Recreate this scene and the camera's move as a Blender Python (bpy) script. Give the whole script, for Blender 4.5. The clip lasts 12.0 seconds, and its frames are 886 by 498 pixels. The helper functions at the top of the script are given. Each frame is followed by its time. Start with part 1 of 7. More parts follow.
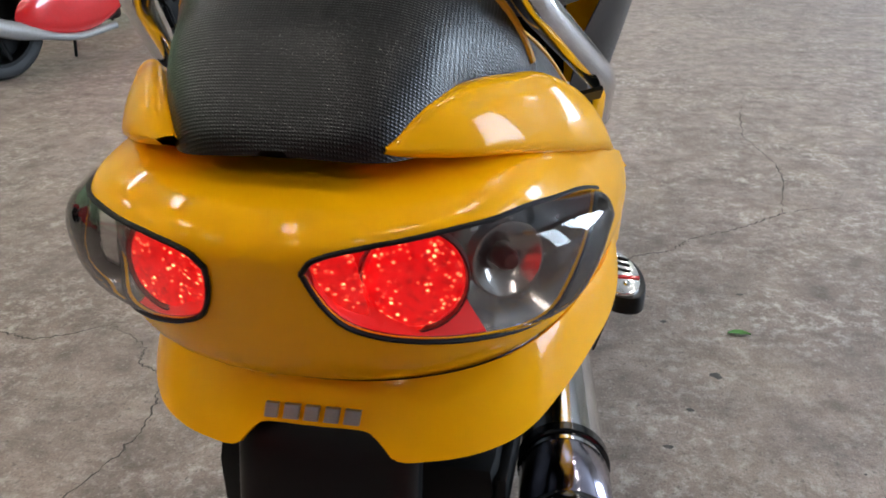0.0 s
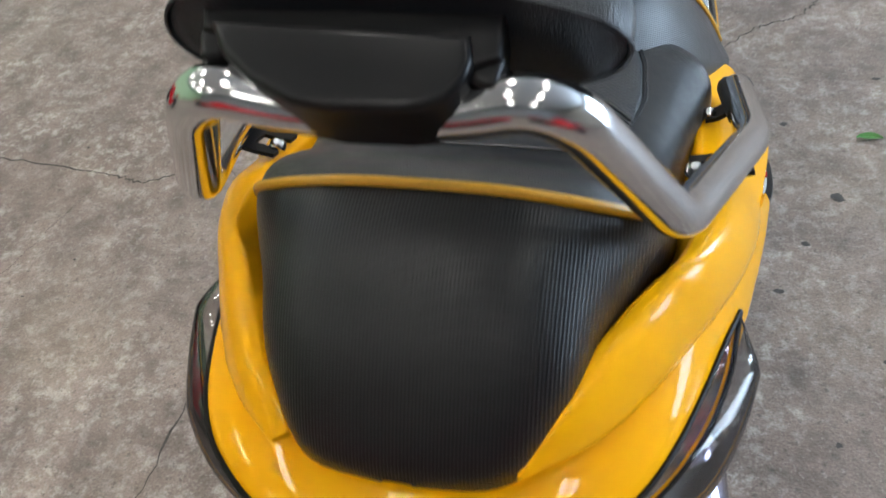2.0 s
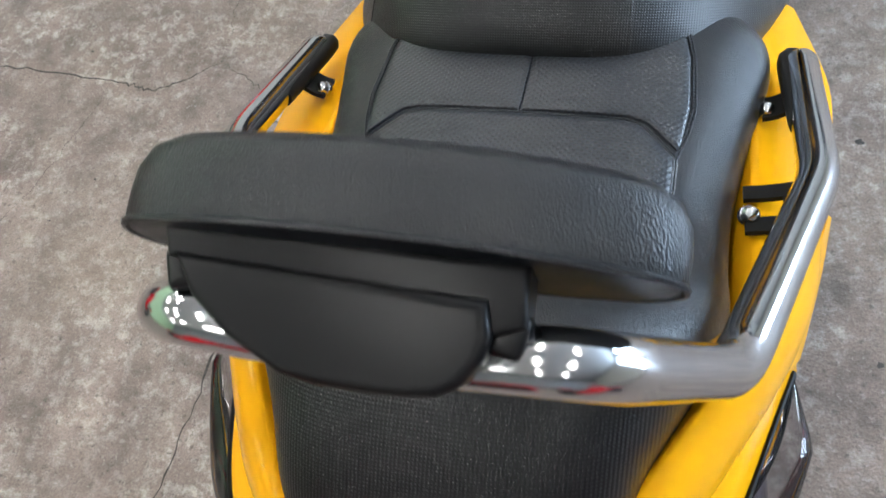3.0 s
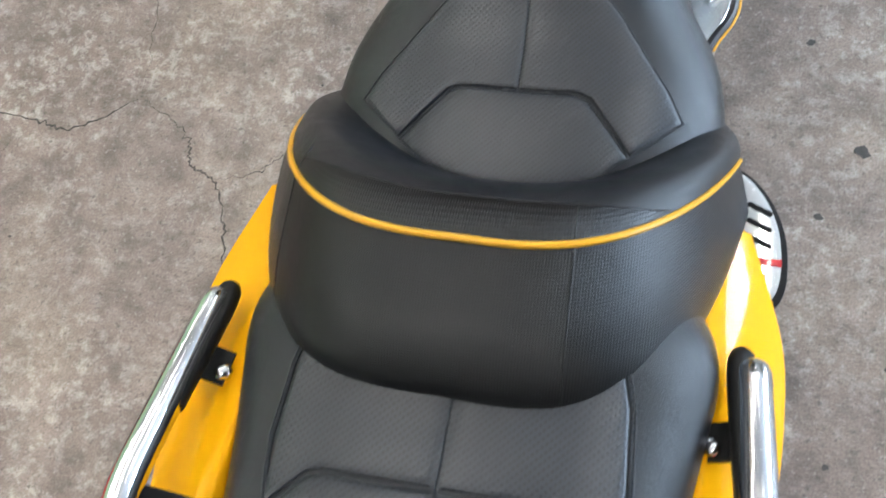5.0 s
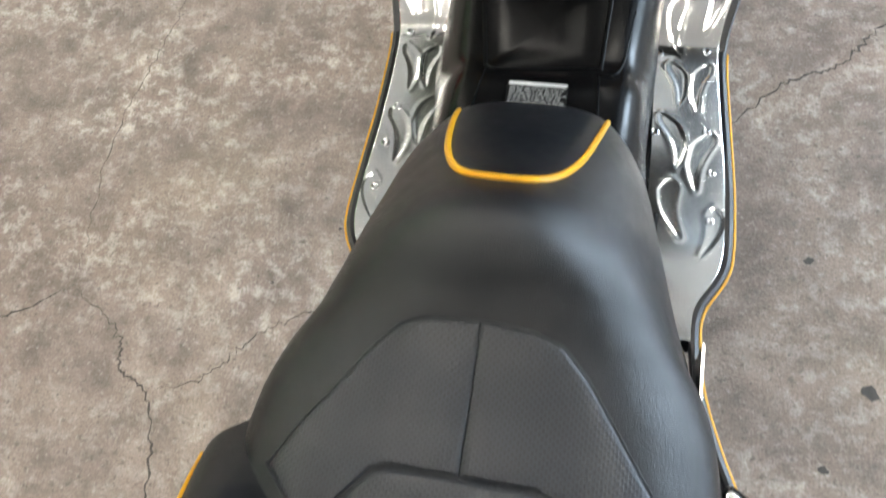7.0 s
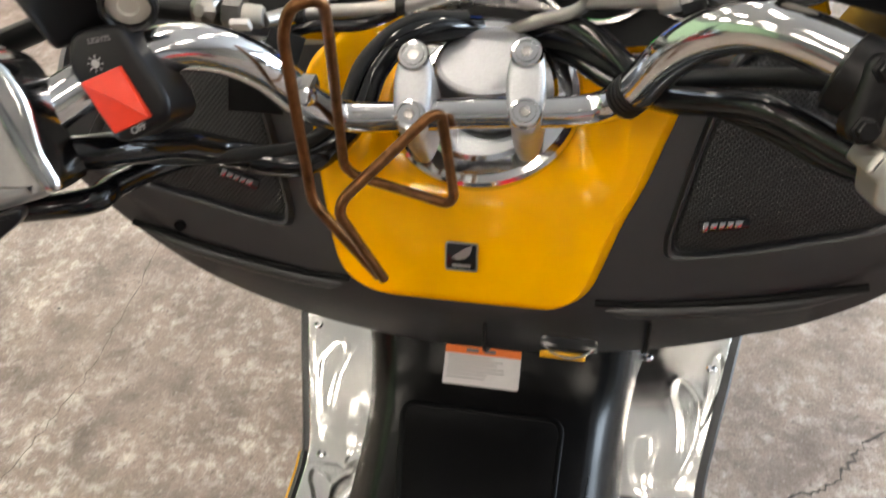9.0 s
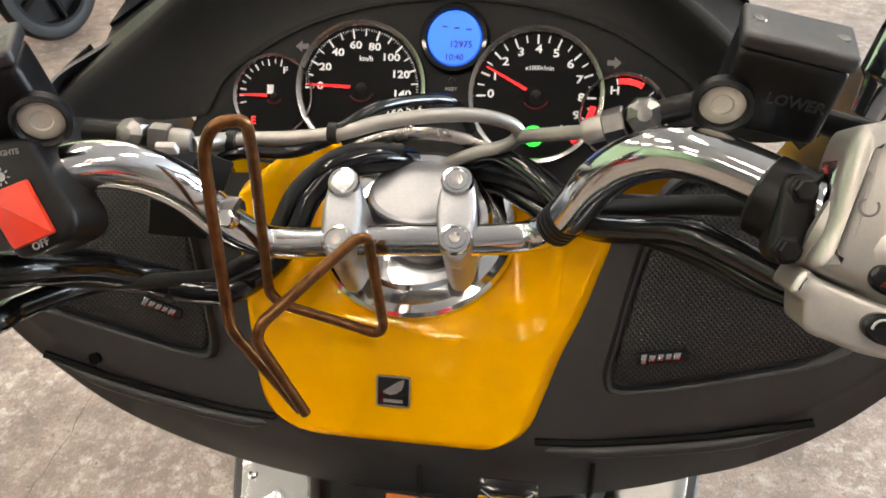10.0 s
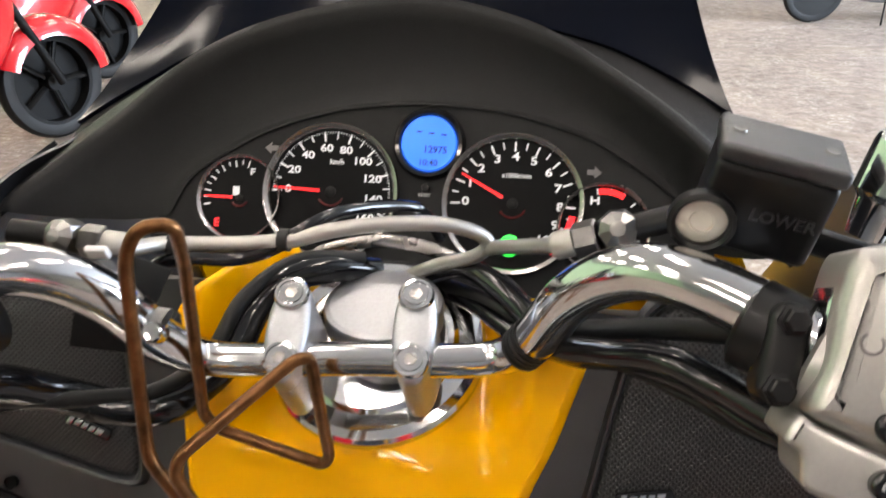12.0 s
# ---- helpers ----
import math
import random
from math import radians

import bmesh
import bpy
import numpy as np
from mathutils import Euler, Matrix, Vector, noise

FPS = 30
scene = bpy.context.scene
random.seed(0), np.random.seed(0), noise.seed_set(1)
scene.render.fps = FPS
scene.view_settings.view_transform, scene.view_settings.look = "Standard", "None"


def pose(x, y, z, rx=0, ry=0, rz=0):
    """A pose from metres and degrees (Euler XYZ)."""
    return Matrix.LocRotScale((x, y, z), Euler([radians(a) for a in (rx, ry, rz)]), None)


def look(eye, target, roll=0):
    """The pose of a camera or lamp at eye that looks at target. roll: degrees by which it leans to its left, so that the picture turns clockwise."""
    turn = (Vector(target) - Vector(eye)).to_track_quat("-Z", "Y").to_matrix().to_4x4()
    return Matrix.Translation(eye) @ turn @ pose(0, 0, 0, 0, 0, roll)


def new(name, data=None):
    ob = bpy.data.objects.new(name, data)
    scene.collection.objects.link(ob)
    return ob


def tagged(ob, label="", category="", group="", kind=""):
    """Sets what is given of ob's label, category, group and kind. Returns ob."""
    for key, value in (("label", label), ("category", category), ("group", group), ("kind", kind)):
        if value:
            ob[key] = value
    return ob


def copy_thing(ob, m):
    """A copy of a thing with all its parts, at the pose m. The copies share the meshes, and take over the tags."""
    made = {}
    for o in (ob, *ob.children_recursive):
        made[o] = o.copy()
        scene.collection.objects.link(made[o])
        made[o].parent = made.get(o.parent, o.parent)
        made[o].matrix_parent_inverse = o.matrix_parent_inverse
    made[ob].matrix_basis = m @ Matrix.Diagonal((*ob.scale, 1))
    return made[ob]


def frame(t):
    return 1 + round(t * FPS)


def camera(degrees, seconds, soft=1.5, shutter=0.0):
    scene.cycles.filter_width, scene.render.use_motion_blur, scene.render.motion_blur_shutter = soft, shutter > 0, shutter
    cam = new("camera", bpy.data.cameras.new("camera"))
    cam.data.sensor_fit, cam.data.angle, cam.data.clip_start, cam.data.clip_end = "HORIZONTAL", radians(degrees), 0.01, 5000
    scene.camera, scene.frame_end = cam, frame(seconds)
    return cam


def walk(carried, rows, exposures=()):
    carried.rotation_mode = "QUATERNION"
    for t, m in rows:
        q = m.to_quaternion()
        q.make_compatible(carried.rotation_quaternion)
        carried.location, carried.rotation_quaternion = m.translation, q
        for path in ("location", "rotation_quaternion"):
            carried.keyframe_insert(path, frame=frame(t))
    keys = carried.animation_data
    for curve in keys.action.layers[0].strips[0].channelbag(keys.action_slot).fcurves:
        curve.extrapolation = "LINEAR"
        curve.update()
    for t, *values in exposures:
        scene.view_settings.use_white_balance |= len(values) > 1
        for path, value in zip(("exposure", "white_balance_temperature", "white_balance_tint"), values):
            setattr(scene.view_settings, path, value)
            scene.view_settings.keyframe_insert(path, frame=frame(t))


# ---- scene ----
cam = camera(60.9, 12.0, 1.6, 0.4)
PATH = [
    (0, (0.189, -0.135, 1.02), (-0.106, 1.644, 0.155), -0.2),
    (0.5, (0.147, -0.122, 1.064), (-0.137, 1.593, 0.075), -1.1),
    (1, (0.125, -0.076, 1.136), (-0.186, 1.509, -0.044), -3.2),
    (1.5, (0.117, 0.002, 1.224), (-0.27, 1.407, -0.146), -7.0),
    (2, (0.125, 0.143, 1.298), (-0.331, 1.339, -0.238), -11.3),
    (2.5, (0.118, 0.243, 1.343), (-0.383, 1.237, -0.318), -17.0),
    (2.7, (0.112, 0.275, 1.343), (-0.394, 1.185, -0.364), -19.6),
    (4.3, (0.056, 0.558, 1.419), (-0.359, 1.107, -0.459), -29.8),
    (4.5, (0.051, 0.595, 1.413), (-0.345, 1.142, -0.47), -28.5),
    (5, (0.086, 0.698, 1.406), (-0.286, 1.246, -0.481), -26.1),
    (5.5, (0.117, 0.769, 1.414), (-0.242, 1.33, -0.472), -23.5),
    (6, (0.126, 0.81, 1.398), (-0.228, 1.401, -0.48), -21.4),
    (6.5, (0.092, 0.896, 1.362), (-0.267, 1.539, -0.497), -20.1),
    (6.7, (0.076, 0.945, 1.35), (-0.283, 1.628, -0.496), -18.9),
    (8.3, (0.081, 1.247, 1.307), (-0.34, 2.322, -0.326), -11.9),
    (8.5, (0.077, 1.269, 1.283), (-0.333, 2.439, -0.286), -9.7),
    (9, (0.081, 1.302, 1.255), (-0.286, 2.69, -0.137), -5.3),
    (9.5, (0.096, 1.311, 1.239), (-0.223, 2.861, 0.016), -2.8),
    (10, (0.097, 1.31, 1.232), (-0.194, 2.964, 0.147), -1.9),
    (10.5, (0.086, 1.298, 1.219), (-0.204, 3.009, 0.224), -1.8),
    (11, (0.1, 1.302, 1.233), (-0.186, 3.042, 0.291), -1.5),
    (11.5, (0.1, 1.321, 1.209), (-0.213, 3.077, 0.304), -1.3),
    (12, (0.111, 1.353, 1.218), (-0.185, 3.14, 0.369), -0.3),
]
walk(cam, [(t, look(eye, target, roll)) for t, eye, target, roll in PATH],
     exposures=[(0, -0.34, 6420, 13), (1, -0.29, 6350, 12), (2, -0.15, 6120, 10), (2.5, 0.0, 5980, 10), (4.5, 0.20, 5930, 10), (5.5, 0.26, 6280, 11), (6.5, 0.30, 6450, 10), (8.5, 0.38, 6750, 12), (10.5, 0.50, 7200, 15), (12, 0.60, 6800, 16)])

# ---- light ----
world = bpy.data.worlds.new("world")
scene.world = world
world.use_nodes = True
_wn = world.node_tree
_sky = _wn.nodes.new("ShaderNodeTexSky")
_sky.sky_type, _sky.sun_disc = "NISHITA", False
_sky.sun_elevation, _sky.sun_rotation = radians(40), radians(60)
_bg = _wn.nodes["Background"]
_bg.inputs["Strength"].default_value = 0.12
_wn.links.new(_sky.outputs[0], _bg.inputs["Color"])


def area(name, eye, target, sx, sy, watts, colour):
    data = bpy.data.lights.new(name, "AREA")
    data.shape, data.size, data.size_y, data.energy, data.color = "RECTANGLE", sx, sy, watts, colour
    ob = new(name, data)
    ob.matrix_world = look(eye, target)
    return ob


DOOR_WATTS, TUBE_GLOW = 560.0, 38.0
for door_y, share in ((3.3, 1.0), (7.9, 1.3)):
    area("daylight_opening", (7.9, door_y, 1.75), (0, door_y, 1.4), 2.4, 3.3, DOOR_WATTS * share, (0.66, 0.83, 1.0))


# ---- materials ----
class Nodes:
    """Short writing of a node material."""

    def __init__(self, name):
        self.m = bpy.data.materials.new(name)
        self.m.use_nodes = True
        self.t = self.m.node_tree
        self.b = self.t.nodes["Principled BSDF"]
        self.co = self.add("ShaderNodeTexCoord").outputs["Object"]

    def add(self, kind, **props):
        n = self.t.nodes.new(kind)
        for k, v in props.items():
            n.inputs[k.replace("_", " ")].default_value = v
        return n

    def link(self, a, b):
        self.t.links.new(a, b)

    def noise(self, scale, detail=4.0, rough=0.6):
        n = self.add("ShaderNodeTexNoise", Scale=scale, Detail=detail, Roughness=rough)
        self.link(self.co, n.inputs["Vector"])
        return n.outputs["Fac"]

    def voronoi(self, scale, randomness=1.0, flat=False):
        n = self.add("ShaderNodeTexVoronoi", Scale=scale, Randomness=randomness)
        co = self.co
        if flat:
            n.voronoi_dimensions = "2D"
            turn = self.add("ShaderNodeMapping")
            turn.inputs["Rotation"].default_value = (0, 0, radians(45))
            turn.inputs["Scale"].default_value = (1, 1, 0)
            self.link(co, turn.inputs["Vector"])
            co = turn.outputs[0]
        self.link(co, n.inputs["Vector"])
        return n.outputs["Distance"]

    def wave(self, scale, axis, distortion=0.0):
        n = self.add("ShaderNodeTexWave", Scale=scale, Distortion=distortion)
        n.bands_direction = axis
        self.link(self.co, n.inputs["Vector"])
        return n.outputs["Fac"]

    def ramp(self, fac, *stops):
        n = self.add("ShaderNodeValToRGB")
        e = n.color_ramp.elements
        while len(e) < len(stops):
            e.new(0.5)
        for el, (pos, c) in zip(e, stops):
            el.position = pos
            el.color = (c, c, c, 1) if isinstance(c, (int, float)) else (*c, 1)
        self.link(fac, n.inputs["Fac"])
        return n.outputs["Color"]

    def math(self, op, a, b=0.0):
        n = self.add("ShaderNodeMath")
        n.operation = op
        for s, v in zip(n.inputs, (a, b)):
            if isinstance(v, (int, float)):
                s.default_value = v
            else:
                self.link(v, s)
        return n.outputs[0]

    def mix(self, fac, a, b, mode="MIX"):
        n = self.t.nodes.new("ShaderNodeMix")
        n.data_type, n.blend_type = "RGBA", mode
        for s, v in ((n.inputs[0], fac), (n.inputs[6], a), (n.inputs[7], b)):
            if isinstance(v, (int, float)):
                s.default_value = v
            elif isinstance(v, tuple):
                s.default_value = (*v, 1)
            else:
                self.link(v, s)
        return n.outputs[2]

    def bump(self, height, strength, distance):
        n = self.add("ShaderNodeBump", Strength=strength, Distance=distance)
        self.link(height, n.inputs["Height"])
        self.link(n.outputs[0], self.b.inputs["Normal"])

    def set(self, **props):
        for k, v in props.items():
            s = self.b.inputs[k.replace("_", " ")]
            if isinstance(v, (int, float)):
                s.default_value = v
            elif isinstance(v, tuple):
                s.default_value = (*v, 1)
            else:
                self.link(v, s)
        return self


def plain(name, colour, rough, metal=0.0, grain=180.0, relief=0.0, wear=0.12, **more):
    """A surface with a slight unevenness of tone and gloss at two scales."""
    n = Nodes(name)
    fine, broad = n.noise(grain), n.noise(grain / 14)
    tone = n.mix(0.5, n.ramp(fine, (0.3, 1 - wear), (0.7, 1.0)), n.ramp(broad, (0.3, 1 - wear), (0.7, 1.0)), "MULTIPLY")
    n.set(Base_Color=n.mix(1.0, colour, tone, "MULTIPLY"), Metallic=metal)
    n.set(Roughness=n.math("MULTIPLY_ADD", broad, 0.12))
    n.b.inputs["Roughness"].links[0].from_node.inputs[2].default_value = max(0.0, rough - 0.06)
    if relief:
        n.bump(fine, 0.5, relief)
    n.set(**more)
    return n.m


def make_yellow():
    n = Nodes("yellow_paint")
    n.set(Base_Color=n.mix(n.ramp(n.noise(9), (0.35, 0.0), (0.7, 1.0)), (0.92, 0.435, 0.001), (0.90, 0.41, 0.001)))
    n.set(Roughness=n.ramp(n.noise(40), (0.3, 0.16), (0.75, 0.26)), Coat_Weight=0.32, Coat_Roughness=0.012, Specular_IOR_Level=0.03)
    n.bump(n.noise(500, 2), 0.03, 0.0003)
    return n.m


def make_weave():
    n = Nodes("woven_vinyl")
    turn = n.add("ShaderNodeMapping")
    turn.inputs["Rotation"].default_value = (radians(-45), 0, 0)
    n.link(n.co, turn.inputs["Vector"])
    n.co = turn.outputs[0]
    h = n.math("MULTIPLY", n.wave(142, "X", 0.2), n.wave(142, "Y", 0.2))
    n.set(Base_Color=n.mix(h, (0.0012, 0.0012, 0.0015), (0.0095, 0.0095, 0.0110)))
    n.set(Roughness=n.ramp(n.noise(30), (0.3, 0.29), (0.7, 0.37)), Specular_IOR_Level=0.42)
    n.bump(h, 0.6, 0.0006)
    return n.m


def make_leather(name, colour, perforated):
    n = Nodes(name)
    grain = n.voronoi(900)
    tone = n.ramp(n.noise(14), (0.3, 0.82), (0.7, 1.0))
    col = n.mix(1.0, colour, tone, "MULTIPLY")
    h = grain
    if perforated:
        holes = n.ramp(n.voronoi(230, 0.0, True), (0.22, 0.0), (0.36, 1.0))
        col = n.mix(holes, (0.004, 0.004, 0.005), col)
        h = n.math("ADD", n.math("MULTIPLY", grain, 0.25), holes)
    n.set(Base_Color=col, Roughness=n.ramp(n.noise(60), (0.3, 0.28), (0.7, 0.39)), Specular_IOR_Level=0.6 if perforated else 0.5)
    n.bump(h, 0.45, 0.0008)
    return n.m


def make_concrete():
    n = Nodes("worn_concrete")
    big = n.ramp(n.noise(0.9, 5), (0.3, (0.230, 0.184, 0.160)), (0.7, (0.332, 0.272, 0.241)))
    mid = n.ramp(n.noise(9, 8, 0.7), (0.32, 0.52), (0.66, 1.22))
    col = n.mix(1.0, big, mid, "MULTIPLY")
    patchy = n.math("MULTIPLY", n.ramp(n.noise(4.5, 5), (0.40, 0.08), (0.60, 1.0)), n.ramp(n.noise(1.3, 3), (0.36, 0.35), (0.62, 1.0)))
    chips = n.ramp(n.noise(30, 9, 0.74), (0.49, 0.0), (0.60, 1.0))
    col = n.mix(n.math("MULTIPLY", n.math("MULTIPLY", chips, patchy), 0.92), col, (0.60, 0.56, 0.525))
    flecks = n.ramp(n.noise(80, 5, 0.6), (0.58, 0.0), (0.66, 1.0))
    col = n.mix(n.math("MULTIPLY", flecks, 0.28), col, (0.60, 0.57, 0.54))
    pits = n.ramp(n.noise(70, 6, 0.66), (0.34, 1.0), (0.43, 0.0))
    col = n.mix(n.math("MULTIPLY", pits, 0.8), col, (0.12, 0.108, 0.095))
    warm = n.ramp(n.noise(2.2, 4), (0.5, 0.0), (0.75, 1.0))
    col = n.mix(n.math("MULTIPLY", warm, 0.3), col, (0.40, 0.33, 0.24))
    col = n.mix(1.0, col, n.ramp(n.noise(210, 4, 0.7), (0.36, 0.78), (0.64, 1.16)), "MULTIPLY")
    n.set(Base_Color=col, Roughness=n.ramp(n.noise(16), (0.3, 0.42), (0.7, 0.75)), Specular_IOR_Level=0.4)
    n.bump(n.math("ADD", n.noise(42, 7, 0.66), n.noise(160, 3)), 0.4, 0.004)
    return n.m


def make_glass(name, colour, rough=0.02):
    """A thin pane: tinted see-through with a mirror gloss that grows towards grazing."""
    n = Nodes(name)
    clear, gloss, mix = n.add("ShaderNodeBsdfTransparent"), n.add("ShaderNodeBsdfGlossy", Roughness=rough), n.add("ShaderNodeMixShader")
    clear.inputs["Color"].default_value = (*colour, 1)
    fres = n.add("ShaderNodeFresnel", IOR=1.45)
    n.link(fres.outputs[0], mix.inputs[0])
    n.link(clear.outputs[0], mix.inputs[1])
    n.link(gloss.outputs[0], mix.inputs[2])
    out = next(o for o in n.t.nodes if o.type == "OUTPUT_MATERIAL")
    n.link(mix.outputs[0], out.inputs["Surface"])
    return n.m


def make_glow(name, colour, strength):
    n = Nodes(name)
    n.set(Base_Color=colour, Emission_Color=colour, Emission_Strength=strength, Roughness=0.4)
    return n.m


def make_led():
    """Red lamp reflector, lit from behind through many small facets."""
    n = Nodes("red_led_reflector")
    spots = n.ramp(n.voronoi(210), (0.10, 1.0), (0.42, 0.0))
    patches = n.ramp(n.noise(70, 3, 0.7), (0.44, 0.0), (0.62, 1.0))
    hot = n.math("MULTIPLY", spots, patches)
    n.set(Base_Color=(0.5, 0.004, 0.004), Roughness=0.3, Emission_Color=n.mix(hot, (1.0, 0.006, 0.008), (1.0, 0.42, 0.16)))
    glow = n.math("ADD", n.math("MULTIPLY", hot, 6.5), n.math("MULTIPLY", n.noise(160, 3), 1.9))
    n.set(Emission_Strength=glow)
    return n.m


def make_mesh_grille():
    n = Nodes("speaker_mesh")
    split, flat = n.add("ShaderNodeSeparateXYZ"), n.add("ShaderNodeCombineXYZ")
    n.link(n.co, split.inputs[0])
    n.link(split.outputs["X"], flat.inputs["X"])
    n.link(split.outputs["Z"], flat.inputs["Y"])
    n.co = flat.outputs[0]
    holes = n.ramp(n.voronoi(400, 0.0, True), (0.30, 1.0), (0.44, 0.0))
    n.set(Base_Color=n.mix(holes, (0.024, 0.024, 0.026), (0.001, 0.001, 0.001)), Roughness=0.42)
    n.bump(n.math("SUBTRACT", 1.0, holes), 0.8, 0.0012)
    return n.m


def make_flame_plate():
    n = Nodes("polished_aluminium")
    n.set(Base_Color=n.mix(n.noise(25), (0.86, 0.86, 0.84), (0.94, 0.94, 0.92)), Metallic=1.0)
    n.set(Roughness=n.ramp(n.noise(14), (0.3, 0.11), (0.75, 0.19)))
    n.bump(n.noise(18, 2), 0.06, 0.004)
    return n.m


def make_facets():
    """Silvered lamp reflector pressed into small facets."""
    n = Nodes("faceted_reflector")
    v = n.add("ShaderNodeTexVoronoi", Scale=110)
    n.link(n.co, v.inputs["Vector"])
    n.set(Base_Color=(0.50, 0.48, 0.47), Metallic=0.9, Roughness=n.ramp(n.noise(30), (0.3, 0.12), (0.7, 0.3)))
    n.bump(n.math("MULTIPLY", v.outputs["Color"], 1.0), 0.5, 0.003)
    return n.m


YELLOW, WEAVE, CONCRETE = make_yellow(), make_weave(), make_concrete()
LEATHER = make_leather("black_leather", (0.0058, 0.0073, 0.0102), False)
PADDED = make_leather("perforated_grey_leather", (0.0150, 0.0182, 0.0250), True)
CHROME = plain("chrome", (0.68, 0.68, 0.69), 0.11, 1.0, 60, 0.0, 0.05)
ALLOY = plain("satin_alloy", (0.43, 0.44, 0.46), 0.42, 1.0, 500, 0.0001, 0.12)
PLATE = make_flame_plate()
PLASTIC = plain("grained_black_plastic", (0.0122, 0.0130, 0.0160), 0.31, 0, 1000, 0.0009, 0.3, Specular_IOR_Level=0.78)
SATIN = plain("smooth_black_plastic", (0.0062, 0.006, 0.0064), 0.34, 0, 300, 0.0, 0.12, Specular_IOR_Level=0.22)
MATT = plain("matt_black", (0.007, 0.007, 0.007), 0.55, 0, 400, 0.0002, 0.3, Specular_IOR_Level=0.16)
HOOD = plain("dark_grained_plastic", (0.0125, 0.0125, 0.0128), 0.46, 0, 900, 0.0008, 0.35, Specular_IOR_Level=0.17)
RUBBER = plain("black_rubber", (0.009, 0.009, 0.009), 0.5, 0, 500, 0.0003, 0.3, Specular_IOR_Level=0.3)
GLOSSY = plain("gloss_black", (0.006, 0.006, 0.007), 0.12, 0, 80, 0.0, 0.2)
SILVER = plain("silver_painted_plastic", (0.42, 0.405, 0.385), 0.3, 0.6, 500, 0.00005, 0.08)
COPPER = plain("bronzed_steel_wire", (0.25, 0.112, 0.042), 0.30, 0.85, 120, 0.0001, 0.6)
PIPING = plain("yellow_piping", (0.80, 0.40, 0.01), 0.4, 0, 600, 0.0001, 0.15)
RED_PAINT = plain("red_paint", (0.62, 0.012, 0.018), 0.18, 0, 60, 0.0, 0.1, Coat_Weight=1.0)
RED_BUTTON = plain("red_plastic", (0.80, 0.045, 0.015), 0.35, 0, 200, 0.0, 0.08)
WHITE_PRINT = plain("white_print", (0.80, 0.80, 0.80), 0.5, 0, 200, 0.0, 0.05)
PAPER = plain("label_paper", (0.72, 0.68, 0.67), 0.45, 0, 200, 0.0, 0.08)
ORANGE = plain("orange_print", (0.85, 0.17, 0.01), 0.45, 0, 200, 0.0, 0.05)
INK = plain("grey_print", (0.16, 0.15, 0.15), 0.5, 0, 200, 0.0, 0.05)
CREAM = plain("cream_sight_glass", (0.58, 0.54, 0.47), 0.3, 0, 200, 0.0, 0.1)
LIGHT_INK = plain("pale_print", (0.36, 0.37, 0.37), 0.5, 0, 200, 0.0, 0.05)
TITAN = plain("blued_steel", (0.40, 0.38, 0.47), 0.12, 1.0, 20, 0.0, 0.4)
BRAID = plain("braided_steel_hose", (0.40, 0.385, 0.36), 0.36, 0.8, 3000, 0.0002, 0.1)
CRACK = plain("dirt_in_cracks", (0.105, 0.095, 0.086), 0.9, 0, 90, 0.001, 0.5)
STAIN = plain("oil_spot", (0.075, 0.07, 0.065), 0.55, 0, 90, 0.0, 0.5)
LEAF = plain("green_leaf", (0.10, 0.33, 0.06), 0.5, 0, 300, 0.0003, 0.3)
DIAL = plain("dial_black", (0.003, 0.003, 0.0033), 0.35, 0, 300, 0.0, 0.2, Specular_IOR_Level=0.08)
BEZEL = plain("dull_bezel_metal", (0.50, 0.47, 0.455), 0.26, 1.0, 200, 0.0, 0.15)
GUNMETAL = plain("dark_steel", (0.20, 0.195, 0.19), 0.32, 1.0, 200, 0.0, 0.2)
TUNNEL_BLACK = plain("polished_black_plastic", (0.0045, 0.0043, 0.0045), 0.24, 0, 120, 0.0, 0.2, Specular_IOR_Level=0.16)
LENS = make_glass("smoked_lens", (0.80, 0.78, 0.77))
SCREEN = plain("dark_tinted_screen", (0.003, 0.004, 0.008), 0.14, 0, 40, 0.0, 0.1, Specular_IOR_Level=0.08)
LED = make_led()
# The shell's weak glow stands in for stop light falling on it.
SHELL = make_glow("lit_red_shell", (1.0, 0.012, 0.012), 0.16)
GLOW_RED = make_glow("red_needle", (1.0, 0.015, 0.02), 1.0)
GLOW_BLUE = make_glow("blue_display", (0.012, 0.17, 0.95), 0.62)
GLOW_GREEN = make_glow("green_light", (0.004, 0.75, 0.06), 1.1)
# Dial print, like the needles, is given a glow of its own.
GLOW_PRINT = make_glow("glowing_print", (0.75, 0.76, 0.78), 0.17)
LCD_INK = plain("display_ink", (0.004, 0.02, 0.10), 0.5, 0, 200, 0.0, 0.05)
WALL_WHITE = plain("white_wall_paint", (0.66, 0.65, 0.62), 0.8, 0, 30, 0.0005, 0.12)
WALL_GREEN = plain("green_wall_paint", (0.42, 0.60, 0.36), 0.7, 0, 30, 0.0005, 0.12)
CEILING = plain("ceiling_paint", (0.55, 0.55, 0.54), 0.85, 0, 30, 0.0005, 0.12)
TUBE = make_glow("lamp_tube", (1.0, 0.95, 0.86), TUBE_GLOW)
STEEL_PAINT = plain("grey_painted_steel", (0.30, 0.30, 0.30), 0.45, 0.2, 90, 0.0003, 0.2)
HOUSING = make_facets()
DARKRED = plain("dark_red_plastic", (0.10, 0.006, 0.006), 0.3, 0, 60, 0.0, 0.2)


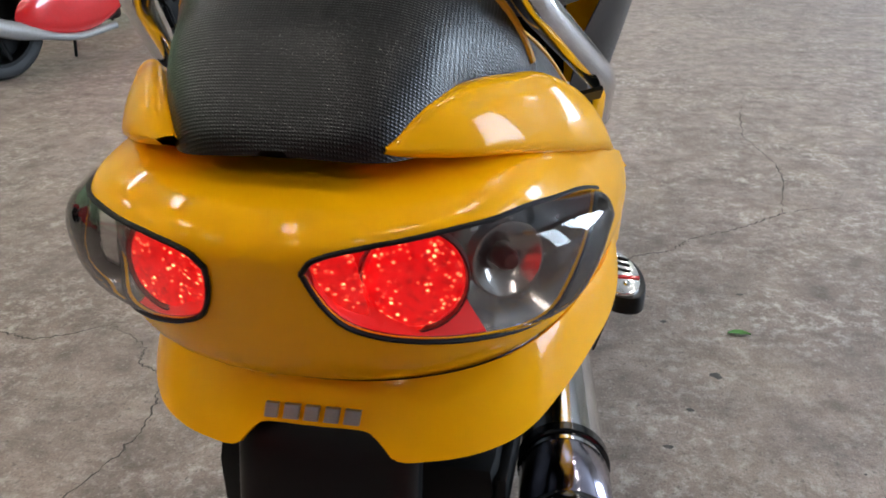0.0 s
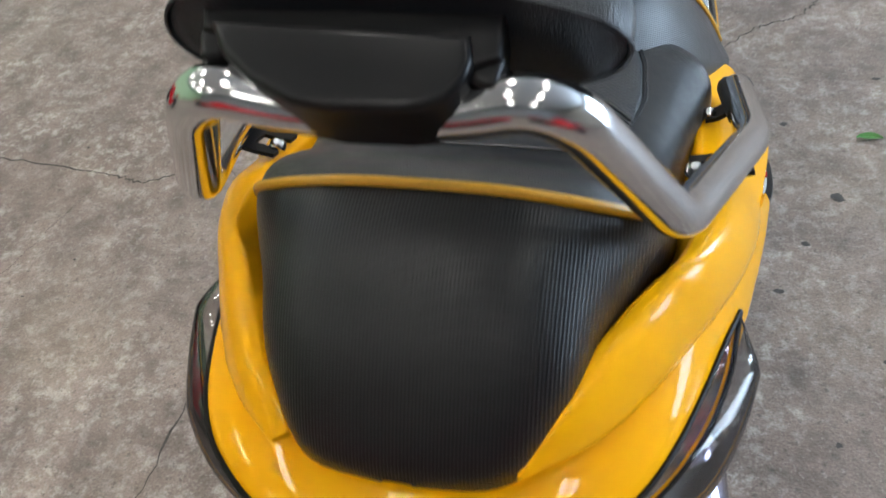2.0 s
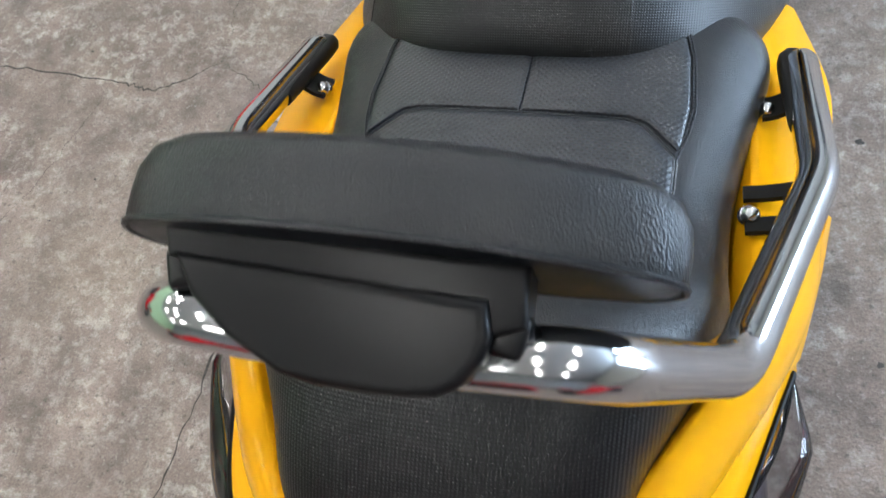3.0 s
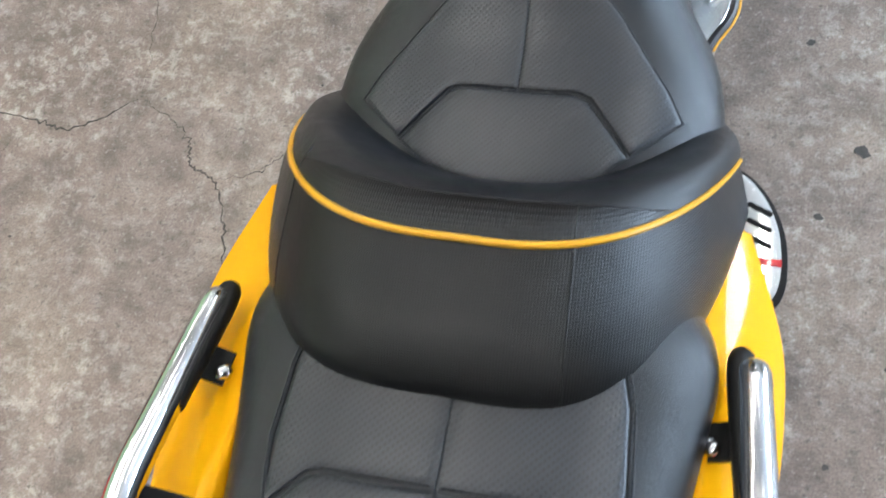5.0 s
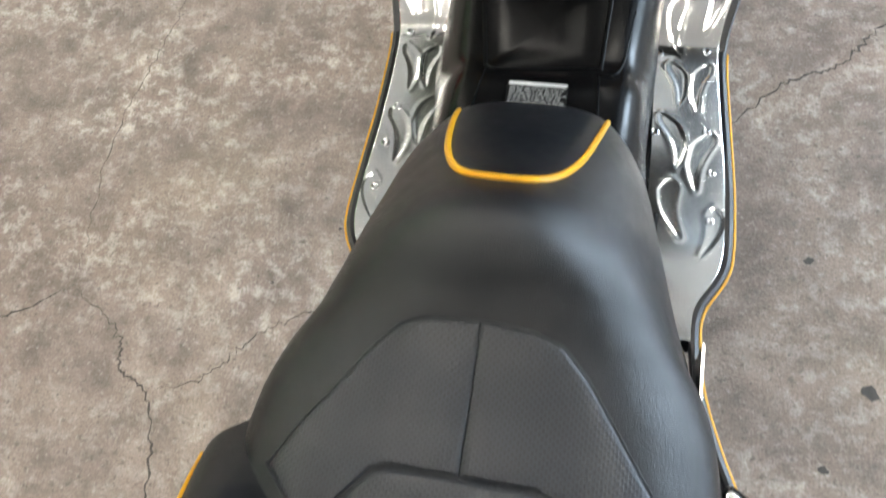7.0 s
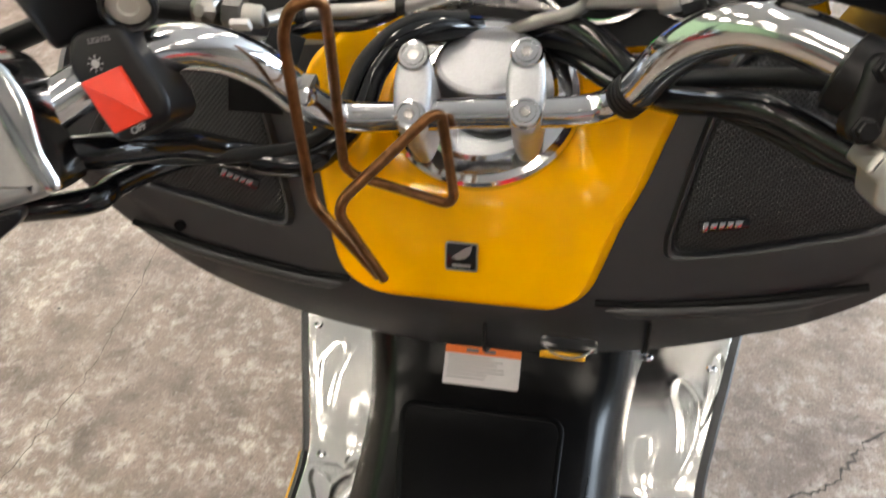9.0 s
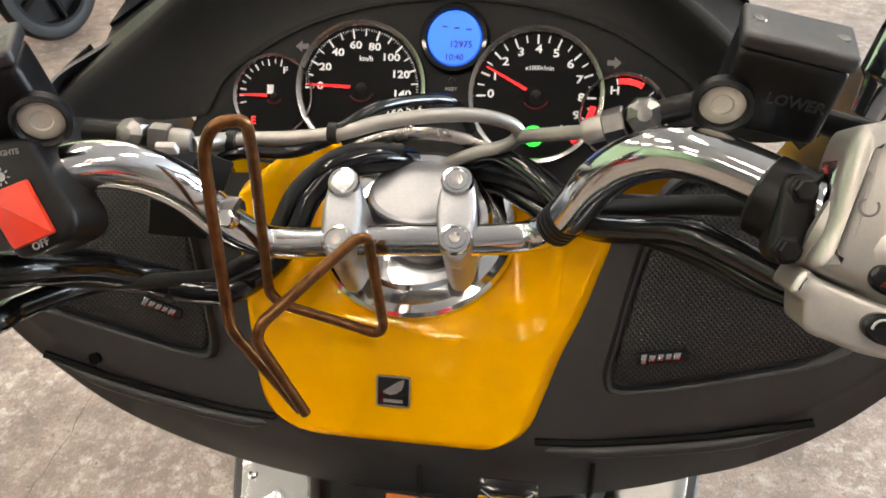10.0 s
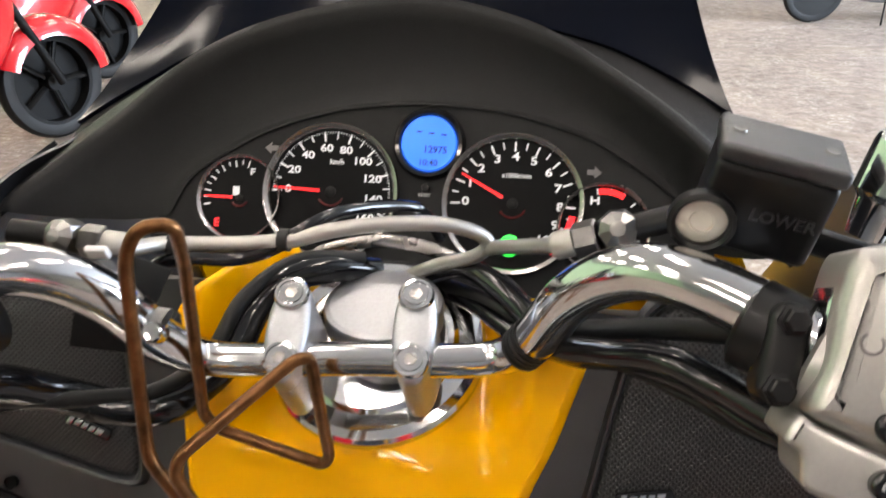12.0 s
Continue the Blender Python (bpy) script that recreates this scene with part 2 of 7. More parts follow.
# ---- building of shapes ----
def finish(me, mat, angle):
    me.materials.append(mat)
    if angle:
        me.shade_smooth()
        if angle < 180:
            me.set_sharp_from_angle(angle=radians(angle))
    return me


def part(name, bm, mat, parent=None, label="", angle=40, fix=True):
    """Links a bmesh as one mesh object under a thing or a part."""
    if fix:
        bmesh.ops.recalc_face_normals(bm, faces=bm.faces)
    me = bpy.data.meshes.new(name)
    bm.to_mesh(me)
    bm.free()
    ob = new(name, finish(me, mat, angle))
    ob.parent = parent
    if label:
        tagged(ob, label)
    return ob


def thing(name, label, category, group="", kind="", at=(0, 0, 0)):
    ob = new(name)
    ob.location = at
    return tagged(ob, label, category, group, kind)


def spline(pts, n, closed=False):
    """n points along a smooth curve through pts."""
    p = [Vector(q) for q in pts]
    k = len(p)
    segs = k if closed else k - 1
    out = []
    for i in range(n):
        u = i / (n if closed else n - 1) * segs
        j = min(int(u), segs - 1)
        f = u - j
        if closed:
            a, b, c, d = (p[(j + o) % k] for o in (-1, 0, 1, 2))
        else:
            b, c = p[j], p[j + 1]
            a = p[j - 1] if j else b * 2 - c
            d = p[j + 2] if j + 2 < k else c * 2 - b
        out.append(0.5 * ((2 * b) + (c - a) * f + (2 * a - 5 * b + 4 * c - d) * f * f + (3 * b - a - 3 * c + d) * f ** 3))
    return out


def table(rows, v):
    """Smooth look-up in rows (key, values...)."""
    n = len(rows)
    if v <= rows[0][0]:
        return rows[0][1:]
    if v >= rows[-1][0]:
        return rows[-1][1:]
    i = next(j for j in range(n - 1) if v < rows[j + 1][0])
    f = (v - rows[i][0]) / (rows[i + 1][0] - rows[i][0])
    res = []
    for c in range(1, len(rows[0])):
        b, d = rows[i][c], rows[i + 1][c]
        h = rows[i + 1][0] - rows[i][0]
        mb = (d - rows[i - 1][c]) / (rows[i + 1][0] - rows[i - 1][0]) if i else (d - b) / h
        md = (rows[i + 2][c] - b) / (rows[i + 2][0] - rows[i][0]) if i + 2 < n else (d - b) / h
        res.append(b * (2 * f ** 3 - 3 * f * f + 1) + d * (3 * f * f - 2 * f ** 3) + h * (mb * (f ** 3 - 2 * f * f + f) + md * (f ** 3 - f * f)))
    return tuple(res)


def sheet(bm, rows, closed=False, skip=None):
    """Quads over a grid of points."""
    vs = [[bm.verts.new(p) for p in r] for r in rows]
    for i in range(len(rows) - 1):
        m = len(rows[i])
        for j in range(m if closed else m - 1):
            if skip and skip(i, j):
                continue
            q = [vs[i][j], vs[i][(j + 1) % m], vs[i + 1][(j + 1) % m], vs[i + 1][j]]
            try:
                bm.faces.new(q)
            except ValueError:
                pass
    return vs


def tube(pts, r, n=None, seg=12, closed=False, bm=None, smooth=True, flat=None):
    """A pipe along a smooth curve; r is one radius or a function of 0..1."""
    bm = bm or bmesh.new()
    if smooth:
        p = spline(pts, n or max(8, 6 * len(pts)), closed)
    else:
        p = [Vector(q) for q in pts]
    k = len(p)
    tang = []
    for i in range(k):
        a, b = (p[i - 1], p[(i + 1) % k]) if closed else (p[max(i - 1, 0)], p[min(i + 1, k - 1)])
        tang.append((b - a).normalized())
    side = tang[0].orthogonal().normalized()
    if flat is not None:
        side = (Vector(flat) - tang[0] * Vector(flat).dot(tang[0])).normalized()
    rings = []
    for i in range(k):
        side = (side - tang[i] * side.dot(tang[i])).normalized()
        up = tang[i].cross(side)
        rad = r(i / (k - 1)) if callable(r) else r
        ra, rb = rad if isinstance(rad, tuple) else (rad, rad)
        rings.append([p[i] + side * ra * math.cos(2 * math.pi * j / seg) + up * rb * math.sin(2 * math.pi * j / seg) for j in range(seg)])
    vs = sheet(bm, rings + ([rings[0]] if closed else []), True)
    if not closed:
        bm.faces.new(vs[0][::-1])
        bm.faces.new(vs[-1])
    return bm


def bent(pts, r, steps=5):
    """A polyline whose corners are rounded to the radius r, as bent wire or pipe is."""
    p = [Vector(q) for q in pts]
    out = [p[0]]
    for a, b, c in zip(p, p[1:], p[2:]):
        u, v = a - b, c - b
        k = min(r, 0.48 * u.length, 0.48 * v.length)
        u, v = b + u.normalized() * k, b + v.normalized() * k
        out += [u * (1 - f) ** 2 + b * 2 * f * (1 - f) + v * f * f for f in (i / steps for i in range(steps + 1))]
    return out + [p[-1]]


def turned(profile, at=(0, 0, 0), axis=(0, 0, 1), seg=32, bm=None, arc=None):
    """A lathed body: profile of (radius, height) along the axis at a place."""
    bm = bm or bmesh.new()
    q = Vector(axis).normalized().to_track_quat("Z", "Y")
    rows = [[Vector(at) + q @ Vector((r * math.cos(2 * math.pi * j / seg), r * math.sin(2 * math.pi * j / seg), h)) for j in range(seg)] for r, h in profile]
    vs = sheet(bm, rows, True)
    if profile[0][0] > 1e-5:
        bm.faces.new(vs[0][::-1])
    if profile[-1][0] > 1e-5:
        bm.faces.new(vs[-1])
    bmesh.ops.remove_doubles(bm, verts=bm.verts, dist=1e-6)
    return bm


def block(size, m=None, bevel=0.003, seg=2, bm=None):
    """A box with rounded edges at the pose m."""
    b = bmesh.new()
    bmesh.ops.create_cube(b, size=1)
    for v in b.verts:
        v.co = Vector((v.co.x * size[0], v.co.y * size[1], v.co.z * size[2]))
    if bevel:
        bmesh.ops.bevel(b, geom=b.edges[:], offset=bevel, segments=seg, affect="EDGES", profile=0.6)
    if m is not None:
        b.transform(m)
    return b


def slab(outline, depth, m=None, bevel=0.0, seg=2):
    """A flat outline (x, y) pulled up by depth, with rounded rims."""
    b = bmesh.new()
    low = [b.verts.new((x, y, 0)) for x, y in outline]
    high = [b.verts.new((x, y, depth)) for x, y in outline]
    b.faces.new(low[::-1])
    b.faces.new(high)
    n = len(outline)
    for i in range(n):
        b.faces.new((low[i], low[(i + 1) % n], high[(i + 1) % n], high[i]))
    bmesh.ops.recalc_face_normals(b, faces=b.faces)
    if bevel:
        rim = [e for e in b.edges if all(v in high for v in e.verts)]
        bmesh.ops.bevel(b, geom=rim, offset=bevel, segments=seg, affect="EDGES", profile=0.6)
    if m is not None:
        b.transform(m)
    return b


def rounded(w, h, r, n=5):
    """Outline of a rounded rectangle."""
    out = []
    for cx, cy, a in ((w / 2 - r, h / 2 - r, 0), (-w / 2 + r, h / 2 - r, 90), (-w / 2 + r, -h / 2 + r, 180), (w / 2 - r, -h / 2 + r, 270)):
        out += [(cx + r * math.cos(radians(a + 90 * i / n)), cy + r * math.sin(radians(a + 90 * i / n))) for i in range(n + 1)]
    return out


def facing(at, normal, up=(0, 0, 1)):
    """Pose of a flat thing: its z along normal, its y towards up."""
    z = Vector(normal).normalized()
    x = Vector(up).cross(z).normalized()
    y = z.cross(x)
    return Matrix.Translation(at) @ Matrix((x, y, z)).transposed().to_4x4()


def words(text, size, m, mat, parent, name, depth=0.0002, spacing=1.0, bold=0.02):
    """Letters as a thin mesh at the pose m, centred."""
    cu = bpy.data.curves.new(name, "FONT")
    cu.body, cu.size, cu.extrude, cu.align_x, cu.align_y, cu.space_character = text, size, depth, "CENTER", "CENTER", spacing
    cu.resolution_u, cu.offset = 3, size * bold
    ob = new(name, cu)
    bpy.context.view_layer.update()
    me = bpy.data.meshes.new_from_object(ob.evaluated_get(bpy.context.evaluated_depsgraph_get()))
    scene.collection.objects.unlink(ob)
    bpy.data.objects.remove(ob)
    me.transform(m)
    me.materials.clear()
    me.materials.append(mat)
    res = tagged(new(name, me), kind="stuff")
    res.parent = parent
    return res


def joined(*bms):
    """One bmesh out of several."""
    out = bmesh.new()
    for b in bms:
        me = bpy.data.meshes.new("join")
        b.to_mesh(me)
        b.free()
        out.from_mesh(me)
        bpy.data.meshes.remove(me)
    return out


def thick(bm, t):
    bmesh.ops.recalc_face_normals(bm, faces=bm.faces)
    bmesh.ops.solidify(bm, geom=bm.faces[:], thickness=t)
    return bm


def corners(pts, n):
    """n points round a closed outline with straight sides and its corners kept."""
    p = [Vector((x, y, 0)) for x, y in pts]
    k = len(p)
    lens = [(p[(i + 1) % k] - p[i]).length for i in range(k)]
    per = [max(1, round(n * l / sum(lens))) for l in lens]
    return [p[i].lerp(p[(i + 1) % k], j / per[i]) for i in range(k) for j in range(per[i])]


def mirrored(pts, s):
    return [Vector((s * p[0], p[1], p[2])) for p in pts]


# ---- the place ----
def build_room():
    floor = tagged(new("floor"), "worn grey concrete workshop floor with chips and cracks", "floor", kind="structure")
    bm = bmesh.new()
    sheet(bm, [[(x, y, 0) for x in (-8, 8)] for y in (-7, 16)])
    slab_ob = part("floor_slab", thick(bm, 0.2), CONCRETE, None, angle=0)
    for v in slab_ob.data.vertices:
        v.co.z = 0.0 if v.co.z > -0.05 and v.co.z < 0.05 else -0.2
    slab_ob.name = "floor"
    bpy.data.objects.remove(floor)
    tagged(slab_ob, "worn grey concrete workshop floor with chips and cracks", "floor", kind="structure")

    # Unseen shell of the room, added to bounce light and be reflected.
    def wall(name, x0, x1, y0, y1, z0, z1, mat, label):
        w = part(name, block((x1 - x0, y1 - y0, z1 - z0), pose((x0 + x1) / 2, (y0 + y1) / 2, (z0 + z1) / 2), 0), mat, None, angle=0)
        tagged(w, label, "wall", kind="structure")

    wall("wall_west", -8.2, -8, -7, 16, 0, 4.2, WALL_GREEN, "pale green painted workshop wall")
    wall("wall_north", -8, 8, 16, 16.2, 0, 4.2, WALL_WHITE, "white painted workshop wall")
    wall("wall_south", -8, 8, -7.2, -7, 0, 4.2, STEEL_PAINT, "unseen dark grey wall added behind to keep the rear dark")
    wall("wall_east_a", 8, 8.2, -7, 2, 0, 4.2, WALL_WHITE, "white wall beside the open doorway")
    wall("wall_east_b", 8, 8.2, 9.2, 16, 0, 4.2, WALL_WHITE, "white wall beside the open doorway")
    wall("wall_east_d", 8, 8.2, 4.6, 6.6, 0, 3.5, WALL_WHITE, "unseen white pier added between the two doorways")
    wall("wall_east_c", 8, 8.2, 2, 9.2, 3.5, 4.2, WALL_WHITE, "white wall above the open doorway")
    c = part("ceiling", block((16.4, 23.4, 0.2), pose(0, 4.5, 4.3), 0), CEILING, None, angle=0)
    tagged(c, "plain grey workshop ceiling", "ceiling", kind="structure")
    g = part("ground", block((40, 40, 0.1), pose(28.3, 5, -0.07), 0), CONCRETE, None, angle=0)
    tagged(g, "pale concrete yard outside the doorway", "ground", kind="structure")
    first = None
    # Lights hang out of view; the rearmost row is added to brighten rear-facing panels.
    for ix in range(4):
        for iy in range(-1, 6):
            m = pose(-5.6 + 2.4 * ix, -0.6 + 2.7 * iy, 4.115)
            if first is None:
                first = thing("ceiling_light", "white fluorescent ceiling light with two tubes", "lamp", "workshop ceiling lights")
                part("housing", block((0.30, 1.25, 0.06), pose(0, 0, 0.05), 0.008), WALL_WHITE, first)
                for sx in (-0.075, 0.075):
                    part("tube", tube([(sx, -0.6, 0), (sx, 0.6, 0)], 0.03, seg=10, smooth=False), TUBE, first, "lit fluorescent tube")
                first.matrix_basis = m
            else:
                copy_thing(first, m)


def ribbon(pts, w, seed, z=0.0012):
    """A ragged dark line lying on the floor."""
    rnd = random.Random(seed)
    p = spline([(x, y, 0) for x, y in pts], 14 * len(pts))
    bm = bmesh.new()
    left, right = [], []
    for i, q in enumerate(p):
        d = (p[min(i + 1, len(p) - 1)] - p[max(i - 1, 0)]).normalized()
        n = Vector((-d.y, d.x, 0))
        j = n * rnd.gauss(0, 0.0035)
        ww = 0.62 * w * (0.35 + 0.9 * rnd.random()) * min(1.0, 0.25 + 4 * min(i, len(p) - 1 - i) / len(p))
        left.append(q + j + n * ww + Vector((0, 0, z)))
        right.append(q + j - n * ww + Vector((0, 0, z)))
    sheet(bm, [left, right])
    return bm


def build_floor_marks():
    cracks = [
        ([(-2.3, 1.55), (-1.75, 1.36), (-1.23, 1.31), (-1.08, 1.29), (-0.93, 1.38)], 0.0042),
        ([(-0.97, 2.6), (-0.93, 2.1), (-0.97, 1.75), (-0.93, 1.38)], 0.0016),
        ([(-0.93, 1.38), (-0.80, 1.30), (-0.77, 1.23), (-0.715, 1.2), (-0.66, 1.10), (-0.64, 0.95), (-0.69, 0.75), (-0.72, 0.4), (-0.8, 0.1)], 0.0040),
        ([(-0.70, 1.20), (-0.60, 1.24), (-0.52, 1.33), (-0.40, 1.40), (-0.2, 1.42), (0.1, 1.5)], 0.0022),
        ([(0.30, 1.86), (0.43, 2.0), (0.54, 2.06), (0.62, 2.16), (0.80, 2.28), (0.95, 2.42), (1.1, 2.5)], 0.0045),
        ([(0.95, 2.42), (1.05, 2.9), (1.0, 3.4), (1.15, 4.2)], 0.0040),
        ([(0.30, 1.86), (0.2, 1.8), (0.1, 1.78)], 0.003),
        ([(-1.45, 0.7), (-1.3, 1.0), (-1.22, 1.3)], 0.0010),
    ]
    for i, (pts, w) in enumerate(cracks):
        ob = part("floor_crack", ribbon(pts, w, i), CRACK, None, angle=0)
        tagged(ob, "dark crack running through the concrete floor", "crack", "cracks in the floor", "structure")
    rnd = random.Random(5)
    spots = [(0.478, 1.62, 0.011), (0.574, 1.39, 0.018), (0.50, 1.25, 0.010), (0.62, 0.98, 0.009), (0.44, 1.12, 0.010), (0.70, 1.80, 0.012), (0.52, 0.8, 0.009)]
    spots += [(rnd.uniform(-1.4, 1.4), rnd.uniform(0, 3), rnd.uniform(0.002, 0.006)) for _ in range(34)]
    bm = bmesh.new()
    for x, y, r in spots:
        k = 9
        vs = [bm.verts.new((x + r * rnd.uniform(0.5, 1.2) * math.cos(2 * math.pi * i / k), y + 0.7 * r * rnd.uniform(0.5, 1.2) * math.sin(2 * math.pi * i / k), 0.0015)) for i in range(k)]
        bm.faces.new(vs)
    tagged(part("floor_stains", bm, STAIN, None, angle=0), "small dark oil spots on the concrete", "stain", kind="stuff")
    bm = bmesh.new()
    rows = []
    for i in range(9):
        u = i / 8
        w = 0.011 * math.sin(math.pi * min(1, u * 0.95 + 0.03)) ** 0.8
        rows.append([(0.632 + 0.056 * u, 1.582 + 0.006 * math.sin(3 * u) + s * w, 0.003 + abs(s) * 0.004) for s in (-1, 0, 1)])
    sheet(bm, rows)
    tagged(part("fallen_leaf", bm, LEAF, None), "small green leaf lying on the concrete floor", "leaf")


build_room()
build_floor_marks()

# ---- the yellow scooter ----
SCOOTER = thing("maxi_scooter", "yellow maxi scooter with black seat and chrome grab rail", "scooter")

PLAN = [(0, 0), (0.06, 0.007), (0.12, 0.035), (0.169, 0.083), (0.201, 0.150), (0.2255, 0.244), (0.2455, 0.345), (0.254, 0.44), (0.252, 0.56), (0.235, 0.66), (0.20, 0.74)]
LEVELS = [  # height, rearmost y, width
    (0.615, 0.376, 0.98), (0.640, 0.374, 0.99), (0.652, 0.366, 1.0), (0.665, 0.344, 1.03), (0.69, 0.311, 1.05), (0.72, 0.295, 1.045), (0.745, 0.286, 1.03), (0.76, 0.280, 1.01),
    (0.79, 0.269, 0.955), (0.812, 0.261, 0.89), (0.826, 0.267, 0.85), (0.838, 0.287, 0.81), (0.846, 0.322, 0.77), (0.851, 0.362, 0.70)]


def plan(s):
    i = min(int(s), len(PLAN) - 2)
    f = s - i
    b, c = PLAN[i], PLAN[i + 1]
    a = PLAN[i - 1] if i else (-c[0], c[1])
    d = PLAN[i + 2] if i + 2 < len(PLAN) else (2 * c[0] - b[0], 2 * c[1] - b[1])
    return [0.5 * (2 * b[k] + (c[k] - a[k]) * f + (2 * a[k] - 5 * b[k] + 4 * c[k] - d[k]) * f * f + (3 * b[k] - a[k] - 3 * c[k] + d[k]) * f ** 3) for k in (0, 1)]


def cowl(s, z, out=0.0):
    """Point of the tail's skin at s along the plan and height z, moved out by that much."""
    def at(s, z):
        yr, k = table(LEVELS, z)
        sg = -1 if s < 0 else 1
        x, dy = plan(abs(s))
        lean = 0.35 + 0.65 * min(1, max(0, (abs(s) - 2.5) / 2.2)) if z < 0.826 else 1.0 - 0.65 * max(0, (0.838 - z) / 0.012) * (1 - min(1, max(0, (abs(s) - 2.5) / 2.2))) if z < 0.838 else 1.0
        return Vector((sg * (1 + (k - 1) * lean) * x, yr + dy, z))
    p = at(s, z)
    if out:
        e = 0.02
        n = (at(s + e, z) - at(s - e, z)).cross(at(s, z + 0.002) - at(s, z - 0.002)).normalized()
        p = p + n * out
    return p


LAMP_TOP = [(0.55, 0.802), (0.7, 0.812), (1.2, 0.818), (1.7, 0.820), (2.2, 0.821), (2.7, 0.820), (3.2, 0.818), (3.6, 0.813), (4.2, 0.801), (4.6, 0.790), (4.95, 0.776)]
LAMP_LOW = [(0.55, 0.802), (0.59, 0.787), (0.7, 0.767), (0.87, 0.751), (1.2, 0.738), (1.7, 0.727), (2.35, 0.716), (2.95, 0.708), (3.5, 0.709), (3.9, 0.727), (4.3, 0.747), (4.95, 0.776)]
S0, S1 = LAMP_TOP[0][0], LAMP_TOP[-1][0]


def lamp_edge(rows, s):
    return table(rows, abs(s))[0]


DISC = (0.0925, 0.3225, 0.7705)


def build_tail():
    # cowl with two lamp openings
    bm = bmesh.new()
    ss = sorted(set([i * 0.115 for i in range(56)] + [S0, S1]))
    ss = [-s for s in ss[:0:-1]] + ss
    low = 0.644
    crest = [(0, 0.851), (2.8, 0.849), (3.4, 0.845), (4.0, 0.838), (4.4, 0.828), (5.4, 0.804), (6.4, 0.764)]
    rows = []
    n1, n2, n3 = 12, 6, 8
    for r in range(n1 + n2 + n3 + 1):
        row = []
        for s in ss:
            a = min(max(abs(s), S0), S1)
            zu, zl = lamp_edge(LAMP_TOP, a), lamp_edge(LAMP_LOW, a)
            top = table(crest, abs(s))[0]
            if abs(s) > S1:
                zu = zl = min(zu, 0.5 * (top + low))
            if r <= n1:
                f = r / n1
                z = top + (zu - top) * f
            elif r <= n1 + n2:
                z = zu + (zl - zu) * (r - n1) / n2
            else:
                z = zl + (low - zl) * (r - n1 - n2) / n3
            row.append(cowl(s, z))
        rows.append(row)

    def hole(i, j):
        mid = abs(ss[j] + ss[j + 1]) / 2
        return n1 <= i < n1 + n2 and S0 < mid < S1
    sheet(bm, rows, skip=hole)
    bmesh.ops.remove_doubles(bm, verts=bm.verts, dist=1e-5)
    part("tail_cowl", thick(bm, 0.003), YELLOW, SCOOTER, "glossy yellow tail cowl", 50)

    # flared skirt below, cut away over the mudguard
    bm = bmesh.new()
    cut = [(0, 0.617), (0.75, 0.615), (0.95, 0.606), (1.15, 0.592), (1.6, 0.588), (2.4, 0.585), (3.2, 0.586), (4.0, 0.594), (4.8, 0.597), (5.6, 0.600), (7.4, 0.605)]
    ss = [i * 0.1 - 7.4 for i in range(149)]
    rows = []
    for f in (0, 0.12, 0.3, 0.5, 0.7, 0.88, 1.0):
        row = []
        for s in ss:
            zb = table(cut, abs(s))[0]
            z = 0.651 + (zb - 0.651) * f
            x, dy = plan(abs(s))
            yr = table([(0.55, 0.316), (0.585, 0.328), (0.60, 0.334), (0.625, 0.346), (0.640, 0.3535), (0.648, 0.3585), (0.652, 0.3625)], z)[0]
            k = table([(0.55, 1.015), (0.60, 0.995), (0.64, 0.965), (0.668, 0.94)], z)[0] + 0.05 * min(1, max(0, (abs(s) - 3.2) / 2.4))
            row.append(Vector(((1 if s >= 0 else -1) * k * x, yr + 0.82 * dy, z)))
        rows.append(row)
    sheet(bm, rows)
    part("tail_skirt", thick(bm, 0.004), YELLOW, SCOOTER, "yellow flared skirt under the tail lamps", 60)

    # maker's badge as plain metal bars
    for i, w in enumerate((0.011, 0.013, 0.012, 0.012, 0.013)):
        x = -0.040 + 0.0172 * i + 0.006
        part("badge_bar", slab([(-w / 2 - 0.001, -0.0065), (w / 2 - 0.001, -0.0065), (w / 2 + 0.001, 0.0065), (-w / 2 + 0.001, 0.0065)], 0.004, pose(x, 0.3425, 0.6305, 76, 0, 0), 0.0008), ALLOY, SCOOTER, "chrome badge bar")

    # mudguard, plate holder and inner parts
    bm = bmesh.new()
    rows = []
    for i in range(9):
        y, z, w, h = table([(0, 0.37, 0.615, 0.072, 0.02), (1, 0.345, 0.60, 0.082, 0.025), (3, 0.325, 0.53, 0.085, 0.03), (5, 0.29, 0.42, 0.08, 0.03), (8, 0.24, 0.30, 0.075, 0.03)], i)
        rows.append([Vector((w * math.copysign(abs(math.cos(a)) ** 0.5, math.cos(a)), y + h * (1 - abs(math.sin(a)) ** 0.6) + 0.02, z)) for a in [math.pi * j / 18 for j in range(19)]])
    sheet(bm, rows)
    part("rear_mudguard", thick(bm, 0.004), SATIN, SCOOTER, "black plastic rear mudguard", 60)
    for i in range(2):
        part("inner_frame", block((0.30, 0.34, 0.16), pose(0, 0.60, 0.60 - 0.17 * i), 0.03), MATT, SCOOTER)
    # rear wheel
    wheel(SCOOTER, (0.0, 0.62, 0.27), 0.27, 0.075, MATT)
    part("swing_arm", joined(block((0.05, 0.42, 0.09), pose(-0.12, 0.80, 0.31), 0.02), block((0.16, 0.30, 0.20), pose(-0.06, 0.98, 0.34), 0.05)), STEEL_PAINT, SCOOTER)

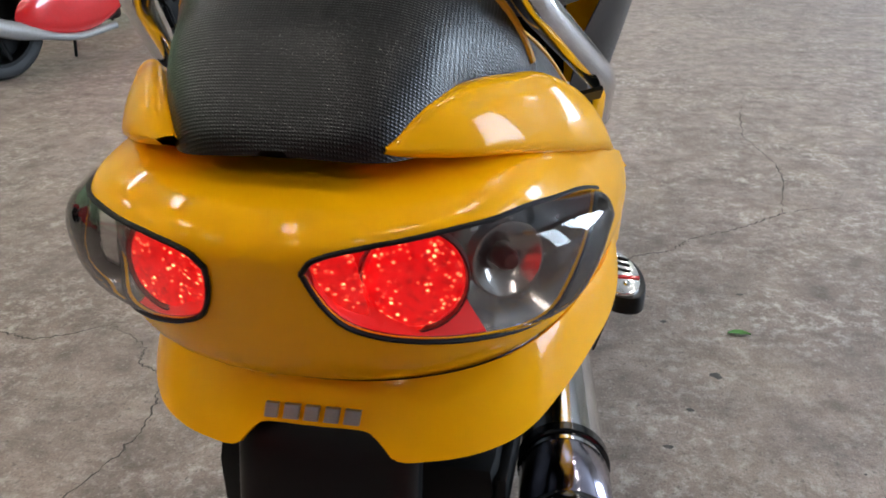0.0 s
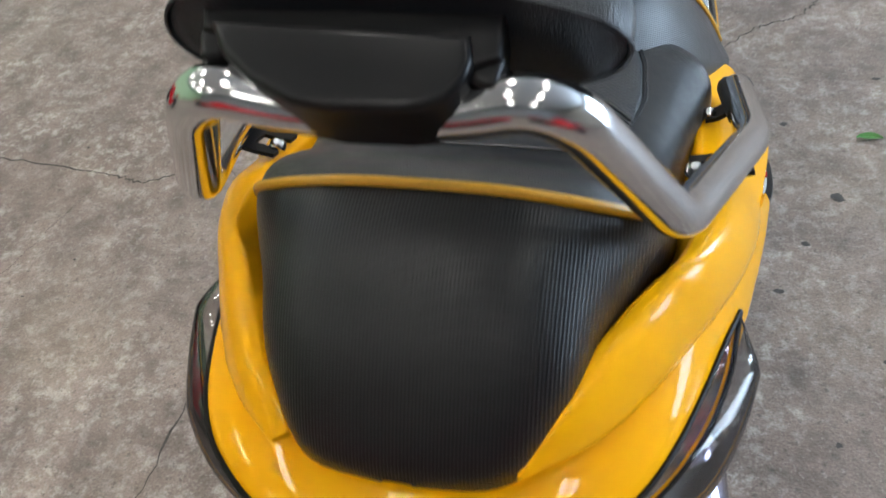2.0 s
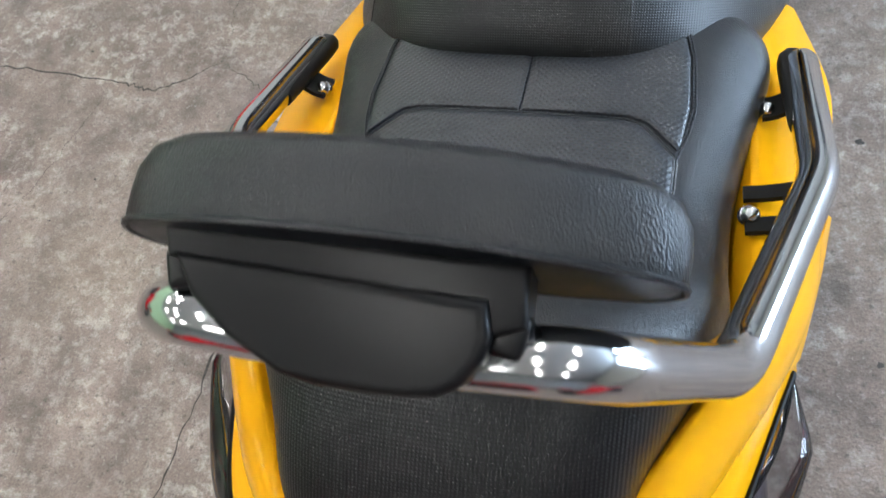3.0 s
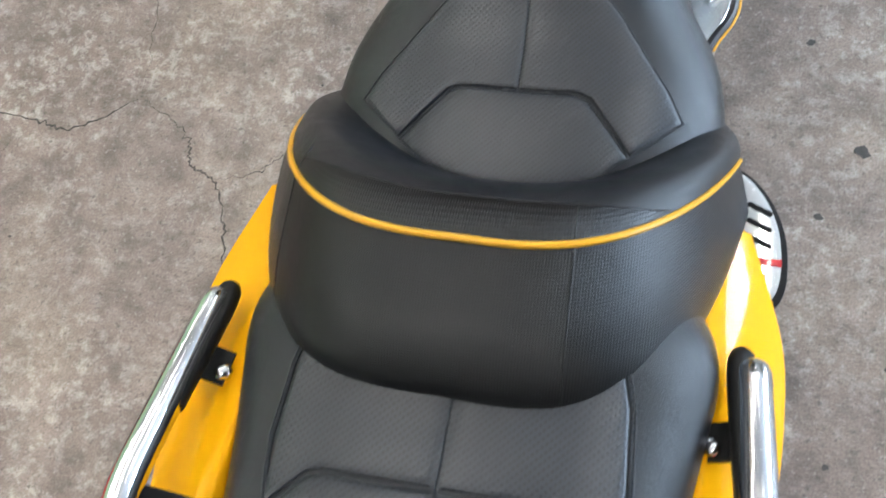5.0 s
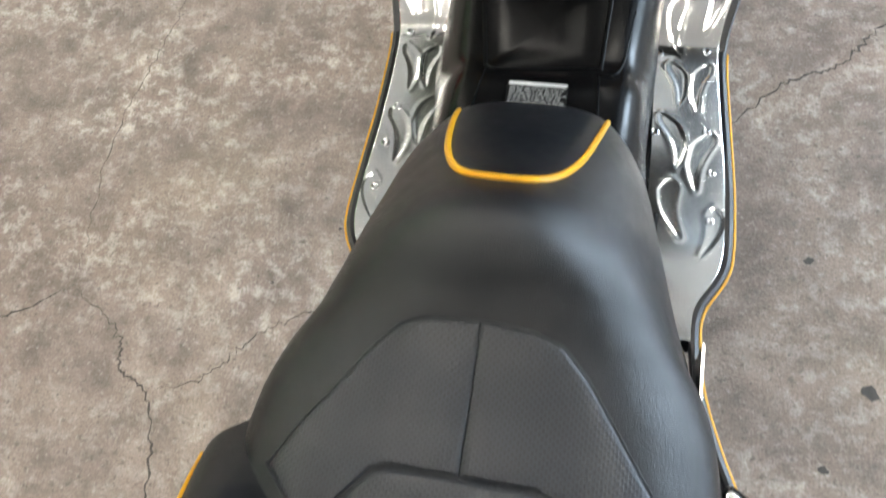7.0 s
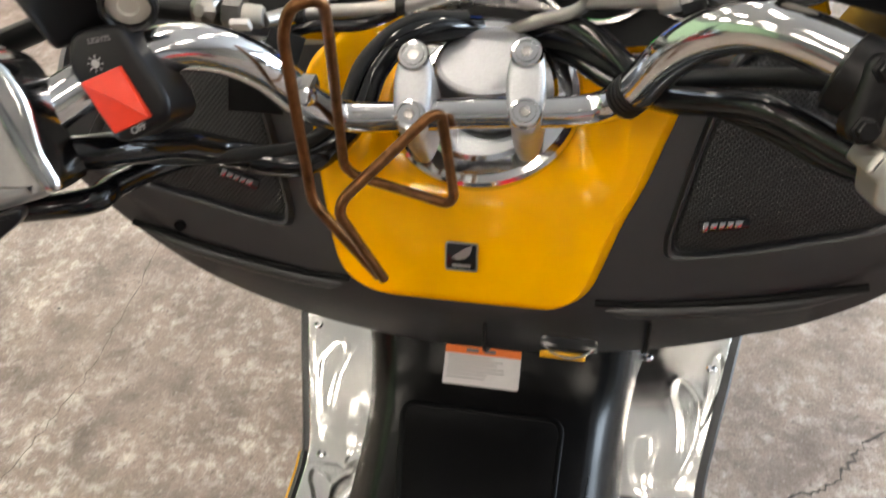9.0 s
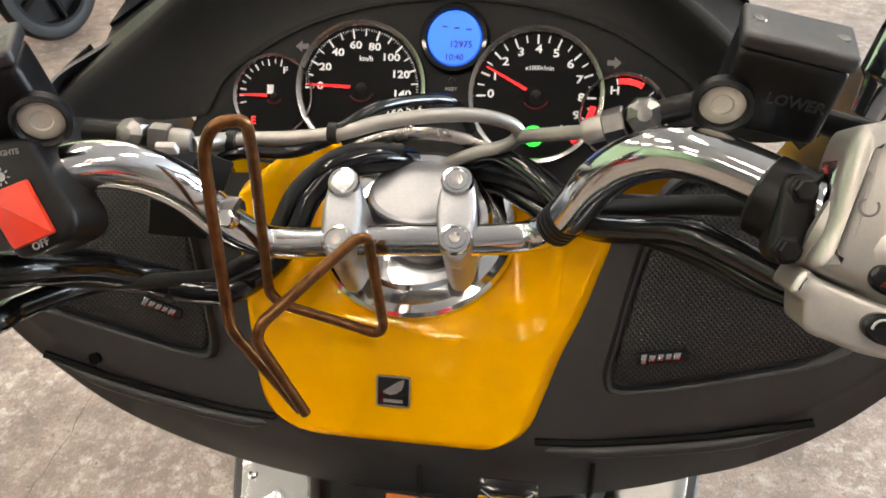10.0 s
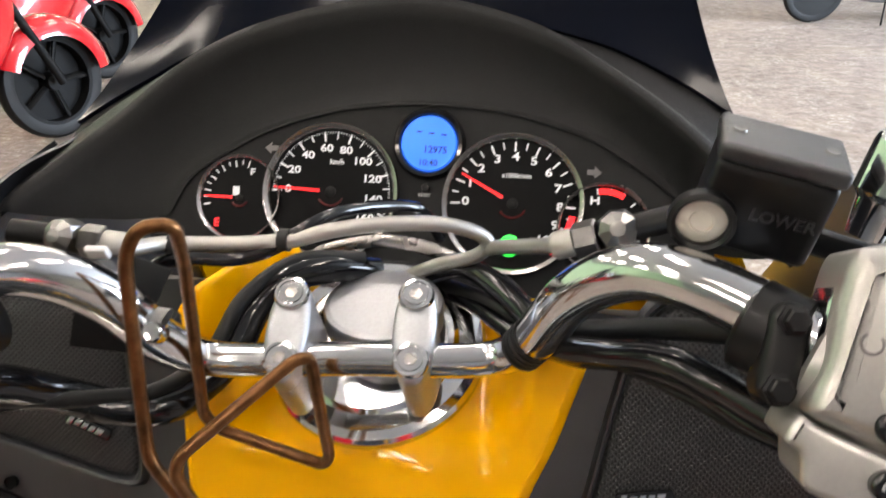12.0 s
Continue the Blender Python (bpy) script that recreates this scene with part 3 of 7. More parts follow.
    # lamps
    for sg in (1, -1):
        n, k = 40, 12
        col = [S0 + (S1 - S0) * (0.5 - 0.5 * math.cos(math.pi * i / n)) for i in range(n + 1)]

        def rows_at(fn, inset=0.0):
            res = []
            for s in col:
                zu, zl = lamp_edge(LAMP_TOP, s), lamp_edge(LAMP_LOW, s)
                res.append([fn(s, zu + (zl - zu) * j / k, j / k) for j in range(k + 1)])
            return res

        def bulge(s, f):
            e = min(1.0, (s - S0) / 0.5, (S1 - s) / 0.5)
            return max(0.0, e) * (1 - abs(2 * f - 1) ** 3)
        bm = bmesh.new()
        sheet(bm, rows_at(lambda s, z, f: cowl(sg * s, z, 0.001 + (0.006 + 0.019 * min(1, max(0, (s - 1.8) / 1.5))) * bulge(s, f))))
        lens = part("tail_lamp", bm, LENS, SCOOTER, "smoked clear tail lamp lens", 60)
        lens.visible_shadow = False
        bm = bmesh.new()
        sheet(bm, rows_at(lambda s, z, f: cowl(sg * s, z, -0.003 - 0.050 * min(1, 5 * bulge(s, f)))))
        part("lamp_housing", bm, HOUSING, lens, "silvered lamp reflector", 60)
        bm = bmesh.new()
        cols = [0.60 + 1.8 * i / 18 for i in range(19)]
        sheet(bm, [[cowl(sg * s, lamp_edge(LAMP_TOP, s) * (1 - f) + lamp_edge(LAMP_LOW, s) * f, -0.004 - 0.042 * (1 - abs(2 * f - 1) ** 4) * min(1, (s - 0.58) / 0.3)) for f in [k / 12 for k in range(13)]] for s in cols])
        part("stop_light_shell", thick(bm, 0.001), SHELL, lens, "dark red inner shell of the lamp", 60)
        edge = [cowl(sg * s, lamp_edge(LAMP_TOP, s), 0.0015) for s in col] + [cowl(sg * s, lamp_edge(LAMP_LOW, s), 0.0015) for s in col[-2:0:-1]]
        part("lamp_gasket", tube(edge, 0.0021, seg=6, closed=True, smooth=False), MATT, lens, "black rubber lamp gasket")
        # round stop lamp, its red inner corner, and the indicator bowl
        c = Vector((sg * DISC[0], DISC[1], DISC[2]))
        nrm = Vector((sg * 0.20, -0.965, 0.12)).normalized()
        part("stop_light", turned([(0.0, 0.004), (0.020, 0.003), (0.034, 0.0), (0.0365, -0.004), (0.0365, -0.012)], c, nrm, 40), LED, lens, "round lit red stop light")
        part("stop_light_ring", turned([(0.0365, -0.012), (0.038, 0.0), (0.0395, 0.0), (0.0405, -0.012)], c, nrm, 40), DARKRED, lens)
        bm = bmesh.new()
        cols = [0.62 + 0.50 * i / 10 for i in range(11)]
        sheet(bm, [[cowl(sg * s, lamp_edge(LAMP_TOP, s) * (1 - f) + lamp_edge(LAMP_LOW, s) * f, -0.010) for f in (0.12, 0.3, 0.5, 0.7, 0.88)] for s in cols])
        part("corner_light", thick(bm, 0.002), LED, lens, "lit red inner corner of the lamp", 60)
        c = cowl(sg * 3.1, 0.762, -0.024)
        nrm = Vector((sg * 0.55, -0.82, 0.1)).normalized()
        part("indicator_bowl", turned([(0.0, -0.014), (0.012, -0.012), (0.022, -0.006), (0.029, 0.002), (0.031, 0.002), (0.031, -0.012)], c, nrm, 28), HOUSING, lens)
        part("indicator_bulb", turned([(0.0, 0.008), (0.006, 0.006), (0.009, 0.0), (0.009, -0.012)], c, nrm, 16), DARKRED, lens)

    # yellow side wings beside the seat
    inner = [(0.076, 0.318, 0.871), (0.085, 0.336, 0.882), (0.094, 0.352, 0.889), (0.103, 0.367, 0.894), (0.116, 0.391, 0.896), (0.130, 0.417, 0.895), (0.145, 0.443, 0.892), (0.161, 0.466, 0.889),
             (0.173, 0.500, 0.876), (0.180, 0.545, 0.856), (0.184, 0.62, 0.820), (0.187, 0.70, 0.788), (0.190, 0.78, 0.758), (0.194, 0.86, 0.728), (0.198, 0.955, 0.690)]
    outer = [(0.079, 0.311, 0.870), (0.095, 0.323, 0.866), (0.115, 0.340, 0.861), (0.136, 0.364, 0.855), (0.150, 0.386, 0.850), (0.165, 0.411, 0.843), (0.181, 0.441, 0.835), (0.200, 0.478, 0.825),
             (0.219, 0.520, 0.813), (0.237, 0.572, 0.798), (0.250, 0.635, 0.772), (0.267, 0.71, 0.738), (0.279, 0.785, 0.706), (0.280, 0.860, 0.682), (0.253, 0.965, 0.664)]
    for sg in (1, -1):
        a, b = spline([p + Vector((0.007 * max(0, 1 - k / 9) if sg < 0 else 0, 0, 0)) for k, p in enumerate(mirrored(inner, sg))], 60), spline([p - Vector((0.010 * min(1, max(0, (p.y - 0.5) / 0.2)), 0, 0)) for p in mirrored(outer, sg)], 60)
        bm = bmesh.new()
        rows = []
        for i, (p, q) in enumerate(zip(a, b)):
            puff = 0.006 * min(1, i / 8) * max(0.3, 1 - max(0, i - 38) / 20)
            row = [p + Vector((-sg * 0.012, 0.004, -0.010 if i < 20 else -0.035)), p + Vector((-sg * 0.002, 0, -0.003))]
            for f in (0.0, 0.08, 0.18, 0.30, 0.43, 0.56, 0.68, 0.79, 0.88, 0.945, 0.985, 1.0):
                fall = 0.45 * f + 0.55 * (1 - math.sqrt(1 - f * f))
                flat = min(1, max(0, (p.y - 0.52) / 0.12))
                fall += (0.8 * f + 0.2 * f ** 3 - fall) * flat
                lift = puff * math.sin(math.pi * f) * 1.4
                row.append(Vector((p.x + (q.x - p.x) * f, p.y + (q.y - p.y) * f, p.z + (q.z - p.z) * fall + lift)))
            row += [q + Vector((-sg * 0.003, 0.003, -0.005)), q + Vector((-sg * 0.012, 0.010, -0.008)), q + Vector((-sg * 0.035, 0.020, -0.010))]
            rows.append(row)
        sheet(bm, rows)
        part("side_wing", bm, YELLOW, SCOOTER, "yellow wing panel beside the seat", 80)
        # flank from the wing's edge down to the floorboard
        bm = bmesh.new()
        sheet(bm, [[q + Vector((sg * dx, 0, dz)) for dx, dz in ((-0.012, -0.004), (-0.003, -0.005), (0.001, -0.012), (0.003, -0.03), (0.0, -0.10), (-0.02, -0.18), (-0.05, -0.26))] for q in b if q.y > 0.6])
        part("side_panel", thick(bm, 0.003), YELLOW, SCOOTER, "yellow lower side panel", 75)




def wheel(parent, at, r, w, rim_mat):
    x, y, z = at
    bm = bmesh.new()
    prof = [(r - 0.075, -w * 0.42), (r - 0.05, -w * 0.5), (r - 0.018, -w * 0.46), (r - 0.003, -w * 0.25), (r, 0), (r - 0.003, w * 0.25), (r - 0.018, w * 0.46), (r - 0.05, w * 0.5), (r - 0.075, w * 0.42), (r - 0.075, -w * 0.42)]
    tyre = part("tyre", turned(prof, at, (1, 0, 0), 40), RUBBER, parent, "black rubber tyre")
    rim = part("wheel_rim", turned([(r - 0.095, -w * 0.4), (r - 0.074, -w * 0.42), (r - 0.074, w * 0.42), (r - 0.095, w * 0.4), (r - 0.095, -w * 0.4)], at, (1, 0, 0), 40), rim_mat, parent)
    part("wheel_hub", turned([(0.045, -w * 0.5), (0.05, -w * 0.3), (0.05, w * 0.3), (0.045, w * 0.5)], at, (1, 0, 0), 20), rim_mat, rim)
    for k in range(5):
        a = 2 * math.pi * k / 5
        d = Vector((0, math.cos(a), math.sin(a)))
        part("spoke", tube([Vector(at) + d * 0.04, Vector(at) + d * (r - 0.09)], (0.012, 0.02), seg=8, smooth=False), rim_mat, rim)


# ---- seats ----
PILLION = [  # y, half width, foot, top
    (0.298, 0.012, 0.866, 0.870), (0.301, 0.042, 0.864, 0.879), (0.306, 0.060, 0.862, 0.888), (0.316, 0.075, 0.860, 0.902), (0.335, 0.089, 0.858, 0.925), (0.36, 0.103, 0.858, 0.948), (0.40, 0.115, 0.862, 0.972),
    (0.438, 0.133, 0.862, 0.980), (0.47, 0.148, 0.855, 0.972), (0.51, 0.162, 0.84, 0.940), (0.55, 0.166, 0.82, 0.902), (0.60, 0.170, 0.79, 0.868),
    (0.66, 0.175, 0.765, 0.852), (0.74, 0.182, 0.745, 0.834), (0.80, 0.188, 0.728, 0.823), (0.84, 0.19, 0.700, 0.808), (0.90, 0.185, 0.66, 0.760)]


WIDER = [(0.3, 0.0), (0.60, 0.0), (0.68, 0.005), (0.74, 0.012), (0.79, 0.017), (0.83, 0.014), (0.87, 0.004), (1.1, -0.01)]


def pillion(y, u):
    """Point of the pillion seat's skin: u from -1 (its one foot) to 1."""
    w, foot, top = table(PILLION, y)
    w += table(WIDER, y)[0]
    a = math.pi / 2 * (1 - u)
    c, s = math.cos(a), math.sin(a)
    x = (w - 0.0025 * min(1, max(0, (0.56 - y) / 0.08))) * math.copysign(abs(c) ** 0.62, c) + 0.0075 * min(1, max(0, (0.56 - y) / 0.08))
    z = foot + (top - foot) * abs(s) ** 0.55
    return Vector((x, y, z))


def pillion_top(x, y, lift=0.0):
    w, foot, top = table(PILLION, y)
    w += table(WIDER, y)[0]
    c = min(0.999, (abs(x) / w)) ** (1 / 0.62)
    return Vector((x, y, foot + (top - foot) * (1 - c * c) ** 0.275 + lift))


def rider_hump(k, q):
    """Rows of the rider's back bolster, q from -1 to 1 across: 0 its foot, 4 the piping, 9 the crease at the seat."""
    y, a, z, d, w, e, g = table(HUMP, min(k, 4))
    t = abs(q)
    p = Vector((q * (w - 0.002) - 0.010, y + a * t ** e - 0.010 * max(0, q), z - d * t ** g))
    if k <= 4:
        return p
    f = (k - 4) / 5
    c = rider_top(q * 0.207, 0.976 + 0.112 * t ** 2.3 + 0.022 * t ** 10, -0.003 - 0.02 * t ** 8)
    way = c - p
    up = Vector((0.6 * q * t ** 3, 0.3 * t ** 3, 1))
    n = (up - way * (way.dot(up) / way.length_squared)).normalized()
    return p + way * f + n * (0.95 * way.length * f * (1 - f) ** 2)


HUMP = [  # row, y, sweep, z, drop, half width, powers
    (0, 0.764, 0.235, 0.745, 0.140, 0.240, 3.8, 2.8), (1, 0.746, 0.245, 0.795, 0.150, 0.249, 3.7, 2.9), (2, 0.750, 0.248, 0.840, 0.180, 0.252, 3.6, 3.0),
    (3, 0.790, 0.237, 0.868, 0.215, 0.249, 3.4, 3.2), (4, 0.861, 0.200, 0.878, 0.235, 0.244, 2.85, 3.45)]

SWELL = [(0.93, 0.62, 0.62), (1.12, 0.62, 0.62), (1.20, 0.80, 0.85), (1.26, 1.05, 1.15), (1.33, 1.0, 1.05), (1.42, 0.85, 0.85), (1.55, 0.7, 0.7)]
SEAT = [  # y, half width, foot, top
    (0.93, 0.205, 0.60, 0.712), (1.00, 0.212, 0.59, 0.716), (1.07, 0.220, 0.58, 0.720), (1.13, 0.217, 0.575, 0.724), (1.18, 0.206, 0.57, 0.736), (1.215, 0.190, 0.565, 0.760),
    (1.245, 0.184, 0.56, 0.787), (1.270, 0.178, 0.555, 0.796), (1.295, 0.172, 0.55, 0.787), (1.32, 0.166, 0.545, 0.768), (1.36, 0.156, 0.54, 0.735), (1.42, 0.140, 0.535, 0.685),
    (1.47, 0.120, 0.53, 0.640), (1.505, 0.10, 0.525, 0.606), (1.53, 0.085, 0.52, 0.565)]


def rider(y, u):
    w, foot, top = table(SEAT, y)
    flat, roll = table(SWELL, y)
    a = math.pi / 2 * (1 - u)
    c, s = math.cos(a), math.sin(a)
    return Vector((w * math.copysign(abs(c) ** flat, c), y, foot + (top - foot) * abs(s) ** roll))


def rider_top(x, y, lift=0.0):
    w, foot, top = table(SEAT, y)
    flat, roll = table(SWELL, y)
    c = min(0.999, (abs(x) / w)) ** (1 / flat)
    return Vector((x, y, foot + (top - foot) * math.sqrt(max(0, 1 - c * c)) ** roll + lift))


def build_seats():
    us = [-1 + 2 * i / 48 for i in range(49)]

    def strip(fn, ys):
        bm = bmesh.new()
        sheet(bm, [[fn(y, u) for u in us] for y in ys])
        return bm
    rows = []
    for z, k in ((0.79, 0.80), (0.83, 0.84), (0.856, 0.86)):
        ring = [(0.0, 0.318), (0.04, 0.322), (0.066, 0.334), (0.088, 0.362), (0.115, 0.42), (0.125, 0.47), (0.125, 0.52), (0.10, 0.55), (0, 0.56)]
        ring = ring + [(-x, y) for x, y in ring[-2:0:-1]]
        rows.append([Vector((x * k, 0.5 + (y - 0.5) * k, z)) for x, y in ring])
    bm = bmesh.new()
    sheet(bm, rows, True)
    part("seat_base", bm, MATT, SCOOTER, "black seat base", 60)

    def seam_y(u):
        return 0.437 + 0.085 * abs(u) ** 3

    bm = bmesh.new()
    sheet(bm, [[pillion(0.298 + (seam_y(u) - 0.298) * (i / 30) ** 1.6, u) for u in us] for i in range(31)])
    part("pillion_bolster", bm, WEAVE, SCOOTER, "black woven vinyl back of the pillion seat", 70)
    bm = bmesh.new()
    sheet(bm, [[pillion(seam_y(u) + (0.89 - seam_y(u)) * i / 50, u) for u in us] for i in range(51)])
    part("pillion_seat", bm, LEATHER, SCOOTER, "black leather pillion seat", 70)
    edge = [pillion(seam_y(u), u) + Vector((0, 0, 0.001)) for u in us[3:-3]]
    part("seat_piping", tube(edge, 0.0036, seg=8, smooth=False), PIPING, SCOOTER, "yellow piping round the seat's back")

    # quilted pad with its seams on the pillion seat
    def seam(pts, top, r=0.0022, n=None):
        p = [top(v.x, v.y, 0.0005) for v in spline([(x, y, 0) for x, y in pts], n or 10 * len(pts))]
        return tube(p, r, seg=6, smooth=False)

    def pad(outline, top, lift, name, label):
        """A cushion panel lying on the seat inside an outline, raised towards its middle."""
        o = corners(outline, 96)
        c = sum(o, Vector()) / len(o)
        bm = bmesh.new()
        rings = []
        for f, h in ((1.0, -0.0006), (0.991, 0.30), (0.976, 0.60), (0.95, 0.80), (0.88, 0.94), (0.75, 1.0), (0.55, 1.0), (0.35, 1.0), (0.15, 1.0), (0.02, 1.0)):
            hh = h * lift if h > 0.01 else h
            rings.append([top(c.x + (p.x - c.x) * f, c.y + (p.y - c.y) * f, hh) for p in o])
        vs = sheet(bm, rings, True)
        bm.faces.new(vs[-1])
        return part(name, bm, PADDED, SCOOTER, label, 70)
    def stitched(pts, top, close=False):
        """Two rows of piping side by side along a straight-sided seam."""
        p = [Vector((x, y, 0)) for x, y in pts]
        q = []
        for a, b in zip(p, p[1:]):
            k = max(2, int((b - a).length / 0.006))
            q += [a.lerp(b, i / k) for i in range(k)]
        q.append(p[-1])
        bms = []
        for off in (-0.0011, 0.0011):
            r = []
            for i, v in enumerate(q):
                d = (q[min(i + 1, len(q) - 1)] - q[max(i - 1, 0)]).normalized()
                r.append(top(v.x - d.y * off, v.y + d.x * off, 0.0012))
            bms.append(tube(r, 0.0008, seg=6, smooth=False))
        part("seam", joined(*bms), PADDED, SCOOTER)
    t = pillion_top
    lower = [(-0.124, 0.645), (-0.098, 0.674), (-0.085, 0.678), (0.085, 0.678), (0.098, 0.674), (0.124, 0.645), (0.123, 0.61), (0.112, 0.582), (0.085, 0.570), (-0.085, 0.570), (-0.112, 0.582), (-0.123, 0.61)]
    pad(lower, t, 0.0035, "pillion_pad", "grey perforated cushion panel on the pillion seat")
    stitched(lower + lower[:1], t)
    for sg in (1, -1):
        pad([(0, 0.682), (sg * 0.087, 0.682), (sg * 0.100, 0.678), (sg * 0.127, 0.650), (sg * 0.133, 0.70), (sg * 0.131, 0.76), (sg * 0.118, 0.82), (0, 0.80)], t, 0.003, "pillion_pad", "grey perforated cushion panel on the pillion seat")
        stitched([(sg * 0.124, 0.645), (sg * 0.131, 0.67), (sg * 0.136, 0.70), (sg * 0.134, 0.76), (sg * 0.12, 0.825)], t)
    stitched([(0, 0.68), (0, 0.72), (0, 0.79)], t)

    # rider's seat: bolster in three cloths, piping, base and quilted pads
    qs = [-1 + 2 * i / 60 for i in range(61)]

    def hump(k0, k1, n):
        bm = bmesh.new()
        sheet(bm, [[rider_hump(k0 + (k1 - k0) * i / n, q) for q in qs] for i in range(n + 1)])
        return bm
    part("seat_bolster", hump(0, 4, 26), WEAVE, SCOOTER, "black woven vinyl back bolster of the rider's seat", 70)

    def band(q):
        """How far the woven cloth reaches over the bolster's top."""
        return 4 + 0.95 * max(0.0, 1 - ((q + 0.05) / 0.80) ** 4) ** 2
    bm = bmesh.new()
    sheet(bm, [[rider_hump(4 + (band(q) - 4) * i / 8, q) for q in qs] for i in range(9)])
    part("seat_bolster_band", bm, WEAVE, SCOOTER, "black woven vinyl band along the bolster", 70)
    bm = bmesh.new()
    sheet(bm, [[rider_hump(band(q) + (9 - band(q)) * i / 34, q) for q in qs] for i in range(35)])
    part("seat_bolster_top", bm, LEATHER, SCOOTER, "black leather top of the back bolster", 70)
    part("seam", tube([rider_hump(band(q), q) for q in qs if abs(q + 0.05) < 0.74], 0.0008, seg=6, smooth=False), LEATHER, SCOOTER)
    for q in (-0.66, 0.36):
        part("seam", tube([rider_hump(k / 6, q) for k in range(2, 30)], 0.0007, seg=6, smooth=False), WEAVE, SCOOTER)
    part("seat_piping", tube([rider_hump(4, q) + Vector((0, 0, 0.002)) for q in qs], 0.0028, seg=8, smooth=False), PIPING, SCOOTER, "yellow piping on the back bolster")
    part("rider_seat", strip(rider, [0.93 + (1.53 - 0.93) * i / 70 for i in range(71)]), LEATHER, SCOOTER, "black leather rider's seat", 70)
    nose = [(-0.086, 1.495), (-0.078, 1.44), (-0.064, 1.375), (-0.040, 1.331), (0, 1.318), (0.040, 1.331), (0.064, 1.375), (0.078, 1.44), (0.086, 1.495)]
    part("seat_piping", tube([rider_top(v.x, v.y, 0.001) for v in spline([(x, y, 0) for x, y in nose], 60)], 0.0035, seg=8, smooth=False), PIPING, SCOOTER, "yellow piping round the seat's nose")
    t = rider_top
    rear = [(0.115, 1.011), (0.085, 0.985), (0.045, 0.972), (0, 0.968), (-0.045, 0.972), (-0.085, 0.985), (-0.115, 1.011)]
    fold = [(-0.115, 1.011), (-0.070, 1.066), (-0.058, 1.071), (0.058, 1.071), (0.070, 1.066), (0.115, 1.011)]
    pad(fold + rear[1:-1], t, 0.004, "rider_pad", "grey perforated cushion panel on the rider's seat")
    stitched(fold, t)
    stitched([(0.168, 1.062)] + rear + [(-0.168, 1.062)], t)
    for sg in (1, -1):
        side = [(0, 1.074), (sg * 0.060, 1.074), (sg * 0.073, 1.069), (sg * 0.118, 1.014), (sg * 0.165, 1.058), (sg * 0.150, 1.085), (sg * 0.092, 1.165), (sg * 0.070, 1.186), (sg * 0.045, 1.193), (0, 1.196)]
        pad(side, t, 0.004, "rider_pad", "grey perforated cushion panel on the rider's seat")
        stitched(side[4:], t)
    stitched([(0, 1.073), (0, 1.13), (0, 1.196)], t)


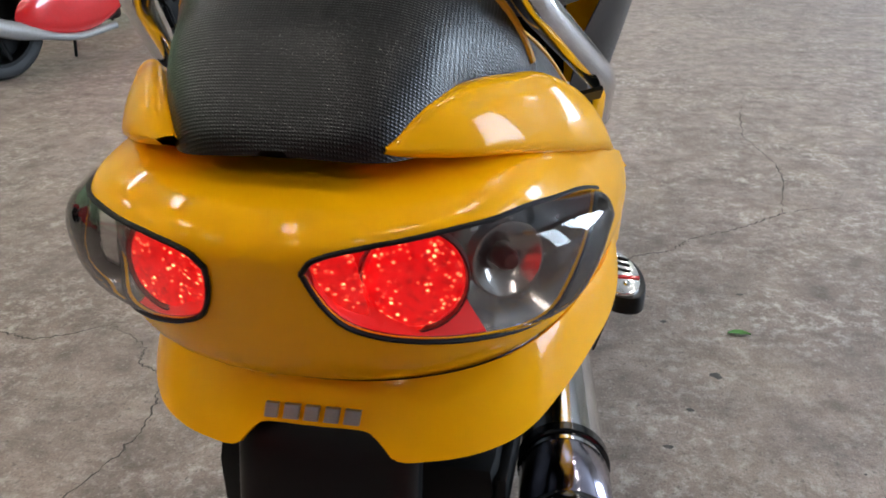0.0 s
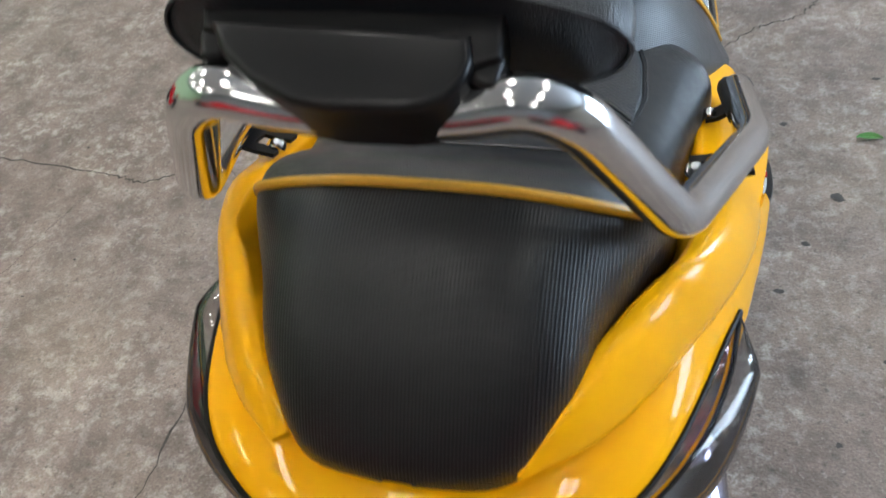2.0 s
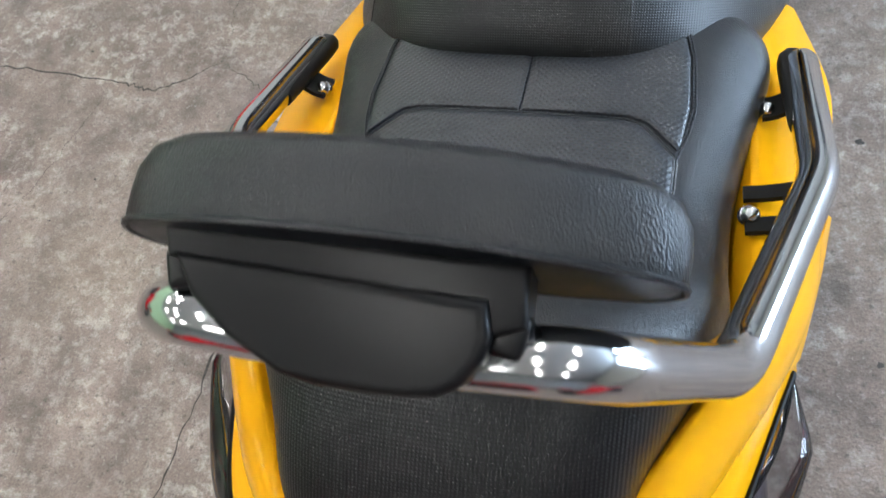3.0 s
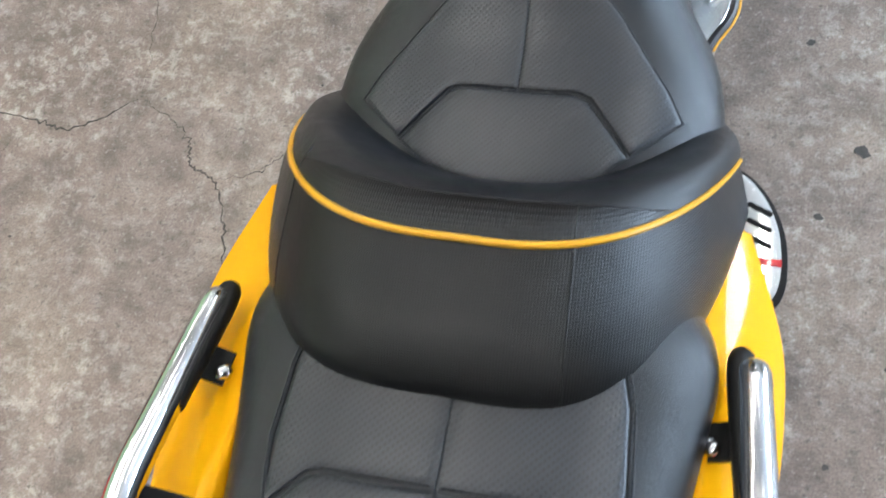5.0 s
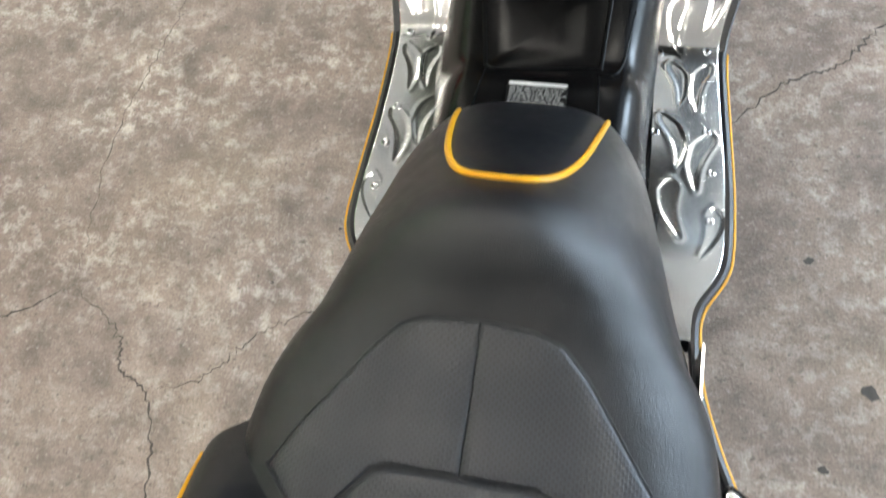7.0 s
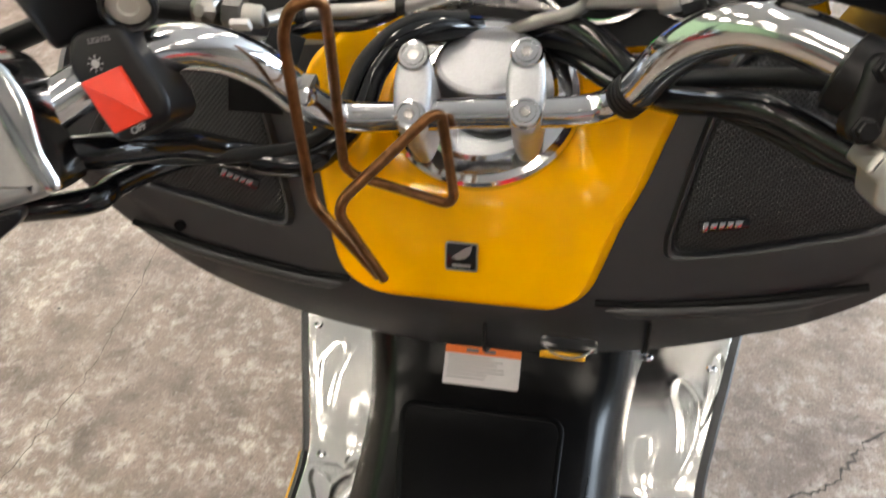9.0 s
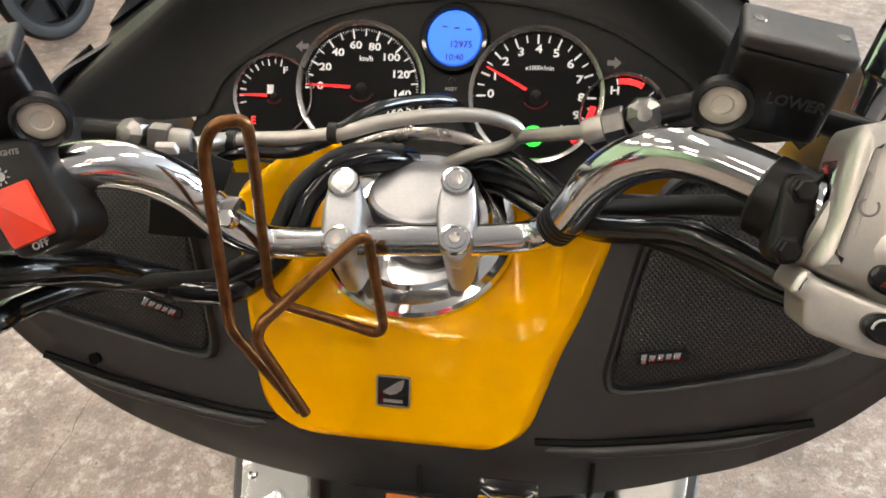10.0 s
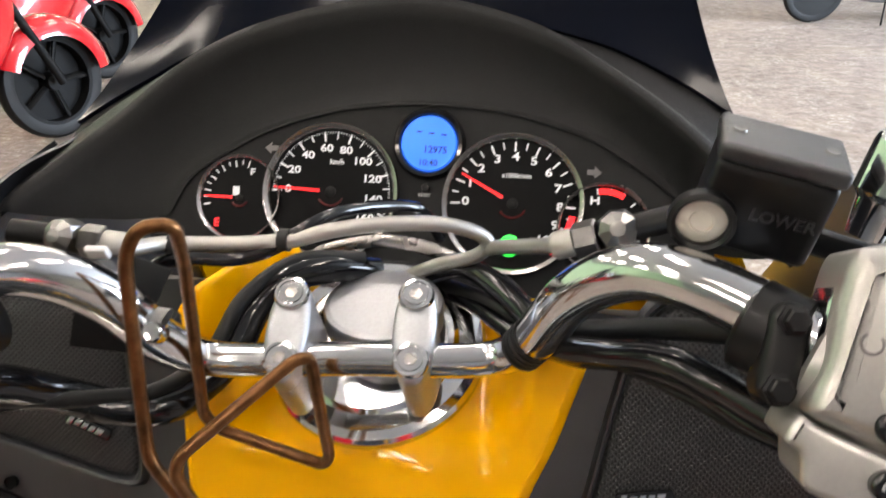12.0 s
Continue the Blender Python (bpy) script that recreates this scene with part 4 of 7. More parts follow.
# ---- rail, backrest, exhaust ----
def build_rear_fittings():
    half = [(0.0, 0.409, 1.060), (0.045, 0.408, 1.064), (0.080, 0.408, 1.073), (0.101, 0.413, 1.058), (0.160, 0.455, 0.945), (0.232, 0.645, 0.846), (0.2375, 0.815, 0.760)]
    pts = [(-x, y, z) for x, y, z in half[:0:-1]] + half
    pts = [(x - 0.008 * min(1, max(0, (y - 0.42) / 0.2)), y - 0.005 * min(1, max(0, (y - 0.42) / 0.2)), z) for x, y, z in pts]
    part("grab_rail", tube(bent(pts, 0.026, 8), 0.0145, seg=20, smooth=False), CHROME, SCOOTER, "chrome grab rail behind the seat", 60)
    for sg in (1, -1):
        e = Vector((sg * 0.2375 - 0.008, 0.810, 0.760))
        part("rail_cap", turned([(0.0, 0.0145), (0.0055, 0.0132), (0.0098, 0.0104), (0.0130, 0.0062), (0.0147, 0.0), (0.0147, -0.012)], e, (0, 0.9, -0.44), 20), CHROME, SCOOTER)
        grip = [(0.2275, 0.710, 0.808), (0.2265, 0.765, 0.781), (0.2275, 0.817, 0.755), (0.2345, 0.826, 0.750)]
        part("rail_grip", tube([(sg * x - 0.008, y, z) for x, y, z in grip], 0.0095, seg=10), RUBBER, SCOOTER, "black rubber strip on the grab rail")
        for y, z, x, w in ((0.620, 0.828, 0.188, 0.050), (0.752, 0.772, 0.207, 0.030)):
            pts = [(sg * 0.231, y + 0.004, z + 0.010), (sg * 0.222, y + 0.002, z + 0.008), (sg * (x * 0.55 + 0.100), y, z + 0.003), (sg * (x - 0.004), y - 0.002, z + 0.001)]
            bm = bmesh.new()
            way = spline([(px - 0.008, py, pz) for px, py, pz in pts], 12)
            # the rear foot has two prongs round its bolt
            fork = ((way[:7], (-w / 2, -w / 4, w / 4, w / 2)), (way[6:], (-w / 2, -w * 0.36, -w * 0.2)), (way[6:], (w * 0.2, w * 0.36, w / 2))) if w > 0.04 else ((way, (-w / 2, -w / 4, w / 4, w / 2)),)
            for part_way, ds in fork:
                sheet(bm, [[Vector(p) + Vector((0, d, -0.42 * d)) for d in ds] for p in part_way])
            b = part("rail_bracket", thick(bm, 0.004), MATT, SCOOTER, "black steel rail bracket")
            part("bracket_bolt", turned([(0.0, 0.007), (0.0045, 0.0065), (0.006, 0.005), (0.0065, 0.001), (0.0075, 0.0), (0.0075, -0.004)], (sg * (x - 0.001) - 0.008, y - w * 0.22, z + 0.002 + w * 0.10), (sg * 0.3, -0.3, 0.85), 12), CHROME, b)
    # backrest pad, its rear plate and knobs
    m = facing((0.004, 0.438, 1.080), (0, -0.985, -0.17))
    out = [(p.x, p.y) for p in spline([(-0.118, -0.002, 0), (-0.113, 0.017, 0), (-0.096, 0.028, 0), (-0.05, 0.036, 0), (0, 0.037, 0), (0.05, 0.032, 0), (0.096, 0.019, 0), (0.114, 0.008, 0), (0.118, -0.006, 0), (0.104, -0.022, 0), (0.06, -0.030, 0), (0, -0.032, 0), (-0.06, -0.030, 0), (-0.104, -0.020, 0)], 84, True)]
    bm = bmesh.new()
    rings = []
    for f, h in ((0.30, 0.0), (0.90, 0.0), (0.975, -0.0006), (1.0, -0.004), (1.006, -0.014), (1.0, -0.026), (0.965, -0.035), (0.88, -0.041), (0.6, -0.045), (0.3, -0.046), (0.02, -0.046)):
        rings.append([m @ Vector((x * f, y * f, h)) for x, y in out])
    vs = sheet(bm, rings, True)
    bm.faces.new(vs[0])
    bm.faces.new(vs[-1])
    rest = part("backrest", bm, LEATHER, SCOOTER, "black padded backrest on the grab rail", 50)
    part("backrest_seam", tube([m @ Vector((x * 0.998, y * 0.998, -0.0015)) for x, y in out], 0.0016, seg=6, closed=True, smooth=False), LEATHER, rest)
    # moulded cover over the rail: a sloping plate, its upper mount and two knobs
    m = facing((0, 0.410, 1.0935), (0, -0.351, 0.936), (0, 1, 0))
    mount = [(-0.088, 0.029), (0.066, 0.026), (0.067, 0.002), (0.052, -0.004), (-0.062, 0.010), (-0.084, 0.014)]
    part("cover_mount", slab(mount, 0.024, m @ pose(0, 0, -0.026), 0.004, 3), SATIN, rest, "black plastic mount behind the backrest")
    plate = [(-0.078, 0.016), (0.052, 0.011), (0.055, -0.002), (0.053, -0.011), (0.046, -0.021), (0.037, -0.0265), (0.024, -0.0285), (-0.010, -0.029), (-0.026, -0.0265), (-0.050, -0.015), (-0.068, -0.001)]
    part("cover_plate", slab(plate[::-1], 0.036, m @ pose(0, 0, -0.033), 0.005, 4), SATIN, rest, "black plastic plate over the grab rail")
    for x, y, a in ((0.060, -0.001, -12), (-0.079, 0.010, 14)):
        part("plate_tab", block((0.014, 0.018, 0.018), m @ pose(x, y, -0.014, 0, 0, a), 0.004, 3), SATIN, rest, "black plastic tab of the mount")
    # exhaust
    a, b = Vector((0.195, 0.95, 0.37)), Vector((0.222, 0.43, 0.42))
    d = (b - a).normalized()
    L = (b - a).length
    muf = part("muffler", turned([(0.03, -0.02), (0.045, 0.02), (0.049, 0.06), (0.05, 0.10), (0.05, L - 0.02)], a, d, 36), CHROME, SCOOTER, "chrome exhaust muffler")
    part("muffler_band", turned([(0.051, 0), (0.054, 0.002), (0.054, 0.016), (0.051, 0.018)], a + d * (L - 0.15), d, 36), GLOSSY, muf, "black muffler band")
    part("muffler_sleeve", turned([(0.0505, 0), (0.0515, 0.002), (0.0515, 0.09), (0.0505, 0.092)], a + d * (L - 0.12), d, 36), TITAN, muf, "blued steel sleeve")
    part("muffler_end", turned([(0.052, 0), (0.055, 0.004), (0.055, 0.022), (0.046, 0.034), (0.03, 0.03), (0.028, 0.0)], a + d * (L - 0.026), d, 36), GLOSSY, muf, "black muffler end cap")
    part("muffler_shield", block((0.012, 0.16, 0.06), pose(0.155, 0.52, 0.46, 0, 0, -3), 0.004), MATT, SCOOTER)


# ---- footboards and tunnel ----
BOARD = [  # y, inner x, outer x, height
    (1.325, 0.205, 0.225, 0.360), (1.37, 0.185, 0.228, 0.360), (1.42, 0.165, 0.254, 0.360), (1.46, 0.156, 0.262, 0.360), (1.55, 0.153, 0.260, 0.360), (1.65, 0.153, 0.254, 0.360),
    (1.75, 0.154, 0.250, 0.361), (1.785, 0.155, 0.250, 0.366), (1.81, 0.155, 0.252, 0.385), (1.84, 0.157, 0.258, 0.408), (1.90, 0.162, 0.272, 0.445), (1.98, 0.170, 0.290, 0.490)]


def board(y, f, lift=0.0):
    a, b, z = table(BOARD, y)
    za = table(BOARD, y + 0.004)[2] - table(BOARD, y - 0.004)[2]
    n = Vector((0, -za, 0.008)).normalized()
    return Vector((a + (b - a) * f, y, z)) + n * lift


def board_shift(y):
    """The boards lean a little to the stand side towards the front."""
    return -0.010 * min(1, max(0, (y - 1.60) / 0.2))


FLAMES = [  # head y and place across, tail y and place across, width, bend
    (1.908, 0.56, 1.806, 0.74, 0.036, 0.12), (1.846, 0.30, 1.775, 0.42, 0.030, -0.10), (1.940, 0.92, 1.860, 0.90, 0.016, 0.05),
    (1.760, 0.28, 1.684, 0.40, 0.028, 0.10), (1.760, 0.84, 1.676, 0.66, 0.028, -0.10), (1.668, 0.16, 1.580, 0.36, 0.032, 0.12),
    (1.640, 0.84, 1.545, 0.62, 0.034, -0.12), (1.560, 0.30, 1.470, 0.44, 0.032, -0.10), (1.520, 0.86, 1.445, 0.72, 0.026, 0.08)]
SCREWS = [(1.50, 0.80), (1.635, 0.06), (1.642, 0.78), (1.775, 0.08), (1.782, 0.80), (1.93, 0.16), (1.925, 0.86), (1.575, 0.82)]


def flame_height(y, f):
    """Pressed relief at places (y, f) of the board: hollow drops with round heads and thin bent tails, a low rim round each."""
    wide = np.array([table(BOARD, v)[1] - table(BOARD, v)[0] for v in y])
    h = np.zeros(len(y))
    for y0, f0, y1, f1, w, bend in FLAMES:
        u = np.clip((y0 - y) / (y0 - y1), -0.5, 1.3)
        uc = np.clip(u, 0, 1)
        axis = f0 + (f1 - f0) * uc + bend * np.sin(uc * np.pi)
        across = np.abs(f - axis) * wide
        along = np.where(u < 0, -u, np.where(u > 1, u - 1, 0)) * (y0 - y1)
        half = w / 2 * np.sqrt(np.clip(uc / 0.20, 0, 1)) * (1 - uc) ** 0.7
        d = np.sqrt(np.maximum(across - half, 0) ** 2 + along ** 2) + np.minimum(across - half, 0)
        h += 0.00038 * np.exp(-((d - 0.003) / 0.0045) ** 2) - 0.0006 / (1 + np.exp(np.clip((d + 0.001) / 0.0013, -30, 30)))
    return h


def build_floor_boards():
    for sg in (1, -1):
        ys = [1.325 + (1.98 - 1.325) * i / 70 for i in range(71)]
        base = []
        for y in ys:
            a, b, z = table(BOARD, y)
            base.append([Vector((sg * x + board_shift(y), y, z + dz)) for x, dz in ((a - 0.02, -0.004), (b + 0.009, -0.004), (b + 0.012, -0.008), (b + 0.010, -0.05), (a, -0.06))])
        bm = bmesh.new()
        sheet(bm, base)
        fb = part("footboard", bm, PLASTIC, SCOOTER, "black plastic footboard", 40)
        fine = [1.325 + (1.98 - 1.325) * i / 360 for i in range(361)]
        across = [-0.002, 0.008] + [0.03 + 0.94 * i / 52 for i in range(53)] + [0.988, 0.996]
        lift = flame_height(np.repeat(fine, len(across)), np.tile(across, len(fine))).reshape(len(fine), -1)
        rows = []
        for y, hs in zip(fine, lift):
            row = [board(y, f, -0.002 if f < 0 else -0.001 if f > 0.99 else 0.0022 + h) for f, h in zip(across, hs)]
            rows.append([Vector((sg * p.x + board_shift(p.y), p.y, p.z)) for p in row])
        bm = bmesh.new()
        sheet(bm, rows)
        plate = part("footboard_plate", bm, PLATE, SCOOTER, "polished aluminium footboard plate with embossed flames", 80)
        for y, f in SCREWS:
            p = board(y, f, 0.002)
            p.x = sg * p.x + board_shift(y)
            part("plate_screw", turned([(0.0, 0.0012), (0.0025, 0.0018), (0.005, 0.0024), (0.0065, 0.0012), (0.0065, -0.001)], p, (0, 0, 1), 14), CHROME, plate)
        edge = [(sg * (b + 0.014) + board_shift(y), y, z - 0.010) for y, a, b, z in BOARD]
        edge = [(sg * 0.30, 1.13, 0.345), (sg * 0.272, 1.19, 0.35), (sg * 0.248, 1.26, 0.35)] + [e for e in edge if e[1] < 1.80]
        part("edge_trim", tube(edge, 0.0028, n=70, seg=8), PIPING, SCOOTER, "yellow edge of the lower body")
        edge = [(x - sg * 0.008, y, z + 0.002) for x, y, z in edge]
        part("edge_moulding", tube(edge, 0.007, n=70, seg=8), PLASTIC, SCOOTER)
        # yellow body under the seat, beside the board
        bm = bmesh.new()
        rows = []
        for y in [1.02 + 0.055 * i for i in range(8)]:
            o = table([(1.02, 0.285), (1.13, 0.275), (1.20, 0.25), (1.30, 0.22), (1.45, 0.16)], y)[0]
            rows.append([Vector((sg * x, y, z)) for x, z in ((0.15, 0.56), (o - 0.06, 0.52), (o - 0.03, 0.46), (o - 0.012, 0.40), (o, 0.35), (o - 0.02, 0.28))])
        sheet(bm, rows)
        part("under_seat_panel", thick(bm, 0.003), SATIN, SCOOTER, "black side panel under the seat", 60)
        bm = bmesh.new()
        sheet(bm, [[Vector((sg * x, y, z)) for x, z in ((0.225, 0.47), (o, 0.365))] for y, o in ((1.10, 0.285), (1.16, 0.268), (1.22, 0.25), (1.29, 0.232))])
        part("side_cover", thick(bm, 0.003), PLATE, SCOOTER, "polished metal side cover")
    # pillion step plate on the exhaust side
    m = pose(0.0, 0.0, 0.0)
    out = [(0.262, 1.128), (0.285, 1.130), (0.315, 1.095), (0.333, 1.045), (0.334, 0.985), (0.318, 0.955), (0.285, 0.960), (0.272, 1.0)]
    o = [(p.x, p.y) for p in spline([(x, y, 0) for x, y in out], 48, True)]
    c = (0.30, 1.04)
    step = part("pillion_step", slab([((x - c[0]) * 1.06 + c[0] + 0.003, (y - c[1]) * 1.04 + c[1]) for x, y in o], 0.03, pose(0, 0, 0.398), 0.006), SATIN, SCOOTER, "black pillion step")
    part("step_plate", slab([((x - c[0]) * 0.94 + c[0] - 0.003, (y - c[1]) * 0.97 + c[1]) for x, y in o], 0.006, pose(0, 0, 0.4275), 0.003), PLATE, step, "polished metal step cover")
    for k in range(3):
        y = 1.083 - 0.022 * k
        part("step_slot", slab(rounded(0.034, 0.007, 0.0034), 0.002, pose(0.301, y, 0.433, 0, 0, -24), 0.0006), MATT, step)
    part("step_band", block((0.052, 0.010, 0.002), pose(0.304, 1.012, 0.4345), 0.0008), RED_PAINT, step, "red band on the step cover")
    part("step_screw", turned([(0.0, 0.002), (0.004, 0.0025), (0.006, 0.001), (0.006, -0.001)], (0.308, 0.99, 0.4345), (0, 0, 1), 14), CHROME, step)


LABEL_X, LABEL_Y = -0.020, 1.808
TUNNEL = [  # y, half width at foot, half width at top, top
    (1.44, 0.150, 0.105, 0.560), (1.52, 0.152, 0.105, 0.556), (1.58, 0.152, 0.102, 0.548), (1.62, 0.152, 0.102, 0.532), (1.70, 0.153, 0.105, 0.534), (1.78, 0.155, 0.110, 0.550),
    (1.83, 0.158, 0.120, 0.582), (1.88, 0.165, 0.135, 0.640), (1.92, 0.175, 0.150, 0.72), (1.95, 0.19, 0.165, 0.82)]


def tunnel(x, y, lift=0.0):
    wf, wt, z = table(TUNNEL, y)
    e = 0.004
    dz = (table(TUNNEL, y + e)[2] - table(TUNNEL, y - e)[2]) / (2 * e)
    n = Vector((0, -dz, 1)).normalized()
    return Vector((x, y, z)) + n * lift


TUNNEL_X = -0.012


def build_tunnel():
    bm = bmesh.new()
    rows = []
    for i in range(52):
        y = 1.44 + 0.01 * i
        wf, wt, z = table(TUNNEL, y)
        wf += 0.008 * min(1, max(0, (y - 1.56) / 0.1))
        half = [(wf + 0.004, 0.355), (wf, 0.37), (wf - 0.004, 0.42), (wf * 0.6 + wt * 0.4, z - 0.05), (wt + 0.012, z - 0.022), (wt, z - 0.007), (wt - 0.012, z - 0.001), (wt * 0.5, z), (0, z)]
        dx = TUNNEL_X * min(1, max(0, (y - 1.5) / 0.15))
        fuller = 0.016 * min(1, max(0, (y - 1.50) / 0.10)) * min(1, max(0, (1.92 - y) / 0.10))
        wider = [(x + fuller * s, zz) for (x, zz), s in zip(half, (0, 0, 0, 0.5, 1, 1, 1, 0, 0))]
        rows.append([Vector((dx - x, y, zz)) for x, zz in half] + [Vector((dx + x, y, zz)) for x, zz in wider[-2::-1]])
    sheet(bm, rows)
    part("centre_tunnel", bm, TUNNEL_BLACK, SCOOTER, "satin black centre tunnel", 60)
    cy = 1.672
    edge = [(-0.073, 1.594), (0.069, 1.597), (0.073, 1.762), (-0.102, 1.762)]
    ring = [(p.x, p.y) for p in bent([(x, y, 0) for x, y in edge + edge[:2]], 0.016, 5)][6:-1]
    bm = bmesh.new()
    rr = [[tunnel((x + 0.004) * f - 0.004, cy + (y - cy) * f, h) for x, y in ring] for f, h in ((1.0, -0.002), (0.99, 0.0008), (0.975, 0.0014), (0.6, 0.0016), (0.3, 0.0016), (0.02, 0.0016))]
    vs = sheet(bm, rr, True)
    bm.faces.new(vs[-1])
    part("tunnel_lid", bm, TUNNEL_BLACK, SCOOTER, "smooth black lid on the tunnel", 50)
    part("lid_gap", tube([tunnel((x + 0.004) * 1.012 - 0.004, cy + (y - cy) * 1.012, 0.0) for x, y in ring], (0.0036, 0.0014), seg=8, closed=True, smooth=False, flat=(1, 0, 0)), DIAL, SCOOTER)
    for pts in ([(-0.074, 1.592), (-0.078, 1.55), (-0.084, 1.47)], [(0.069, 1.594), (0.072, 1.55), (0.076, 1.47)], [(0.066, 1.599), (0.082, 1.599), (0.090, 1.604), (0.095, 1.614), (0.099, 1.635, -0.003), (0.102, 1.67, -0.005), (0.106, 1.71, -0.006)]):
        part("panel_gap", tube([tunnel(v[0], v[1], sum(v[2:]) + 0.0002) for v in pts], 0.0013, n=30, seg=8), DIAL, SCOOTER)
    # printed labels
    n = Vector((0, -0.60, 0.80))
    m = facing(tunnel(LABEL_X, LABEL_Y, 0.004), n)
    lab = part("warning_label", slab(rounded(0.086, 0.042, 0.002), 0.0012, m @ pose(0, -0.001, -0.001)), PAPER, SCOOTER, "white warning label with an orange header", 0)
    part("label_header", slab(rounded(0.086, 0.009, 0.001), 0.0004, m @ pose(0, 0.0175, 0.0003)), ORANGE, lab, angle=0)
    rnd = random.Random(3)
    for k in range(7):
        w = 0.078 * rnd.uniform(0.55, 1.0)
        part("print_line", block((w, 0.0009, 0.0003), m @ pose(-0.039 + w / 2, 0.010 - 0.0039 * k, 0.0004), 0), INK, lab, angle=0)
    for w, x in ((0.014, -0.012), (0.012, 0.008)):
        part("print_line", block((w, 0.004, 0.0003), m @ pose(x, 0.0175, 0.0009), 0), INK, lab, angle=0)
    m = facing(tunnel(-0.003, 1.552, 0.001), (0, 0.06, 0.99), (0, 1, 0)) @ Matrix.Scale(0.86, 4)
    lab = part("data_label", slab(rounded(0.088, 0.046, 0.003), 0.0012, m), MATT, SCOOTER, "black data label with pale print", 0)
    part("label_header", slab(rounded(0.084, 0.006, 0.001), 0.0004, m @ pose(0, 0.018, 0.0011)), WHITE_PRINT, lab, angle=0)
    for k in range(10):
        x = -0.040
        while x < 0.036:
            w = rnd.uniform(0.002, 0.009)
            part("print_line", block((w, 0.0015, 0.0003), m @ pose(x + w / 2, 0.012 - 0.0031 * k, 0.0013), 0), LIGHT_INK, lab, angle=0)
            x += w + rnd.uniform(0.001, 0.003)


# ---- leg shield with its covers ----
LIP = [(0.0, 0.812), (0.06, 0.814), (0.12, 0.823), (0.175, 0.838), (0.22, 0.858), (0.255, 0.884), (0.285, 0.915), (0.31, 0.95)]


def lip(x):
    return table(LIP, abs(x))[0] - 0.085 * max(0, x - 0.20) ** 1.0 * (1 if x > 0 else 0) * 2.2


def shield(x, z, out=0.0):
    """Point of the inner leg shield at x and height z, moved towards the rider."""
    zl = lip(x)
    y = 1.660 + 0.42 * (z - zl) + 0.25 * x * x
    # hollow round the steering stem
    w = min(1.0, max(0.0, (0.104 - abs(x)) / 0.032))
    back = min(1.80, 1.793 + 2.07 * (z - 0.958)) - y
    y += w * w * (3 - 2 * w) * 0.5 * (back + math.sqrt(back * back + 1e-4)) if z > 0.88 else 0.0
    return Vector((x, y - 0.92 * out, z + 0.38 * out))


def patch(outline, fn, rings, mat, name, parent, label="", n=72, angle=50, back=None):
    """A panel inside an outline (x, z) laid on a skin fn(x, z, out)."""
    o = spline([(x, z, 0) for x, z in outline], n, True)
    c = sum(o, Vector()) / len(o)
    bm = bmesh.new()
    vs = sheet(bm, [[fn(c.x + (p.x - c.x) * f, c.y + (p.y - c.y) * f, h) for p in o] for f, h in rings], True)
    bm.faces.new(vs[-1])
    return part(name, bm, mat, parent, label, angle)


